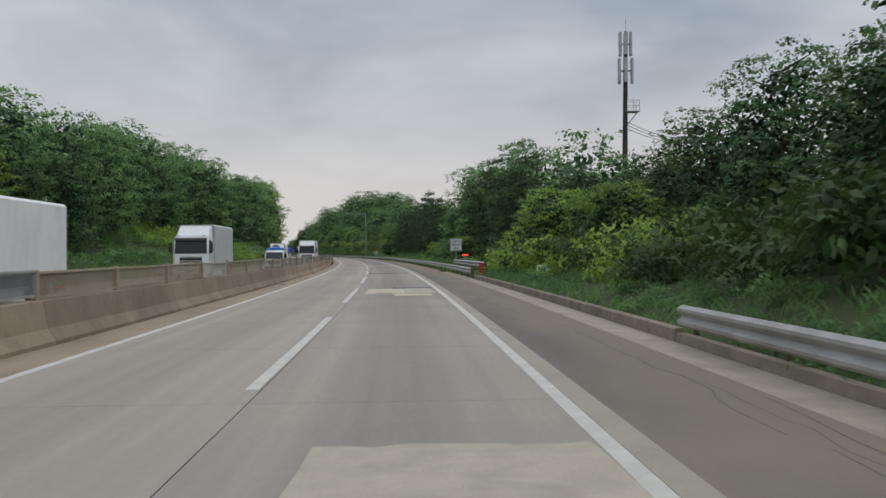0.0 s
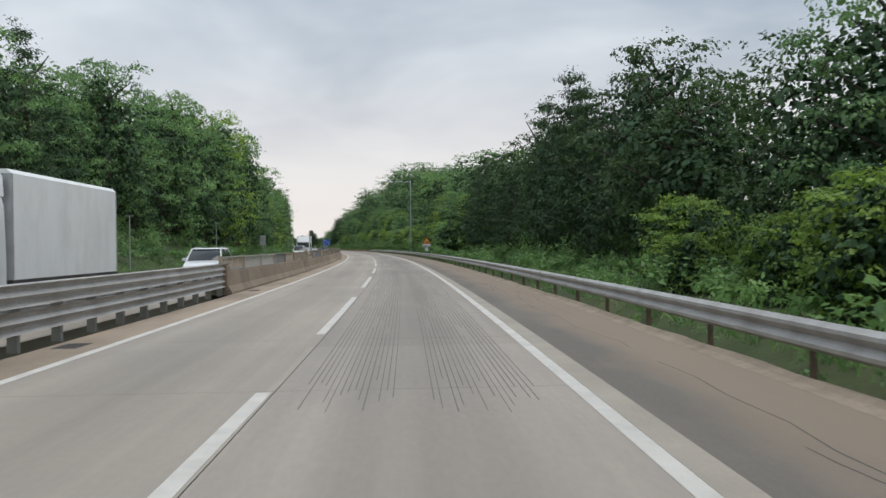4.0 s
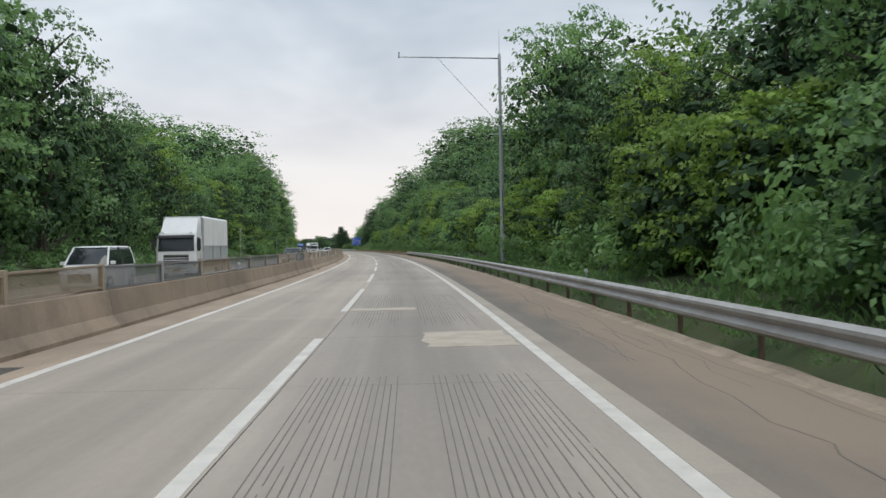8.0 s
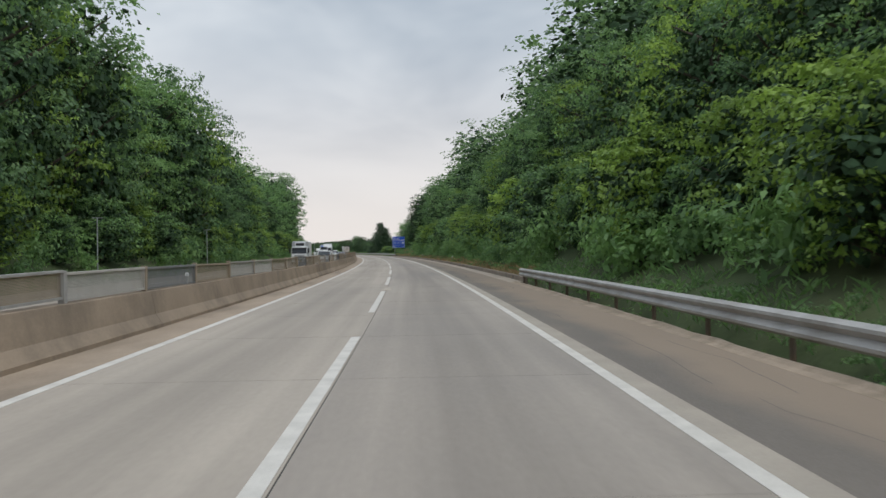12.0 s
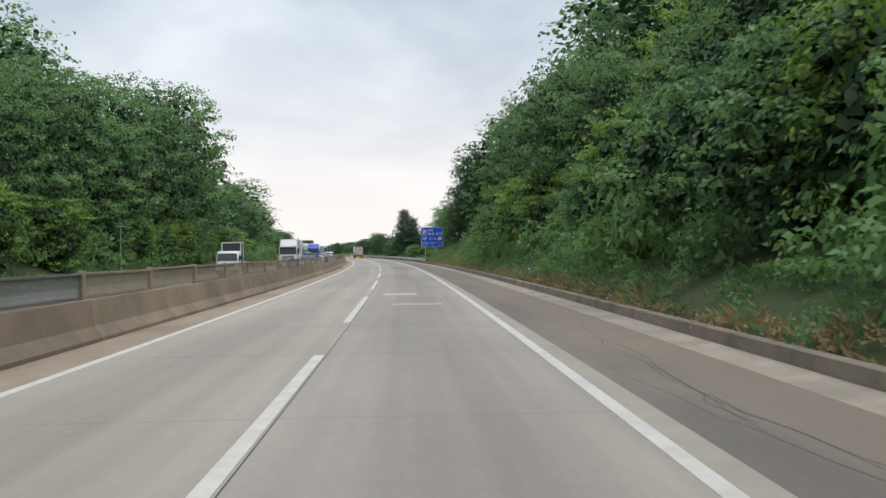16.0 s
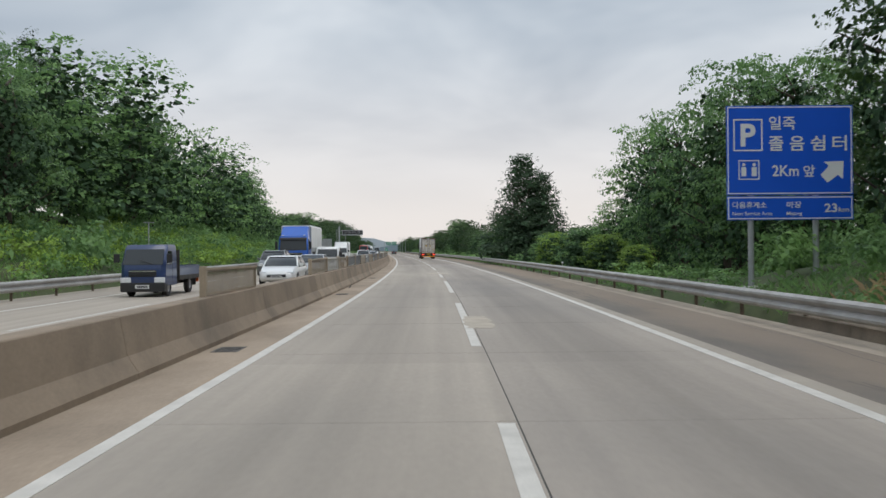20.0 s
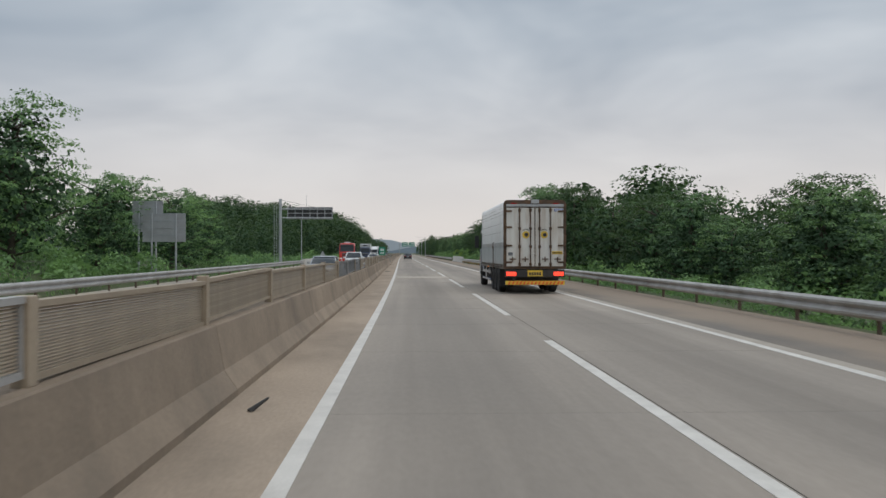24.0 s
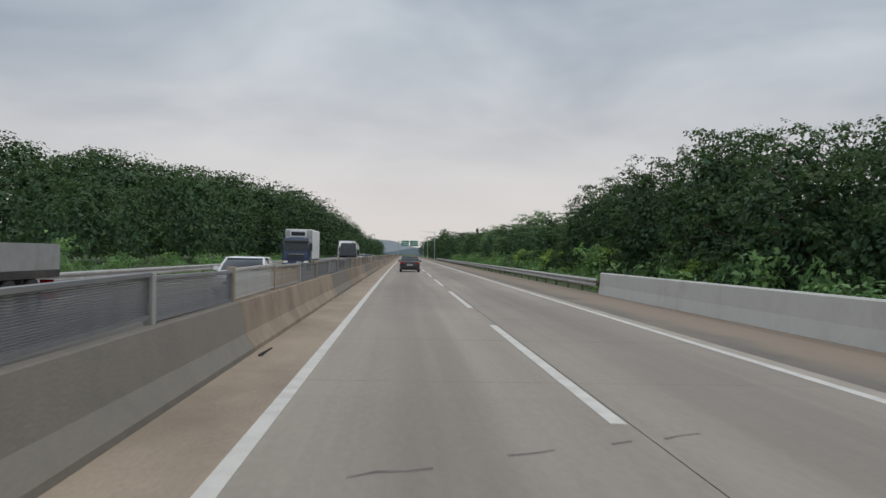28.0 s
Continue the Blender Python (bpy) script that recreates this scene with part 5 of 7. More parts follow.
    if rack:
        for sx in (-1, 1):
            part("roof_rail", Geo().tube((sx * hw * 0.66, cab[1] + 0.2, H + 0.03), (sx * hw * 0.66, cab[2] - 0.15, H + 0.03), 0.018, n=6), ALU, t)
    return t


def rbox(x0, x1, y0, y1, z0, z1, c):
    """Rounded upright rings for cabs."""
    return [(x0 + c, y0, z0), (x1 - c, y0, z0), (x1, y0 + c, z0), (x1, y1 - c, z0), (x1 - c, y1, z0), (x0 + c, y1, z0), (x0, y1 - c, z0), (x0, y0 + c, z0)]


def cab_of(t, colour, W, y0, y1, zb, zt, slope=0.25, small=False, deflect=None):
    """A forward-control cab from y0 (back) to y1 (front), with screen, windows, grille, lamps and mirrors."""
    hw = W / 2
    zs = zb + (zt - zb) * (0.48 if not small else 0.5)
    ze = zb + (zt - zb) * 0.9
    rings = [(zb, 0.0, 1.0), (zb + 0.25, 0.03, 1.0), (zs, 0.0, 1.0), (ze, -slope, 0.97), (zt - 0.02, -slope - 0.12, 0.92), (zt, -slope - 0.35, 0.84)]
    part("cab", Geo().loft([[(x, y, z) for x, y, _ in rbox(-hw * k, hw * k, y0, y1 + d, 0, 0, 0.14)] for z, d, k in rings]), colour, t, smooth=True)
    g = Geo()
    a, b = hw * 0.90, hw * 0.86
    g.loft([[(-a, y1 - 0.035, zs + 0.02), (a, y1 - 0.035, zs + 0.02), (a, y1 + 0.012, zs + 0.02), (-a, y1 + 0.012, zs + 0.02)], [(-b, y1 - slope - 0.03, ze - 0.03), (b, y1 - slope - 0.03, ze - 0.03), (b, y1 - slope + 0.02, ze - 0.03), (-b, y1 - slope + 0.02, ze - 0.03)]])
    part("windscreen", g, GLASS, t, "dark windscreen")
    for sx in (-1, 1):
        g = Geo()
        x = sx * (hw + 0.004)
        ys, ye = y1 - 0.22, y0 + (y1 - y0) * 0.42
        pts = [(ye, zs + 0.02), (ys, zs + 0.02), (ys - slope * 0.7, ze - 0.1), (ye, ze - 0.1)]
        xs = [x, x, x - sx * hw * 0.03, x - sx * hw * 0.03]
        g.loft([[(xx, y, z) for xx, (y, z) in zip(xs, pts)], [(xx - sx * 0.03, y, z) for xx, (y, z) in zip(xs, pts)]])
        part("side_window", g, GLASS, t)
        part("mirror", Geo().box(min(sx * (hw + 0.05), sx * (hw + 0.26)), max(sx * (hw + 0.05), sx * (hw + 0.26)), y1 - 0.12, y1 - 0.02, zs + 0.1, zs + (0.42 if small else 0.75), 0.03), BLACKP, t)
        part("headlight", Geo().box(sx * hw * 0.76 - 0.2, sx * hw * 0.76 + 0.2, y1 - 0.05, y1 + 0.05, zb + 0.12, zb + 0.32, 0.03), HEADLAMP, t)
        part("door_line", Geo().box(min(x, x - sx * 0.01), max(x, x - sx * 0.01) + 0.001, ye - 0.02, ye, zb + 0.1, zs), BLACKP, t)
    part("grille", Geo().box(-hw * 0.62, hw * 0.62, y1 - 0.02, y1 + 0.045, zb + 0.34, zs - 0.18, 0.02), BLACKP, t)
    part("grille_bar", Geo().box(-hw * 0.6, hw * 0.6, y1 + 0.03, y1 + 0.06, zs - 0.25, zs - 0.21), CHROME, t)
    for k in range(3 if not small else 2):
        zz = zb + 0.4 + 0.13 * k
        if zz < zs - 0.3:
            part("grille_slat", Geo().box(-hw * 0.58, hw * 0.58, y1 + 0.03, y1 + 0.062, zz, zz + 0.045, 0.008), colour if not small else BLACKP, t)
    if not small:
        part("sun_visor", Geo().loft([[(-hw * 0.9, y1 - slope + a, z), (hw * 0.9, y1 - slope + a, z), (hw * 0.9, y1 - slope + a + 0.02, z + 0.02), (-hw * 0.9, y1 - slope + a + 0.02, z + 0.02)] for a, z in ((0.16, ze - 0.14), (0.12, ze - 0.02), (-0.02, ze + 0.04))]), BLACKP, t, "dark tinted sun visor")
        for sx in (-1, 1):
            part("step", Geo().box(min(sx * (hw + 0.01), sx * (hw - 0.25)), max(sx * (hw + 0.01), sx * (hw - 0.25)), y1 - 0.75, y1 - 0.3, zb - 0.12, zb - 0.06, 0.01), CHASSIS, t)
            part("marker_lamp", Geo().box(sx * hw * 0.7 - 0.07, sx * hw * 0.7 + 0.07, y1 - slope - 0.12, y1 - slope - 0.04, zt - 0.03, zt + 0.03, 0.01), HEADLAMP, t)
            part("fog_lamp", Geo().box(sx * hw * 0.7 - 0.12, sx * hw * 0.7 + 0.12, y1 + 0.06, y1 + 0.085, zb - 0.12, zb - 0.02, 0.01), HEADLAMP, t)
            part("indicator", Geo().box(sx * hw * 0.93 - 0.06, sx * hw * 0.93 + 0.06, y1 - 0.03, y1 + 0.055, zb + 0.14, zb + 0.30, 0.015), YELLOW, t)
        part("lower_intake", Geo().box(-hw * 0.5, hw * 0.5, y1 + 0.06, y1 + 0.078, zb + 0.06, zb + 0.11), BLACKP, t)
        part("wiper", Geo().tube((0.1, y1 + 0.03, zs + 0.03), (hw * 0.8, y1 + 0.0, zs + 0.2), 0.012, n=5), BLACKP, t)
    part("bumper", Geo().box(-hw, hw, y1 - 0.35, y1 + 0.07, zb - 0.22, zb + 0.12, 0.05), colour if not small else BLACKP, t)
    p = part("number_plate", Geo().box(-0.26, 0.26, y1 + 0.068, y1 + 0.08, zb - 0.1, zb + 0.04), PLATE_Y if not small else PLATE_W, t)
    bars(p, -0.2, 0.2, y1 + 0.083, zb - 0.03, 0.08, 6)
    part("wiper", Geo().tube((-hw * 0.5, y1 + 0.03, zs + 0.03), (hw * 0.15, y1 + 0.0, zs + 0.2), 0.012, n=5), BLACKP, t)
    if deflect:
        g = Geo().loft([[(-hw * 0.9, y1 - slope - 0.5, zt - 0.03), (hw * 0.9, y1 - slope - 0.5, zt - 0.03), (hw * 0.94, y0 + 0.05, zt - 0.03), (-hw * 0.94, y0 + 0.05, zt - 0.03)], [(-hw * 0.86, y0 + 0.55, deflect - 0.15), (hw * 0.86, y0 + 0.55, deflect - 0.15), (hw * 0.92, y0 + 0.05, deflect - 0.1), (-hw * 0.92, y0 + 0.05, deflect - 0.1)], [(-hw * 0.8, y0 + 0.4, deflect), (hw * 0.8, y0 + 0.4, deflect), (hw * 0.88, y0 + 0.05, deflect), (-hw * 0.88, y0 + 0.05, deflect)]])
        part("wind_deflector", g, colour, t, smooth=True)


def box_truck(label, m, cab_colour, body=None, W=2.4, L=9.5, H=3.6, cab_len=2.0, cab_top=2.75, band_mat=None, deflect=True, sill=None, floor=1.05, reefer=False, small=False, load=None, art=False):
    """A lorry facing +y: front of the cab at y = 0, box behind it."""
    t = tagged(new("truck"), label, "truck", "vehicles on the road")
    t.matrix_basis = m
    hw = W / 2
    r = 0.50 if not small else 0.36
    cab_of(t, cab_colour, W * (0.98 if not small else 0.95), -cab_len, 0, 0.55 if not small else 0.42, cab_top, 0.22 if not small else 0.35, small, (H - 0.1) if deflect else None)
    part("chassis", Geo().box(-0.42, 0.42, -L + 0.3, -0.5, 0.5 if not small else 0.4, 0.85 if not small else 0.62, 0.02), CHASSIS, t)
    y0, y1 = -L, -cab_len - 0.12
    if load is None:
        bx = Geo()
        c = 0.10
        sec = [(-hw, floor), (hw, floor), (hw, H - c), (hw - c, H), (-hw + c, H), (-hw, H - c)]
        bx.loft([[(x, y, z) for x, z in sec] for y in (y0, y1)])
        box = part("cargo_box", bx, body or BOXWHITE, t)
        part("box_frame", Geo().box(-hw - 0.012, hw + 0.012, y1 - 0.06, y1 + 0.004, floor, H - c, 0.0), ALU, t)
        part("box_frame", Geo().box(-hw - 0.012, hw + 0.012, y0 - 0.004, y0 + 0.06, floor, H - c, 0.0), ALU, t)
        if band_mat:
            for sx in (-1, 1):
                part("side_gate", Geo().box(min(sx * (hw + 0.01), sx * (hw - 0.01)), max(sx * (hw + 0.01), sx * (hw - 0.01)), y0 + 0.07, y1 - 0.07, floor + 0.04, floor + 0.82), band_mat, t)
                part("side_gate_rail", Geo().box(min(sx * (hw + 0.018), sx * (hw - 0.01)), max(sx * (hw + 0.018), sx * (hw - 0.01)), y0 + 0.07, y1 - 0.07, floor + 0.82, floor + 0.9), ALU, t)
                for q in (0.33, 0.66):
                    yy = y0 + (y1 - y0) * q
                    part("side_post", Geo().box(min(sx * (hw + 0.022), sx * (hw - 0.01)), max(sx * (hw + 0.022), sx * (hw - 0.01)), yy - 0.07, yy + 0.07, floor, floor + 0.9), CHASSIS, t)
        if reefer:
            part("cooling_unit", Geo().box(-hw * 0.62, hw * 0.62, y1, y1 + 0.5, H - 0.75, H - 0.08, 0.06), WHITEP, t)
            part("cooling_grille", Geo().box(-hw * 0.5, hw * 0.5, y1 + 0.49, y1 + 0.515, H - 0.6, H - 0.25), BLACKP, t)
        if art:
            for sx in (-1, 1):
                a, b = min(sx * (hw + 0.012), sx * (hw - 0.01)), max(sx * (hw + 0.012), sx * (hw - 0.01))
                p = part("emblem_panel", Geo().box(a, b, y1 - 2.0, y1 - 1.05, 2.35, 3.42), BLUEP, t, "blue panel with a pale round emblem")
                part("emblem", Geo().tube((sx * (hw + 0.008), y1 - 1.52, 2.98), (sx * (hw + 0.02), y1 - 1.52, 2.98), 0.34, n=24), paint("pale_blue", (0.45, 0.60, 0.74)), p)
                tri = Geo()
                tri.loft([[(x, y0 + 0.07, 1.3), (x, y0 + 2.2, 1.3), (x, y0 + 0.07, 2.9)] for x in (a, b + 0.001)])
                part("painted_corner", tri, paint("sea_blue", (0.06, 0.32, 0.55)), t, "blue and pale painted corner picture")
                part("marking", Geo().box(a, b, y1 - 3.4, y1 - 3.25, 1.6, 2.9), CHASSIS, t)
    else:
        part("load_bed", Geo().box(-hw, hw, y0, y1, floor - 0.18, floor, 0.01), CHASSIS, t)
        for sx in (-1, 1):
            part("bed_side", Geo().box(min(sx * hw, sx * (hw - 0.04)), max(sx * hw, sx * (hw - 0.04)), y0, y1, floor, floor + (0.38 if small else 0.6)), cab_colour if small else ALU, t)
        part("bed_side", Geo().box(-hw, hw, y0, y0 + 0.04, floor, floor + 0.38), cab_colour if small else ALU, t)
        part("head_frame", Geo().box(-hw, hw, y1 - 0.04, y1 + 0.03, floor, floor + 1.0), CHASSIS, t)
    part("bed_sill", Geo().box(-hw - 0.005, hw + 0.005, y0, y1, floor - 0.12, floor - 0.003), sill or CHASSIS, t)
    axles = [-1.25 if not small else -0.75] + ([-L + 1.5, -L + 2.75] if L > 8.5 else [-L + 1.6] if not small else [-L + 1.1])
    for y in axles:
        for sx in (-1, 1):
            wheel(t, sx * (hw - 0.16 - (0.05 if small else 0)), y, r, 0.30 if not small else 0.2)
    for sx in (-1, 1):
        part("mudguard", Geo().box(sx * (hw - 0.17) - 0.17, sx * (hw - 0.17) + 0.17, axles[-1] - r - 0.12, axles[-1] - r - 0.09, 0.3, floor - 0.1), CHASSIS, t)
        part("tail_light", Geo().box(sx * (hw - 0.3) - 0.16, sx * (hw - 0.3) + 0.16, y0 - 0.03, y0, 0.75, 0.9), REDLAMP, t)
        if not small:
            part("side_guard", Geo().box(min(sx * hw, sx * (hw - 0.04)), max(sx * hw, sx * (hw - 0.04)), axles[1] + 0.8 if len(axles) == 2 else axles[2] + 0.75, -cab_len - 0.3, 0.55, 0.66), ALU, t)
    part("rear_bumper", Geo().box(-hw * 0.95, hw * 0.95, y0 - 0.02, y0 + 0.08, 0.42, 0.58, 0.01), ORANGE, t)
    return t


IN, OUT = -8.15, -11.55


def facing(s, u):
    return stand(s, u, 0.0, 180)


box_truck("white box lorry with a plain white cargo box", facing(14.0, OUT), WHITEP, L=11.6, H=3.55)
box_truck("white box lorry with a rounded roof deflector", facing(53.5, OUT), WHITEP, L=10.0, H=3.7, cab_top=2.95, body=material("box_silver_grey", (0.55, 0.57, 0.58), 0.45, vary=0.06, scale=1.0, dirt=(0.36, 0.35, 0.33), dirt_amount=0.3))
pick = box_truck("white pickup lorry with a blue tarpaulin on its roof", facing(73.0, IN), WHITEP, W=1.75, L=5.0, H=2.0, cab_len=1.7, cab_top=1.98, small=True, deflect=False, floor=0.78, load=True)
box_truck("white lorry with a roof deflector", facing(123.0, IN), WHITEP, L=9.5, H=3.5, cab_top=2.9)
box_truck("white light box lorry on the opposite carriageway", facing(112.5, OUT), WHITEP, W=2.0, L=6.5, H=3.0, cab_len=1.7, cab_top=2.3, small=True, floor=0.8)
SUV = dict(L=4.6, W=1.88, H=1.72, belt=1.08, hood=1.05, tail=1.12, cab=(-2.15, -1.75, 0.35, 1.05), r=0.36, rack=True)
VAN = dict(L=5.0, W=1.92, H=1.93, belt=1.15, hood=1.15, tail=1.2, cab=(-2.35, -2.15, 0.95, 1.75), r=0.35)
car("suv", "silver-white sport utility car on the opposite carriageway", facing(152, IN), WHITEP, **SUV)
car("van", "white passenger van on the opposite carriageway", facing(259, OUT), WHITEP, **VAN)
box_truck("white lorry with a boxy white wing body", facing(273.5, OUT), WHITEP, L=10.5, H=3.75, cab_top=2.75, band_mat=BOXGREY)
car("suv", "dark grey sport utility car on the opposite carriageway", facing(310, IN), GREYP, **SUV)
box_truck("white refrigerated lorry with a cooling unit over the cab", facing(459.0, OUT), WHITEP, W=2.15, L=7.6, H=3.05, cab_len=1.8, cab_top=2.35, reefer=True, deflect=False)
car("suv", "white sport utility car on the opposite carriageway", facing(456.5, IN), WHITEP, **SUV)
glazier = box_truck("white pickup lorry carrying upright glass frames", facing(531.0, OUT), WHITEP, W=1.75, L=5.1, H=2.0, cab_len=1.7, cab_top=1.98, small=True, deflect=False, floor=0.78, load=True)
car("sedan", "silver saloon car on the opposite carriageway", facing(565, IN), SILVER)
box_truck("white lorry with blue emblem, painted corner and orange sill", facing(579.2, OUT), WHITEP, L=9.8, H=3.6, cab_top=2.75, sill=ORANGE, art=True)
box_truck("dark blue small pickup lorry with lit indicators", facing(621, OUT), NAVYP, W=1.74, L=5.0, H=2.0, cab_len=1.75, cab_top=1.97, small=True, deflect=False, floor=0.76, load=True)
car("sedan", "white saloon car on the opposite carriageway", facing(633, IN), WHITEP)
car("suv", "grey sport utility car on the opposite carriageway", facing(652, OUT), GREYP, **SUV)
box_truck("white small pickup lorry on the opposite carriageway", facing(655, IN), WHITEP, W=1.74, L=5.0, H=2.0, cab_len=1.75, cab_top=1.97, small=True, deflect=False, floor=0.76, load=True)
box_truck("bright blue lorry with a white wing body", facing(662, OUT), BLUEP, W=2.48, L=11.0, H=3.8, cab_top=2.95, band_mat=BOXGREY)
car("sedan", "silver-grey saloon car on the opposite carriageway", facing(645.5, IN), SILVER)
car("sedan", "white saloon car on the opposite carriageway", facing(697, OUT), WHITEP)
car("suv", "white sport utility car on the opposite carriageway", facing(715, IN), WHITEP, **SUV)
box_truck("white light box lorry on the opposite carriageway", facing(719.5, OUT), WHITEP, W=2.0, L=6.8, H=2.95, cab_len=1.7, cab_top=2.25, small=True, floor=0.85)
car("sedan", "silver saloon car on the opposite carriageway", facing(780, IN), SILVER)
car("suv", "white sport utility car on the opposite carriageway", facing(818, IN), WHITEP, **SUV)
flat = box_truck("red flatbed lorry loaded with pale concrete blocks", facing(864, OUT), REDP, W=2.48, L=11.5, H=3.2, cab_top=3.15, deflect=False, load=True, floor=1.15)
box_truck("dark blue lorry with a white refrigerated box", facing(935, OUT), DKBLUE, L=9.5, H=3.7, cab_top=2.9, reefer=True, deflect=False)
car("bus", "dark grey minibus with a broad windscreen", facing(958, IN), GREYP, L=7.0, W=2.1, H=2.75, belt=1.35, hood=1.3, tail=1.5, cab=(-3.35, -3.2, 2.75, 3.3), r=0.4)
car("sedan", "white saloon car on the opposite carriageway", facing(889, IN), WHITEP)
box_truck("white box lorry on the opposite carriageway", facing(1003, OUT), WHITEP, L=9.0, H=3.6)
car("sedan", "grey saloon car on the opposite carriageway", facing(1012, IN), GREYP)
car("sedan", "white saloon car on the opposite carriageway", facing(1060, OUT), WHITEP)
car("black_sedan", "black saloon car driving ahead in the inner lane", stand(940, -1.5), BLACKC, lit=False)
# loads
def lump(geo, rng, c, r, rz):
    """A rough rounded solid."""
    rings = []
    for i in range(7):
        th = math.pi * (i + 0.5) / 7
        rings.append([(c[0] + r * math.sin(th) * math.cos(j * math.tau / 10) * rng.uniform(0.85, 1.08), c[1] + r * math.sin(th) * math.sin(j * math.tau / 10) * rng.uniform(0.85, 1.08), c[2] - rz * math.cos(th)) for j in range(10)])
    geo.loft(rings)


tarp = Geo().loft([[(x, y, z + 0.04 * math.sin(5 * y + x)) for x, z in ((-0.78, 0.0), (0.78, 0.0), (0.7, 0.16), (0.2, 0.24), (-0.3, 0.22), (-0.72, 0.14))] for y in (-1.6, -1.2, -0.8, -0.5)])
tagged(part("tarpaulin", tarp, material("tarp_blue", (0.03, 0.22, 0.62), 0.6, vary=0.2, scale=4, bump=0.3)), "folded blue tarpaulin on the pickup's roof", "tarpaulin").matrix_basis = facing(73.0, IN) @ pose(0, 0, 1.98)
heap = Geo()
lump(heap, np.random.default_rng(3), (0, -3.4, 1.35), 0.8, 0.75)
lump(heap, np.random.default_rng(4), (0.1, -2.6, 1.6), 0.62, 0.9)
tagged(part("covered_load", heap, material("net_grey", (0.12, 0.11, 0.10), 0.9, vary=0.3, scale=6, bump=0.5), smooth=True), "grey covered heap on the pickup's bed", "load").matrix_basis = facing(73.0, IN)
for i, (y, tilt) in enumerate(((-2.1, 8), (-3.2, -6))):
    t = tagged(new("window_frame"), "pale upright window frame standing on a pickup's bed", "window frame", "frames on the pickup")
    t.matrix_basis = facing(531.0, OUT) @ pose(0, y, 0.78, tilt, 0, 10)
    for a, b, c, d in ((-0.75, -0.68, 0, 1.9), (0.68, 0.75, 0, 1.9), (-0.75, 0.75, 0, 0.07), (-0.75, 0.75, 1.83, 1.9)):
        part("bar", Geo().box(a, b, -0.03, 0.03, c, d), WHITEP, t)
    part("pane", Geo().box(-0.68, 0.68, -0.004, 0.004, 0.07, 1.83), GLASS, t)
for i in range(6):
    b = tagged(part("concrete_block", Geo().box(-0.5, 0.5, -0.6, 0.6, 0, 1.0, 0.03), PARAPET), "pale concrete block on the flatbed lorry", "block", "blocks on the flatbed")
    b.matrix_basis = facing(864, OUT) @ pose(-0.56 if i % 2 else 0.56, -3.6 - 1.35 * (i // 2) - 0.4, 1.15)
b = tagged(part("roof_marker", Geo().box(-0.45, 0.45, -0.2, 0.05, 0, 0.18, 0.03), HEADLAMP), "white marker box on the red lorry's roof", "marker light")
b.matrix_basis = facing(864, OUT) @ pose(0, -0.9, 3.15)


SILL = material("stained_sill", (0.20, 0.185, 0.165), 0.65, 0.3, vary=0.3, scale=3, fine=25, dirt=(0.12, 0.075, 0.045), dirt_amount=0.8, dirt_scale=2.5)


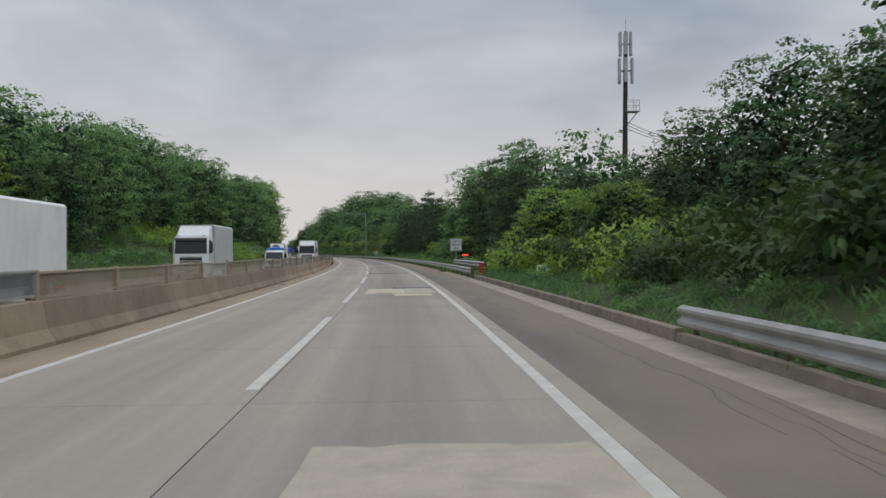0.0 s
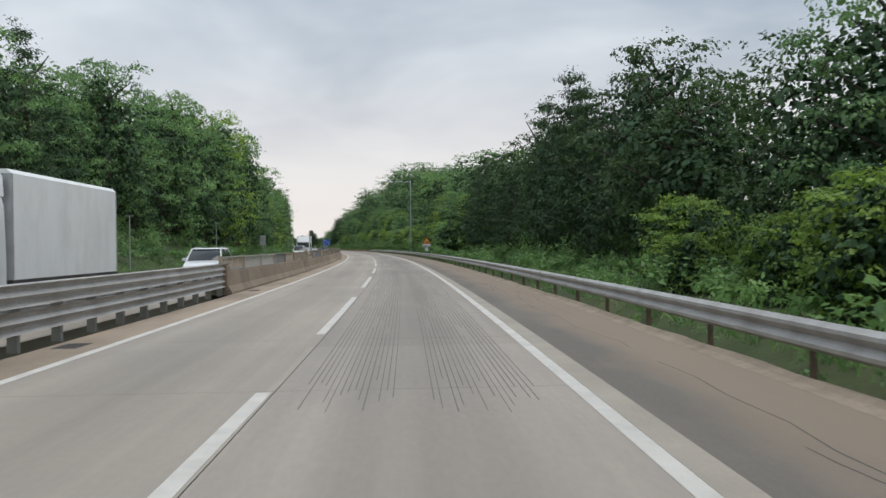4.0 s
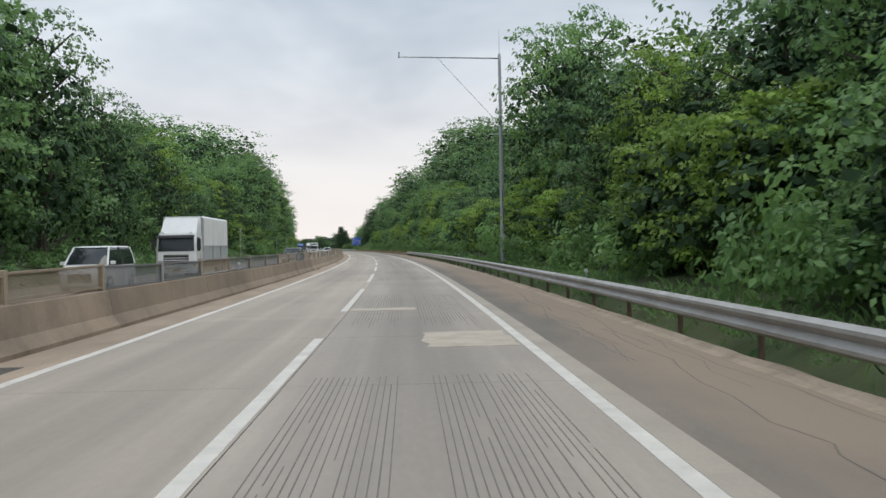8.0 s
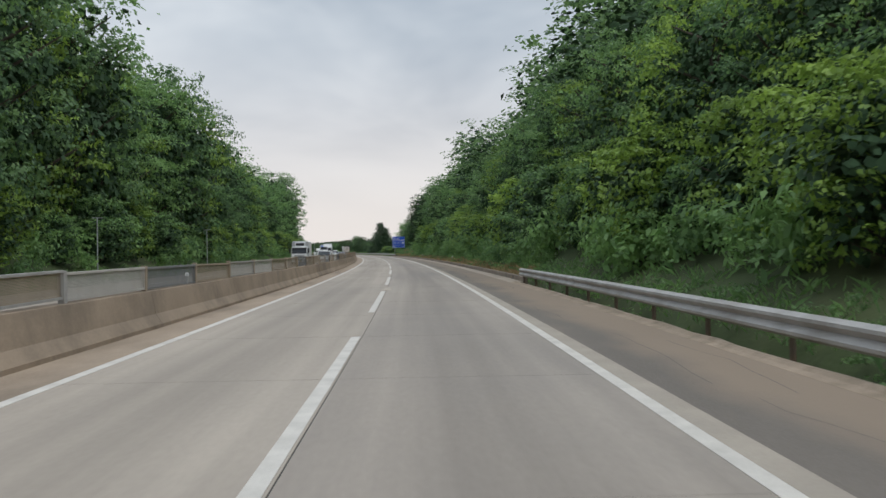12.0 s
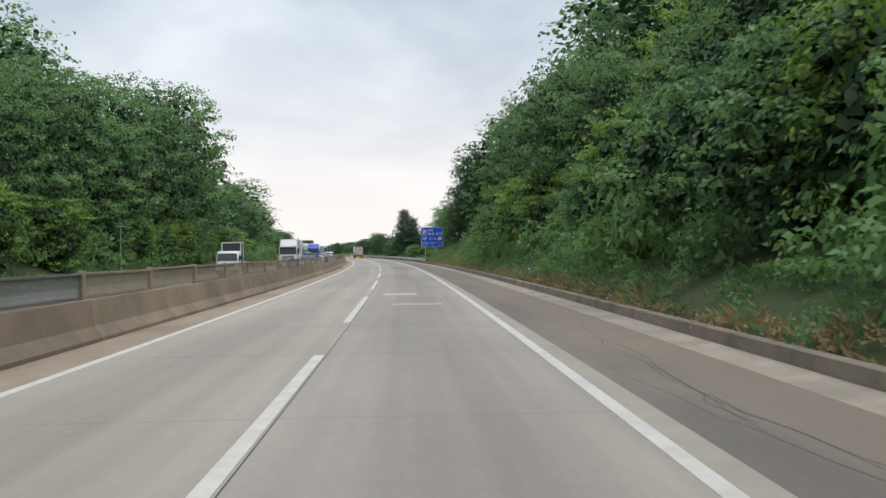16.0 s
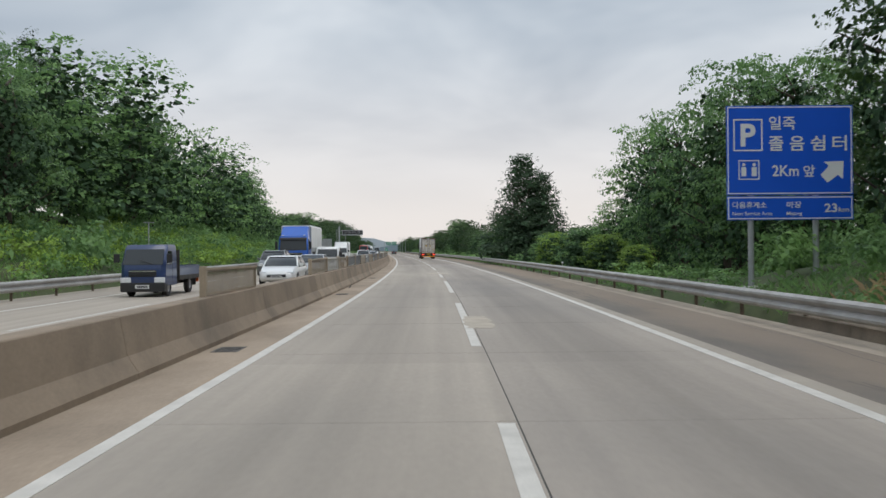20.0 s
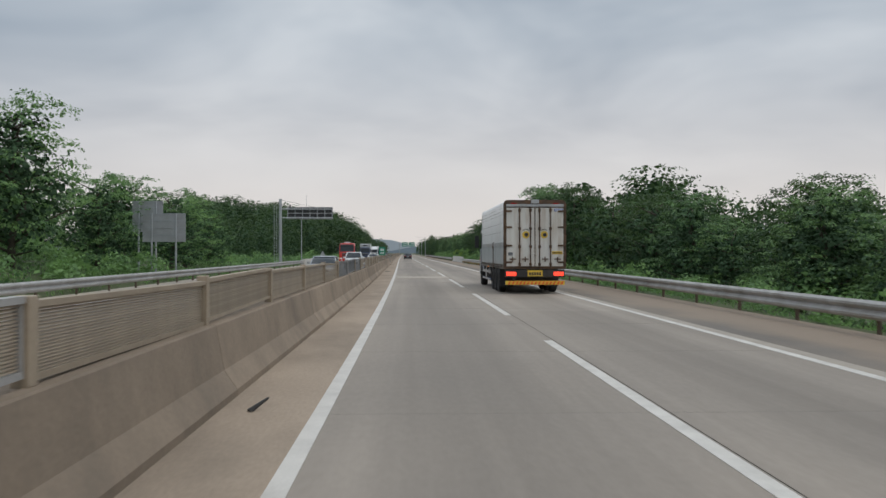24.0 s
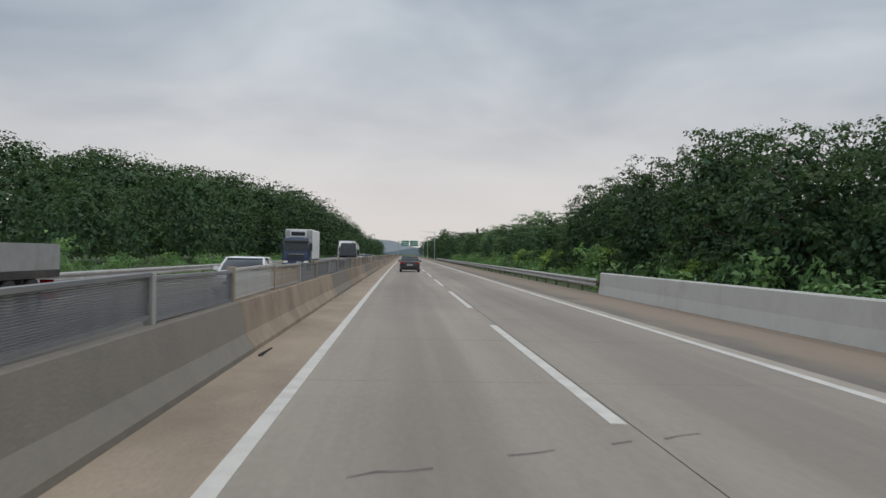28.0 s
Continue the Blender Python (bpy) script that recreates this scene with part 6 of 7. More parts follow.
# the big white wing-body lorry in our lane: box front at y = 0
def wing_truck(m):
    t = tagged(new("truck"), "white wing-body lorry with rusty rear doors and orange striped bumper", "truck", "vehicles on the road")
    t.matrix_basis = m
    hw, L, zb, zt, c = 1.245, 10.4, 1.17, 3.76, 0.17
    arc = [(hw - c + c * math.cos(a), zt - c + c * math.sin(a)) for a in (0, 0.4, 0.8, 1.2, 1.57)]
    sec = [(-hw, 2.02), (hw, 2.02)] + arc + [(-x, z) for x, z in reversed(arc)]
    part("wing_panel", Geo().loft([[(x, y, z) for x, z in sec] for y in (-L + 0.07, -0.07)]), BOXWHITE, t, "white upper wing panels, slightly dented", True)
    part("floor_frame", Geo().box(-hw + 0.02, hw - 0.02, -L + 0.05, -0.05, 1.0, 1.17, 0.0), SILL, t, "dirty grey floor sill with rust stains")
    part("inner_box", Geo().box(-hw + 0.03, hw - 0.03, -L + 0.05, -0.05, 1.171, 2.02), BOXGREY, t)
    for y0, y1 in ((-0.07, 0.0), (-L, -L + 0.07)):
        s2 = [(-hw - 0.012, zb - 0.15), (hw + 0.012, zb - 0.15)] + [(x * 1.01, z + 0.012) for x, z in arc] + [(-x * 1.01, z + 0.012) for x, z in reversed(arc)]
        part("end_frame", Geo().loft([[(x, y, z) for x, z in s2] for y in (y0, y1)]), ALU if y1 == 0 else RUST, t, "grey end frame", True)
    for sx in (-1, 1):
        lo, hi = min(sx * hw, sx * (hw + 0.014)), max(sx * hw, sx * (hw + 0.014))
        for a, b in ((-L + 0.1, -6.19), (-5.91, -0.1)):
            part("side_gate", Geo().box(lo, hi, a, b, 1.2, 1.93, 0.006), BOXGREY, t, "grey lower side gate")
        part("gate_rail", Geo().box(min(sx * hw, sx * (hw + 0.022)), max(sx * hw, sx * (hw + 0.022)), -L + 0.08, -0.08, 1.94, 2.08, 0.006), ALU, t)
        part("centre_post", Geo().box(min(sx * hw, sx * (hw + 0.03)), max(sx * hw, sx * (hw + 0.03)), -6.17, -5.93, 0.95, 2.12, 0.012), RUST, t, "rusty centre post")
        part("post_cap", Geo().box(min(sx * hw, sx * (hw + 0.045)), max(sx * hw, sx * (hw + 0.045)), -6.27, -5.83, 1.86, 1.96, 0.02), RUST, t)
        for k in range(16):
            y = -0.35 - k * 0.62 - (0.12 if k % 4 == 1 else 0)
            if abs(y + 6.05) > 0.22:
                g = Geo().box(min(sx * hw, sx * (hw + 0.022)), max(sx * hw, sx * (hw + 0.022)), y - 0.022, y + 0.022, 1.08, 1.2, 0.006)
                g.tube((sx * (hw + 0.012), y - 0.05, 1.16), (sx * (hw + 0.012), y + 0.05, 1.16), 0.014, n=6)
                part("hinge", g, SILL if k % 3 else RUST, t)
        rv = Geo()
        for z in (2.5, 2.85, 3.2, 3.47):
            for k in range(50):
                y = -0.2 - k * 0.2
                rv.box(min(sx * hw, sx * (hw + 0.007)), max(sx * hw, sx * (hw + 0.007)), y - 0.009, y + 0.009, z - 0.009, z + 0.009)
        tagged(part("rivet", rv, SILL, t), "rows of rivets along the wing panel", kind="stuff")
        part("panel_seam", Geo().box(min(sx * hw, sx * (hw + 0.005)), max(sx * hw, sx * (hw + 0.005)), -L + 0.08, -0.08, 3.33, 3.342), SILL, t)
        # side guard and tanks
        part("side_guard", Geo().box(min(sx * (hw - 0.06), sx * (hw - 0.02)), max(sx * (hw - 0.06), sx * (hw - 0.02)), -4.3, -0.15, 0.72, 0.84, 0.01), ALU, t)
        part("side_guard", Geo().box(min(sx * (hw - 0.06), sx * (hw - 0.02)), max(sx * (hw - 0.06), sx * (hw - 0.02)), -4.4, -0.1, 0.38, 0.48, 0.01), paint("guard_blue", (0.035, 0.085, 0.20)), t, "dull blue lower guard")
        for y in (-0.6, -2.2, -3.9):
            part("guard_bracket", Geo().box(min(sx * (hw - 0.12), sx * (hw - 0.06)), max(sx * (hw - 0.12), sx * (hw - 0.06)), y - 0.04, y + 0.04, 0.38, 1.0), CHASSIS, t)
        part("fuel_tank", Geo().box(sx * 0.85 - 0.28, sx * 0.85 + 0.28, -1.3, -0.35, 0.42, 0.98, 0.07), ALU, t)
        for y, z in ((-2.2, 0.82), (-2.75, 0.8), (-3.3, 0.8)):
            part("air_tank", Geo().tube((sx * 0.76, y, z), (sx * 1.1, y, z), 0.16, n=14), ALU, t, "", True)
            part("air_tank", Geo().tube((sx * 0.76, y, z - 0.33), (sx * 1.1, y, z - 0.33), 0.15, n=14), CHASSIS, t, "", True)
        for y in (-5.35, -6.65, -7.95):
            wheel(t, sx * (hw - 0.17), y, 0.51, 0.32, RIM_DARK)
        part("front_mudguard", Geo().loft([[(x, 0.75 + rr * math.cos(q), 0.51 + rr * math.sin(q)) for x, rr in ((sx * (hw - 0.02), 0.56), (sx * (hw - 0.02), 0.66), (sx * (hw - 0.34), 0.66), (sx * (hw - 0.34), 0.56))] for q in [0.25 + 0.33 * i for i in range(9)]]), BLACKP, t, "black plastic mudguard")
        wheel(t, sx * (hw - 0.17), 0.75, 0.51, 0.32, RIM_DARK)
        part("mudflap", Geo().box(sx * (hw - 0.3) - 0.28, sx * (hw - 0.3) + 0.28, -8.66, -8.62, 0.25, 1.0), BLACKP, t)
        part("mudguard", Geo().box(sx * (hw - 0.19) - 0.2, sx * (hw - 0.19) + 0.2, -8.5, -4.8, 1.04, 1.08, 0.01), CHASSIS, t)
        part("tail_light", Geo().box(sx * 0.95 - 0.2, sx * 0.95 + 0.2, -L - 0.05, -L + 0.02, 0.74, 0.9, 0.02), REDLIT, t, "lit red tail light")
        part("side_lamp", Geo().box(sx * (hw + 0.01) - 0.02, sx * (hw + 0.01) + 0.02, -3.6, -3.48, 0.98, 1.03), AMBER, t)
        part("top_marker", Geo().box(sx * 0.85 - 0.12, sx * 0.85 + 0.12, -L - 0.03, -L, 3.6, 3.65), REDLAMP, t)
    # doors
    for sx in (-1, 1):
        d = part("rear_door", Geo().box(min(sx * 0.02, sx * 1.14), max(sx * 0.02, sx * 1.14), -L - 0.035, -L - 0.002, 1.12, 3.46, 0.01), DOORWHITE, t, "off-white rear door with rust streaks")
        for x in (0.18, 0.62):
            part("lock_bar", Geo().tube((sx * x, -L - 0.075, 1.1), (sx * x, -L - 0.075, 3.5), 0.026, n=8), RUST, d)
            for z in (1.2, 1.9, 2.62, 3.36):
                part("bar_bracket", Geo().box(sx * x - 0.05, sx * x + 0.05, -L - 0.1, -L - 0.03, z - 0.06, z + 0.06, 0.01), RUST, d)
        for z in (1.28, 1.95, 2.68, 3.32):
            part("hinge", Geo().box(min(sx * 0.92, sx * 1.22), max(sx * 0.92, sx * 1.22), -L - 0.07, -L - 0.02, z - 0.035, z + 0.035, 0.008), RUST, d)
        for x in (0.4, 0.9):
            part("door_handle", Geo().box(sx * x - 0.13, sx * x + 0.13, -L - 0.09, -L - 0.06, 1.39, 1.43), RUST, d)
            part("door_handle", Geo().box(sx * x - 0.02, sx * x + 0.02, -L - 0.09, -L - 0.03, 1.3, 1.5), RUST, d)
        e = part("round_sticker", Geo().tube((sx * 0.37, -L - 0.045, 2.38), (sx * 0.37, -L - 0.034, 2.38), 0.145, n=28), YELLOW, d, "round yellow sticker with black rim")
        part("sticker_centre", Geo().tube((sx * 0.37 + 0.02, -L - 0.052, 2.38), (sx * 0.37 + 0.02, -L - 0.044, 2.38), 0.075, n=20), INK, e)
        arcg = Geo()
        pts = [(sx * 0.37 + 0.13 * math.cos(q), -L - 0.04, 2.48 + 0.12 * math.sin(q)) for q in [0.6 + 0.2 * i for i in range(11)]]
        for a, b in zip(pts, pts[1:]):
            arcg.tube(a, b, 0.012, n=5)
        part("sticker_arc", arcg, INK, d)
    part("top_beam", Geo().box(-hw + 0.1, hw - 0.1, -L - 0.06, -L, 3.5, 3.6, 0.01), ALU, t)
    part("top_lock", Geo().box(-0.16, 0.16, -L - 0.1, -L, 3.62, 3.78, 0.02), ALU, t)
    p = part("sign_plate", Geo().box(0.78, 1.12, -L - 0.045, -L - 0.035, 3.32, 3.42), paint("plate_blue", (0.03, 0.10, 0.42)), t)
    bars(p, 0.8, 1.1, -L - 0.048, 3.37, 0.05, 4, WHITEP, "letter_mark")
    p = part("sign_plate", Geo().box(0.68, 1.1, -L - 0.045, -L - 0.035, 1.6, 1.72), PLATE_Y, t)
    bars(p, 0.7, 1.08, -L - 0.048, 1.66, 0.05, 7, INK, "letter_mark")
    part("sign_plate", Geo().box(-1.08, -0.9, -L - 0.045, -L - 0.035, 1.55, 1.68), GREYP, t)
    p = part("number_plate", Geo().box(-0.3, 0.3, -L - 0.05, -L - 0.03, 0.72, 0.96), PLATE_Y, t, "yellow number plate")
    bars(p, -0.25, 0.25, -L - 0.054, 0.82, 0.12, 5)
    part("light_bar", Geo().box(-hw + 0.05, hw - 0.05, -L - 0.03, -L + 0.1, 0.68, 0.98, 0.02), CHASSIS, t)
    # plain block in place of axles and chassis parts, added to block light below
    part("underbody", Geo().box(-0.72, 0.72, -L + 0.4, -0.2, 0.5, 0.99, 0.05), CHASSIS, t)
    part("frame_rail", Geo().box(-0.85, -0.75, -L + 0.1, 1.6, 0.72, 0.98), CHASSIS, t)
    part("frame_rail", Geo().box(0.75, 0.85, -L + 0.1, 1.6, 0.72, 0.98), CHASSIS, t)
    b = part("rear_bumper", Geo().box(-hw + 0.06, hw - 0.06, -L - 0.08, -L + 0.05, 0.38, 0.54, 0.012), YELLOW, t, "yellow bumper with orange slanted stripes")
    for k in range(15):
        x = -1.1 + k * 0.15
        g = Geo().loft([[(x, y, 0.39), (x + 0.08, y, 0.39), (x + 0.15, y, 0.53), (x + 0.07, y, 0.53)] for y in (-L - 0.084, -L - 0.07)])
        part("stripe", g, ORANGE, b)
    cabt = paint("cab_silver", (0.36, 0.40, 0.46), 0.4)
    q = new("cab_mount")
    q.parent = t
    q.location = (0, 2.0, 0)
    cab_of(q, cabt, 2.42, -1.85, 0, 0.72, 3.0, 0.28, False, 3.55)
    part("wheel_arch", Geo().box(-1.2, 1.2, -2.0, -0.55, 0.72, 1.15, 0.08), cabt, q)
    for ob in list(q.children):
        ob.parent = t
        ob.location = (ob.location[0], ob.location[1] + 2.0, ob.location[2])
    bpy.data.objects.remove(q)
    return t


wing_truck(stand(765.0, 2.4))

# ---- signs, masts and roadside things ----
SIGNBLUE = material("sign_blue", (0.010, 0.105, 0.66), 0.4, vary=0.04, scale=2)
SIGNWHITE = material("sign_white", (0.78, 0.79, 0.79), 0.45, vary=0.04, scale=2)
SIGNGREEN = material("sign_green", (0.012, 0.22, 0.13), 0.4, vary=0.05, scale=2)
SIGNRED = material("sign_red", (0.62, 0.04, 0.02), 0.4, vary=0.06, scale=2)
SIGNYEL = material("sign_yellow", (0.80, 0.42, 0.03), 0.4, vary=0.06, scale=2)
SIGNBACK = material("sign_back", (0.42, 0.43, 0.44), 0.5, 0.4, vary=0.1, scale=2, dirt=(0.3, 0.28, 0.25), dirt_amount=0.4)


def letters(body, parent, mat, x, z, size, y=-0.01, bold=0.008, width=None):
    """Flat raised letters on a board that faces -y; x, z: the left foot of the line."""
    c = bpy.data.curves.new("text", "FONT")
    c.body, c.size, c.extrude, c.offset = body, size, 0.002, bold * size
    ob = bpy.data.objects.new("text", c)
    scene.collection.objects.link(ob)
    bpy.context.view_layer.update()
    me = bpy.data.meshes.new_from_object(ob.evaluated_get(bpy.context.evaluated_depsgraph_get()))
    bpy.data.objects.remove(ob)
    me.materials.clear()
    me.materials.append(mat)
    me.name = "letters"
    xs = [v.co.x for v in me.vertices]
    k = (width / (max(xs) - min(xs))) if width and xs else 1.0
    o = part("letters", me, None, parent)
    o.matrix_basis = pose(x, y, z, 90) @ Matrix.Diagonal((k, 1, 1, 1))
    return o


def board(parent, x0, x1, z0, z1, mat, rim=None, name="board"):
    b = part(name, Geo().box(x0, x1, 0.0, 0.03, z0, z1, 0.008), mat, parent)
    if rim:
        w = 0.03
        for a, c, d, e in ((x0 + w, x1 - w, z0 + w, z0 + 2 * w), (x0 + w, x1 - w, z1 - 2 * w, z1 - w), (x0 + w, x0 + 2 * w, z0 + 2 * w, z1 - 2 * w), (x1 - 2 * w, x1 - w, z0 + 2 * w, z1 - 2 * w)):
            part("border", Geo().box(a, c, -0.006, 0.0, d, e), rim, b)
    return b


# the blue lay-by sign
sg = tagged(new("road_sign"), "large blue rest-area sign on two steel posts", "road sign")
sg.matrix_basis = stand(612.8, 9.5, 0.2)
b = board(sg, -1.82, 1.82, 2.96, 5.52, SIGNBLUE, SIGNWHITE)
for a, c, d, e in ((-1.62, -0.78, 4.22, 4.26), (-1.62, -0.78, 5.10, 5.14), (-1.62, -1.58, 4.26, 5.10), (-0.82, -0.78, 4.26, 5.10), (-1.48, -0.88, 3.40, 3.43), (-1.48, -0.88, 3.93, 3.96), (-1.48, -1.45, 3.43, 3.93), (-0.91, -0.88, 3.43, 3.93)):
    part("border", Geo().box(a, c, -0.008, 0.0, d, e), SIGNWHITE, b)
letters("P", b, SIGNWHITE, -1.45, 4.38, 0.88, -0.01, 0.03)
letters("일죽", b, SIGNWHITE, -0.62, 4.86, 0.42, -0.01, 0.012, 0.76)
for i, ch in enumerate("졸음쉼터"):
    letters(ch, b, SIGNWHITE, -0.62 + 0.60 * i, 4.26, 0.47, -0.01, 0.014, 0.42)
letters("2Km", b, SIGNWHITE, -0.52, 3.5, 0.44, -0.01, 0.014, 0.76)
letters("앞", b, SIGNWHITE, 0.36, 3.5, 0.36, -0.01, 0.012, 0.34)
for x in (-1.33, -1.03):
    part("pictogram", Geo().box(x - 0.07, x + 0.07, -0.01, 0.0, 3.5, 3.76, 0.0), SIGNWHITE, b)
    part("pictogram", Geo().tube((x, -0.01, 3.83), (x, 0.0, 3.83), 0.05, n=12), SIGNWHITE, b)
g = Geo().loft([[(x, y, z) for x, z in ((1.08, 3.30), (1.38, 3.52), (1.52, 3.40), (1.55, 3.92), (0.98, 3.90), (1.12, 3.78), (0.88, 3.52))] for y in (-0.01, 0.0)])
part("arrow", g, SIGNWHITE, b)
b = board(sg, -1.82, 1.82, 2.24, 2.93, SIGNBLUE, SIGNWHITE)
letters("다음휴게소", b, SIGNWHITE, -1.68, 2.60, 0.2, -0.01, 0.01, 0.98)
letters("Next Service Area", b, SIGNWHITE, -1.68, 2.38, 0.15, -0.01, 0.008, 1.15)
letters("마장", b, SIGNWHITE, -0.12, 2.60, 0.2, -0.01, 0.01, 0.42)
letters("Majang", b, SIGNWHITE, -0.12, 2.38, 0.14, -0.01, 0.008, 0.45)
letters("23", b, SIGNWHITE, 0.98, 2.46, 0.34, -0.01, 0.014, 0.36)
letters("km", b, SIGNWHITE, 1.38, 2.46, 0.2, -0.01, 0.008, 0.3)
for x in (-1.1, 0.78):
    part("post", Geo().tube((x, 0.12, -0.8), (x, 0.12, 5.3), 0.085, n=14), STEEL, sg, "", True)
    part("footing", Geo().box(x - 0.2, x + 0.2, -0.08, 0.32, -0.5, 0.35, 0.03), PARAPET, sg)
for z in (2.6, 3.4, 4.9):
    part("brace", Geo().box(-1.75, 1.75, 0.03, 0.08, z - 0.04, z + 0.04), STEEL, sg)

# white sign: end of the variable speed limit
sg = tagged(new("road_sign"), "white square sign with three lines of black writing", "road sign")
sg.matrix_basis = stand(77.3, 8.25)
b = board(sg, -0.56, 0.56, 1.80, 2.92, SIGNWHITE, INK)
for k, line in enumerate(("가변속도", "제한구간", "종점")):
    letters(line, b, INK, -0.42 if k < 2 else -0.22, 2.58 - 0.32 * k, 0.24, -0.01, 0.01, 0.84 if k < 2 else 0.44)
part("post", Geo().tube((0, 0.07, -0.4), (0, 0.07, 2.9), 0.04, n=10), STEEL, sg)
# wild animal warning
sg = tagged(new("road_sign"), "red-edged yellow warning triangle with a white plate below", "road sign")
sg.matrix_basis = stand(227.0, 7.02)
for k, (mat, y, w) in enumerate(((SIGNRED, 0.0, 0.52), (SIGNYEL, -0.008, 0.39))):
    cz = 2.19
    pts = [(-w, cz - w * 0.55), (w, cz - w * 0.55), (0, cz + w * 1.08)]
    tri = part("triangle", Geo().loft([[(x, yy, z) for x, z in pts] for yy in (y - 0.004, y + 0.02)]), mat, sg)
part("deer", Geo().loft([[(x, y, z) for x, z in ((-0.18, 2.09), (-0.11, 2.06), (0.0, 2.09), (0.12, 2.03), (0.18, 2.07), (0.09, 2.15), (0.02, 2.22), (-0.07, 2.29), (-0.11, 2.22), (-0.14, 2.16))] for y in (-0.022, -0.012)]), INK, sg, "black leaping animal")
b = board(sg, -0.54, 0.54, 1.56, 1.88, SIGNWHITE)
letters("야생동물주의", b, INK, -0.48, 1.64, 0.18, -0.01, 0.01, 0.96)
b = board(sg, -0.2, 0.2, 1.0, 1.4, SIGNWHITE)
bars(b, -0.12, 0.12, -0.006, 1.2, 0.12, 2, INK, "letter_mark")
part("post", Geo().tube((0, 0.07, -0.4), (0, 0.07, 2.4), 0.04, n=10), STEEL, sg)
# small roadside plates
for s, u, z, w, mat, label in ((33.6, 8.6, -0.02, 0.5, SIGNGREEN, "small white plate with green marks on a short post"),):
    sg = tagged(new("marker_plate"), label, "marker plate")
    sg.matrix_basis = stand(s, u, ground_z(s, u))
    b = board(sg, -w / 2, w / 2, z, z + w, SIGNWHITE)
    bars(b, -w * 0.36, w * 0.36, -0.006, z + w * 0.66, w * 0.3, 3, mat, "letter_mark")
    bars(b, -w * 0.3, w * 0.3, -0.006, z + w * 0.25, w * 0.14, 1, mat, "letter_mark")
    part("post", Geo().tube((0, 0.06, -0.3), (0, 0.06, z + w), 0.03, n=8), STEEL, sg)
# striped end markers of the rails
for s, u in ((47.8, 7.25), (843.5, 7.75)):
    sg = tagged(new("hazard_marker"), "orange and black striped marker board at the rail's end", "marker board", "rail end markers")
    sg.matrix_basis = stand(s, u)
    b = board(sg, -0.16, 0.16, 0.35, 1.0, ORANGE)
    for k in range(4):
        z = 0.38 + 0.16 * k
        part("stripe", Geo().loft([[(-0.15, y, z + 0.06), (0.15, y, z), (0.15, y, z + 0.07), (-0.15, y, z + 0.13)] for y in (-0.006, -0.001)]), INK, b)
    part("post", Geo().tube((0, 0.06, -0.2), (0, 0.06, 1.0), 0.03, n=8), STEEL, sg)
# red warning light beside the white sign
wl_ = tagged(new("warning_light"), "lit red warning light bar on a short post", "warning light")
wl_.matrix_basis = stand(79, 9.3)
part("lamp", Geo().box(-0.3, 0.3, -0.05, 0.05, 1.32, 1.45, 0.03), REDLIT, wl_)
part("plate", Geo().box(-0.2, 0.2, 0.0, 0.03, 0.95, 1.2, 0.01), SIGNBACK, wl_)
part("post", Geo().tube((0, 0.06, -0.3), (0, 0.06, 1.35), 0.035, n=8), STEEL, wl_)


def mast(s, u, h, arm, label, guys=True):
    m = tagged(new("camera_mast"), label, "mast", "masts beside the road")
    m.matrix_basis = stand(s, u, ground_z(s, u))
    part("pole", Geo().tube((0, 0, -0.5), (0, 0, h * 0.45), 0.15, 0.13, 16), STEEL, m, "", True)
    part("pole", Geo().tube((0, 0, h * 0.45), (0, 0, h), 0.12, 0.09, 16), STEEL, m, "", True)
    part("flange", Geo().tube((0, 0, h * 0.45 - 0.05), (0, 0, h * 0.45 + 0.05), 0.19, n=16), STEEL, m)
    part("arm", Geo().tube((0, 0, h - 0.25), (-arm, 0, h - 0.12), 0.055, 0.04, 10), STEEL, m, "", True)
    part("lightning_rod", Geo().tube((0, 0, h), (0, 0, h + 1.5), 0.02, 0.008, 6), STEEL, m)
    part("arm_end", Geo().tube((-arm, 0, h - 0.2), (-arm, 0, h + 0.18), 0.05, n=8), STEEL, m)
    if guys:
        part("stay_cable", Geo().tube((-arm * 0.62, 0, h - 0.2), (0, 0, h * 0.66), 0.012, n=5), CHASSIS, m)
        c = part("camera", Geo().tube((-0.75, -0.12, h * 0.60), (-0.75, 0.22, h * 0.60), 0.1, n=12), CHASSIS, m, "dark camera on a short arm")
        part("camera_arm", Geo().tube((0, 0, h * 0.62), (-0.75, 0, h * 0.62), 0.03, n=8), STEEL, m)
        part("drop_cable", Geo().tube((-0.0, -0.2, h * 0.35), (0.16, -0.16, 0.4), 0.02, n=5), CHASSIS, m)
        part("control_box", Geo().box(-0.2, 0.2, -0.35, -0.12, 1.2, 1.8, 0.02), STEEL, m)
    return m


mast(277.0, 8.25, 13.4, 6.4, "grey steel mast with a long horizontal arm and camera")
mast(1150, 7.6, 9.0, 4.5, "grey steel mast with a horizontal arm far along the road", False)
mast(1240, 7.6, 9.0, 3.0, "grey steel mast with a horizontal arm far along the road", False)

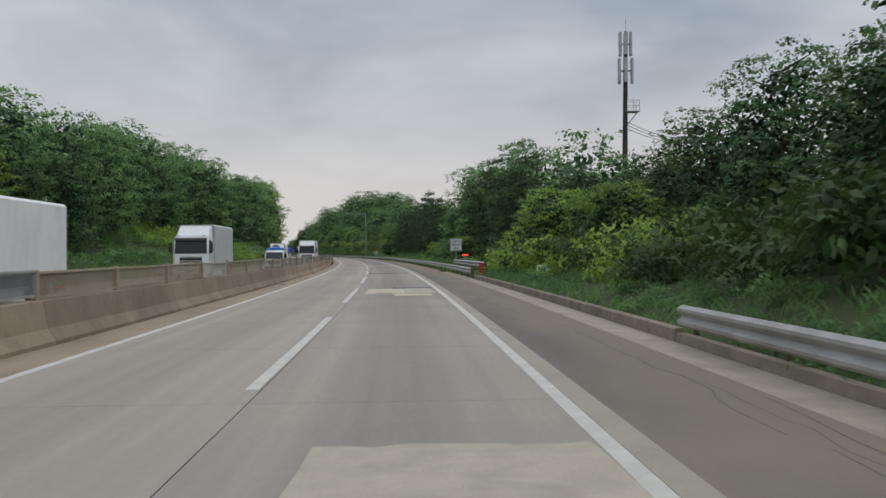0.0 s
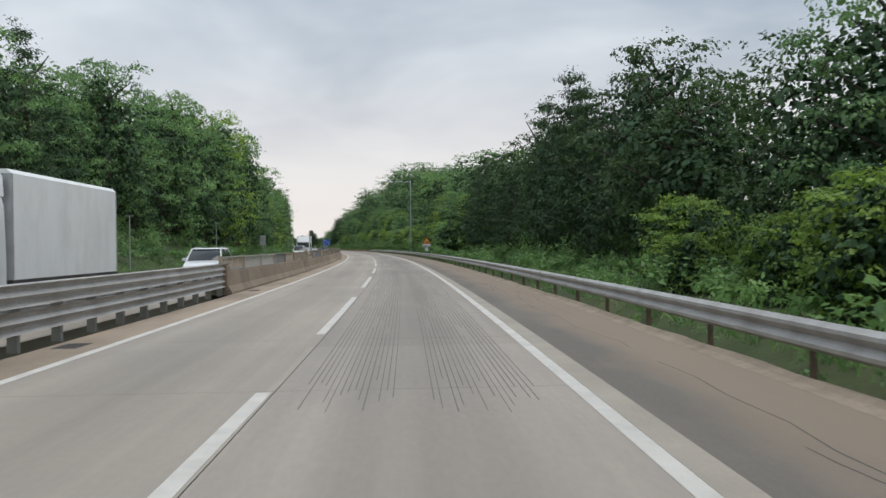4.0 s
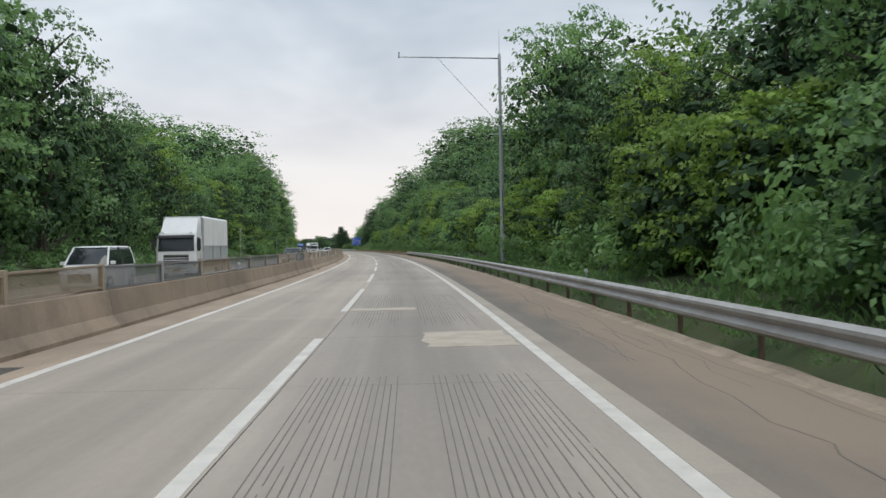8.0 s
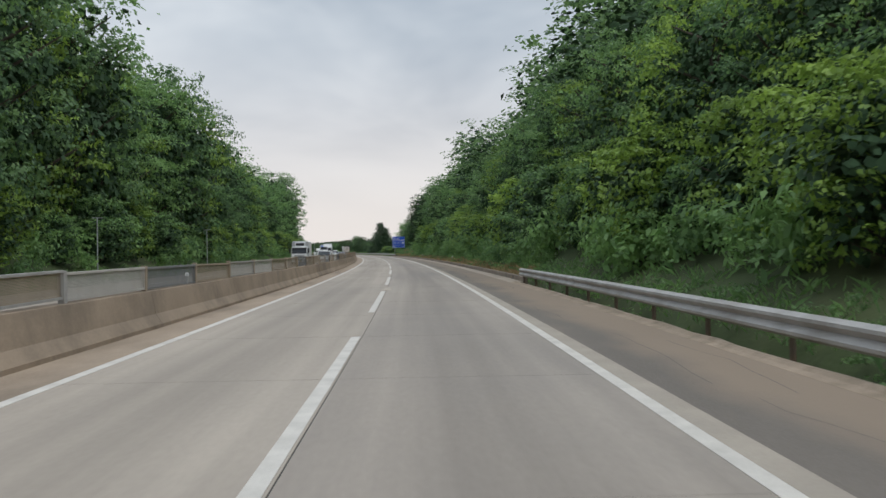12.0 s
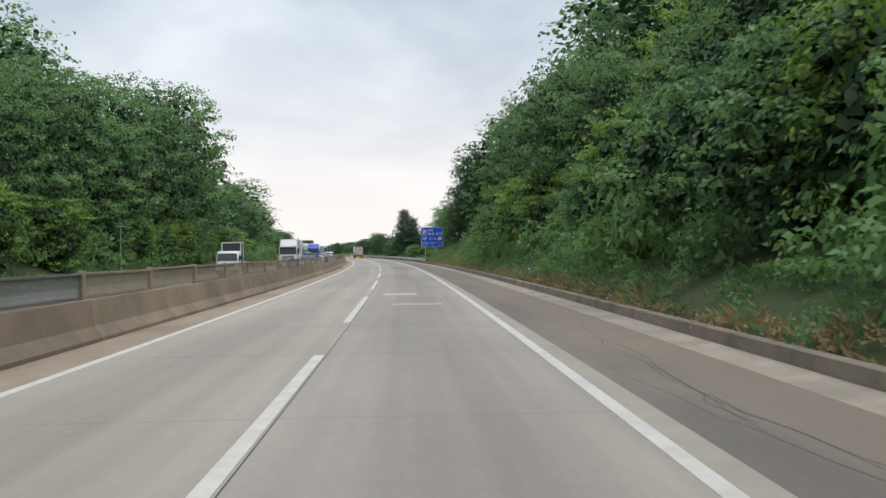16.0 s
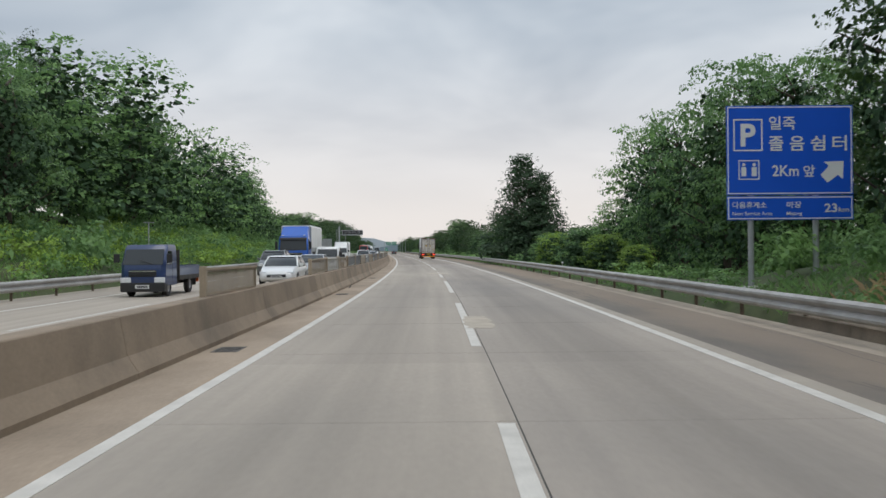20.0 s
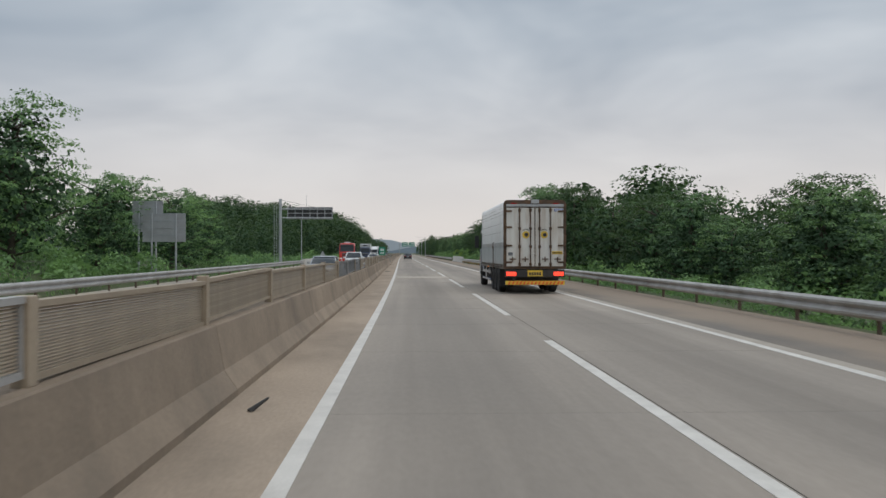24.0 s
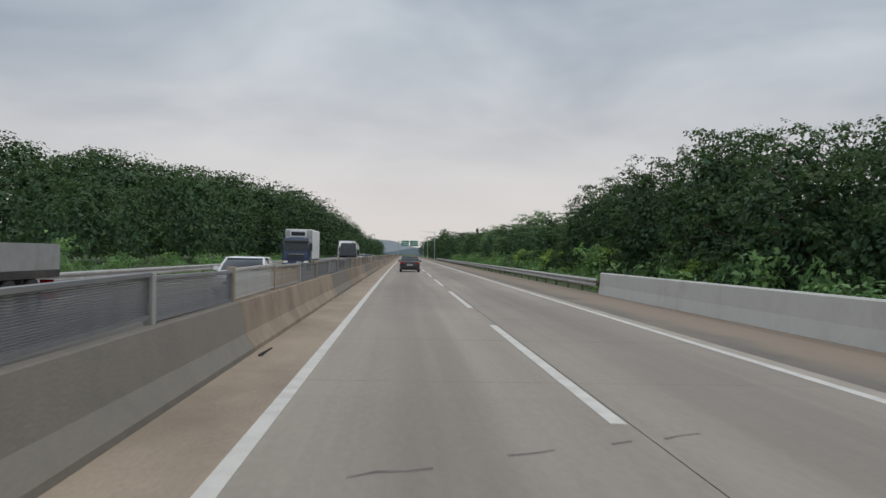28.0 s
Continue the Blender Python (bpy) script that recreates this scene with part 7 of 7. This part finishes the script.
# mobile phone tower on the bank
tw = tagged(new("phone_tower"), "dark steel phone tower with grey antenna panels", "tower")
tz = ground_z(65.5, 21)
tw.matrix_basis = stand(65.5, 21, 0)
part("pole", Geo().tube((0, 0, tz - 0.5), (0.3, 0, 19.6), 0.26, 0.16, 14), CHASSIS, tw, "", True)
for z, n, rr, h in ((18.6, 6, 0.5, 1.9), (16.4, 6, 0.6, 2.0)):
    for k in range(n):
        a = k * math.tau / n + 0.3
        x, y = 0.26 + rr * math.cos(a), rr * math.sin(a)
        p = part("antenna", Geo().box(-0.14, 0.14, -0.07, 0.07, 0, h, 0.03), BOXGREY, tw, "grey antenna panel")
        p.matrix_basis = pose(x, y, z - h / 2, 0, 0, math.degrees(a) + 90)
        part("bracket", Geo().tube((0.26, 0, z), (x, y, z), 0.03, n=5), CHASSIS, tw)
part("platform", Geo().box(0.2, 1.3, -0.5, 0.5, 13.0, 13.08), STEEL, tw)
for x, y in ((0.25, -0.48), (1.25, -0.48), (0.25, 0.48), (1.25, 0.48), (0.75, -0.48)):
    part("railing_post", Geo().tube((x, y, 13.08), (x, y, 13.95), 0.022, n=5), STEEL, tw)
for z in (13.5, 13.95):
    for y in (-0.48, 0.48):
        part("railing", Geo().tube((0.25, y, z), (1.25, y, z), 0.02, n=5), STEEL, tw)
    part("railing", Geo().tube((1.25, -0.48, z), (1.25, 0.48, z), 0.02, n=5), STEEL, tw)
part("strut", Geo().tube((0.2, 0, 11.8), (1.2, 0, 13.0), 0.04, n=6), STEEL, tw)
part("lightning_rod", Geo().tube((0.3, 0, 19.6), (0.3, 0, 20.6), 0.02, n=5), STEEL, tw)
ca = tagged(new("overhead_cable"), "dark cables slung from the tower down to the bank", "cable")
for k in range(3):
    a, b_ = Vector(at(65.5, 21, 12.4 - 0.3 * k)), Vector(at(34, 21 + 0.4 * k, 8.6))
    pts = [a.lerp(b_, i / 12) - Vector((0, 0, 1.6 * math.sin(math.pi * i / 12))) for i in range(13)]
    g = Geo()
    for p, q in zip(pts, pts[1:]):
        g.tube(p, q, 0.022, n=4, caps=False)
    part("cable", g, CHASSIS, ca)
pp = tagged(part("utility_pole", Geo().tube((0, 0, -0.5), (0, 0, 8.4), 0.14, 0.1, 10), STEEL, smooth=True), "grey concrete utility pole behind the trees", "pole")
pp.matrix_basis = stand(88, 20.5, ground_z(88, 20.5))

# matrix sign over the opposite road, seen from behind
vm = tagged(new("matrix_sign"), "message sign on a cantilever post, seen from behind", "road sign")
vm.matrix_basis = stand(825.5, -17.0, ground_z(825.5, -17.0))
part("post", Geo().tube((0, 0, -0.5), (0, 0, 7.9), 0.19, 0.17, 16), STEEL, vm, "", True)
for z in (5.75, 6.75):
    part("arm", Geo().tube((0, 0, z), (6.0, 0, z), 0.07, n=10), STEEL, vm, "", True)
part("case", Geo().box(0.8, 6.0, 0.05, 0.45, 5.62, 6.95, 0.03), BLACKP, vm, "dark back of the message sign")
for k in range(7):
    x = 0.85 + k * 0.85
    part("rib", Geo().box(x - 0.03, x + 0.03, -0.02, 0.05, 5.6, 6.97), STEEL, vm)
for z in (5.62, 6.27, 6.95):
    part("rib", Geo().box(0.8, 6.0, -0.03, 0.05, z - 0.03, z + 0.03), ALU, vm)
part("ladder", Geo().box(-0.42, -0.38, -0.05, 0.0, 0.4, 7.2), STEEL, vm)
part("ladder", Geo().box(-0.72, -0.68, -0.05, 0.0, 0.4, 7.2), STEEL, vm)
for k in range(17):
    part("rung", Geo().tube((-0.7, -0.03, 0.7 + 0.38 * k), (-0.4, -0.03, 0.7 + 0.38 * k), 0.015, n=5), STEEL, vm)
part("antenna", Geo().tube((3.0, 0, 6.9), (3.0, 0, 8.4), 0.015, n=5), STEEL, vm)
part("lamp", Geo().tube((1.1, 0, 6.95), (1.1, 0, 7.25), 0.07, n=8), CHASSIS, vm)
part("stay_cable", Geo().tube((0, 0, 7.8), (4.0, 0, 6.95), 0.012, n=4), CHASSIS, vm)
lp = tagged(new("light_pole"), "thin grey light pole beside the opposite road", "pole")
lp.matrix_basis = stand(838, -15.9)
part("pole", Geo().tube((0, 0, -0.3), (0, 0, 5.9), 0.06, 0.05, 10), STEEL, lp)
part("base", Geo().box(-0.15, 0.15, -0.15, 0.15, -0.3, 0.1, 0.02), PARAPET, lp)


def back_board(s, u, w, z0, z1, label, extra=None):
    t = tagged(new("road_sign"), label, "road sign", "signs seen from behind")
    t.matrix_basis = stand(s, u, ground_z(s, u))
    part("panel", Geo().box(-w / 2, w / 2, 0.06, 0.1, z0, z1, 0.01), SIGNBACK, t)
    n = max(2, int((z1 - z0) / 0.35))
    for k in range(n + 1):
        z = z0 + (z1 - z0) * k / n
        part("rib", Geo().box(-w / 2, w / 2, 0.02, 0.06, z - 0.02, z + 0.02), STEEL, t)
    for x in ((-w * 0.28, w * 0.28) if w > 1.5 else (0,)):
        part("post", Geo().tube((x, 0, -0.5), (x, 0, z1), 0.06 if w > 1.5 else 0.035, n=10), STEEL, t)
    if extra:
        part("panel", Geo().box(*extra, 0.02) if len(extra) == 6 else extra, SIGNBACK, t)
    return t


back_board(775, -17.5, 2.6, 2.2, 3.9, "grey ribbed back of a large road sign")
back_board(776.5, -18.9, 1.9, 2.7, 4.6, "grey ribbed back of a road sign")
back_board(256, -17.2, 0.95, 2.0, 3.5, "grey back of a small road sign")
ts = tagged(new("road_sign"), "grey back of a triangular warning sign", "road sign", "signs seen from behind")
ts.matrix_basis = stand(888, -17.4)
part("panel", Geo().loft([[(x, y, z) for x, z in ((-0.6, 0.95), (0.6, 0.95), (0, 2.0))] for y in (0.05, 0.08)]), SIGNBACK, ts)
part("panel", Geo().box(-0.45, 0.45, 0.05, 0.08, 0.55, 0.9), SIGNBACK, ts)
part("post", Geo().tube((0, 0, -0.3), (0, 0, 1.9), 0.035, n=8), STEEL, ts)
for s, h in ((337, 4.1), (205, 4.2), (392, 3.6), (424, 3.6), (522, 3.4), (640, 3.2), (170, 3.8)):
    t = tagged(new("marker_pole"), "thin pale pole with a short crossbar", "pole", "thin poles beside the opposite road")
    t.matrix_basis = stand(s, -16.9, ground_z(s, -16.9))
    part("pole", Geo().tube((0, 0, -0.3), (0, 0, h), 0.035, n=8), STEEL, t)
    part("crossbar", Geo().box(-0.3, 0.3, -0.02, 0.02, h - 0.05, h), STEEL, t)
# warning sign of the opposite road, seen from behind
tri_ = tagged(new("triangular_sign"), "grey back of a triangular road sign on a post", "road sign")
tri_.matrix_basis = stand(884, -17.2, -0.2)
part("board", Geo().loft([[(-0.47, y, 0.95), (0.47, y, 0.95), (0.06, y, 1.92), (-0.06, y, 1.92)] for y in (-0.012, 0.012)]), SIGNBACK, tri_)
part("brace", Geo().box(-0.3, 0.3, -0.035, -0.013, 1.15, 1.2), STEEL, tri_)
part("post", Geo().tube((0, -0.05, -0.6), (0, -0.05, 1.8), 0.035, n=8), STEEL, tri_)
# kilometre plate on the median
km = tagged(new("marker_plate"), "green distance plate on the median barrier", "marker plate")
km.matrix_basis = stand(814, -5.04, 0.83)
b = board(km, -0.32, 0.32, 0.55, 1.4, SIGNGREEN)
bars(b, -0.2, 0.2, -0.006, 1.12, 0.22, 2, SIGNWHITE, "letter_mark")
bars(b, -0.2, 0.2, -0.006, 0.78, 0.16, 3, SIGNWHITE, "letter_mark")
part("post", Geo().tube((0, 0.06, 0), (0, 0.06, 1.4), 0.035, n=8), STEEL, km)
# sign bridge far ahead
gy = tagged(new("sign_gantry"), "steel gantry with green direction signs far ahead", "sign gantry")
gy.matrix_basis = stand(1330, 0)
for x in (-5.04, 7.6):
    part("post", Geo().tube((x, 0, -0.2), (x, 0, 8.2), 0.2, n=12), STEEL, gy)
for z in (6.8, 7.9):
    part("beam", Geo().tube((-5.16, 0, z), (7.6, 0, z), 0.1, n=10), STEEL, gy)
for x0, x1 in ((-3.6, 0.2), (0.8, 4.8)):
    b = part("panel", Geo().box(x0, x1, -0.2, -0.14, 5.6, 8.4, 0.02), SIGNGREEN, gy)
    bars(b, x0 + 0.4, x1 - 0.4, -0.205, 7.4, 0.5, 4, SIGNWHITE, "letter_mark")
    bars(b, x0 + 0.4, x1 - 0.4, -0.205, 6.4, 0.4, 3, SIGNWHITE, "letter_mark")

# ---- small things on the barrier and the road ----
disc = Geo().tube((0, 0, 0), (0, 0.02, 0), 0.055, n=16)
disc = disc.mesh("reflector", SIGNWHITE)
foot = Geo().box(-0.02, 0.02, 0.0, 0.02, -0.25, 0.0)
foot = foot.mesh("bracket", STEEL)
for s in (50, 100, 205, 255, 305, 362, 419, 470, 510, 560, 708, 765, 810, 845):
    t = tagged(new("reflector"), "round white reflector on the median barrier", "reflector", "reflectors")
    t.matrix_basis = stand(s, -4.86, 1.12)
    part("disc", disc, None, t)
    part("bracket", foot, None, t)
for s in (217, 245, 296, 440, 500, 640, 700, 780):
    t = tagged(new("reflector"), "round white reflector on the roadside", "reflector", "reflectors")
    t.matrix_basis = stand(s, 6.93, 0.86)
    part("disc", disc, None, t)
    part("bracket", foot, None, t)
for s in (41.1, 121.0, 141.3, 231.5, 321.8, 412, 462, 543, 602.2, 622, 642.2, 682, 723.3, 800, 846):
    t = tagged(new("drain_grate"), "dark rectangular drain grate beside the barrier", "drain grate", "drain grates")
    t.matrix_basis = stand(s, -4.24, -0.004)
    for a, b_, c, d in ((-0.22, -0.19, -0.42, 0.42), (0.19, 0.22, -0.42, 0.42), (-0.19, 0.19, -0.42, -0.39), (-0.19, 0.19, 0.39, 0.42)):
        part("frame_bar", Geo().box(a, b_, c, d, -0.02, 0.006), GRATE, t)
    for k in range(9):
        part("grate_bar", Geo().box(-0.19, 0.19, -0.37 + 0.09 * k, -0.32 + 0.09 * k, -0.02, 0.004), GRATE, t)
# bits of rubber and twigs
lit = random.Random(77)
for s in (68, 224, 290, 560, 628, 727.5, 838, 868):
    t = tagged(part("debris", Geo().tube((0, 0, 0.01), (lit.uniform(0.05, 0.2), lit.uniform(0.1, 0.3), 0.12), 0.03, 0.012, 6), CHASSIS), "dark scrap of rubber against the barrier", "debris", "scraps along the barrier")
    t.matrix_basis = stand(s, -4.5 + lit.uniform(0, 0.25), -0.006)

# ---- sheds with a blue roof below the embankment ----
sh = tagged(new("shed"), "long low shed with a blue striped roof and white walls", "building")
sh.matrix_basis = stand(985, 62, -5.2, -70)
part("wall", Geo().box(-45, 45, -6, 6, 0, 3.0), BOXWHITE, sh)
for k in range(24):
    x = -46 + k * 3.83
    g = Geo().loft([[(a, y, z) for y, z in ((-6.8, 2.9), (0, 4.6), (6.8, 2.9), (6.8, 3.0), (0, 4.72), (-6.8, 3.0))] for a in (x + 0.02, x + 3.8)])
    part("roof_sheet", g, paint("roof_blue", (0.07, 0.20, 0.50)) if k % 4 else BOXWHITE, sh)
for k in range(5):
    t = tagged(new("greenhouse"), "white plastic tunnel greenhouse", "greenhouse", "greenhouses")
    t.matrix_basis = stand(925 + 8 * k, 46, -4.6, -80)
    g = Geo().loft([[(x, 3.2 * math.cos(q), 2.4 * math.sin(q)) for q in [math.pi * i / 10 for i in range(11)]] for x in (-18, 18)], closed=True)
    part("cover", g, BOXWHITE, t, "white plastic sheet", True)
    part("door", Geo().box(-18.06, -18.0, -0.8, 0.8, 0, 1.9), SIGNBACK, t)
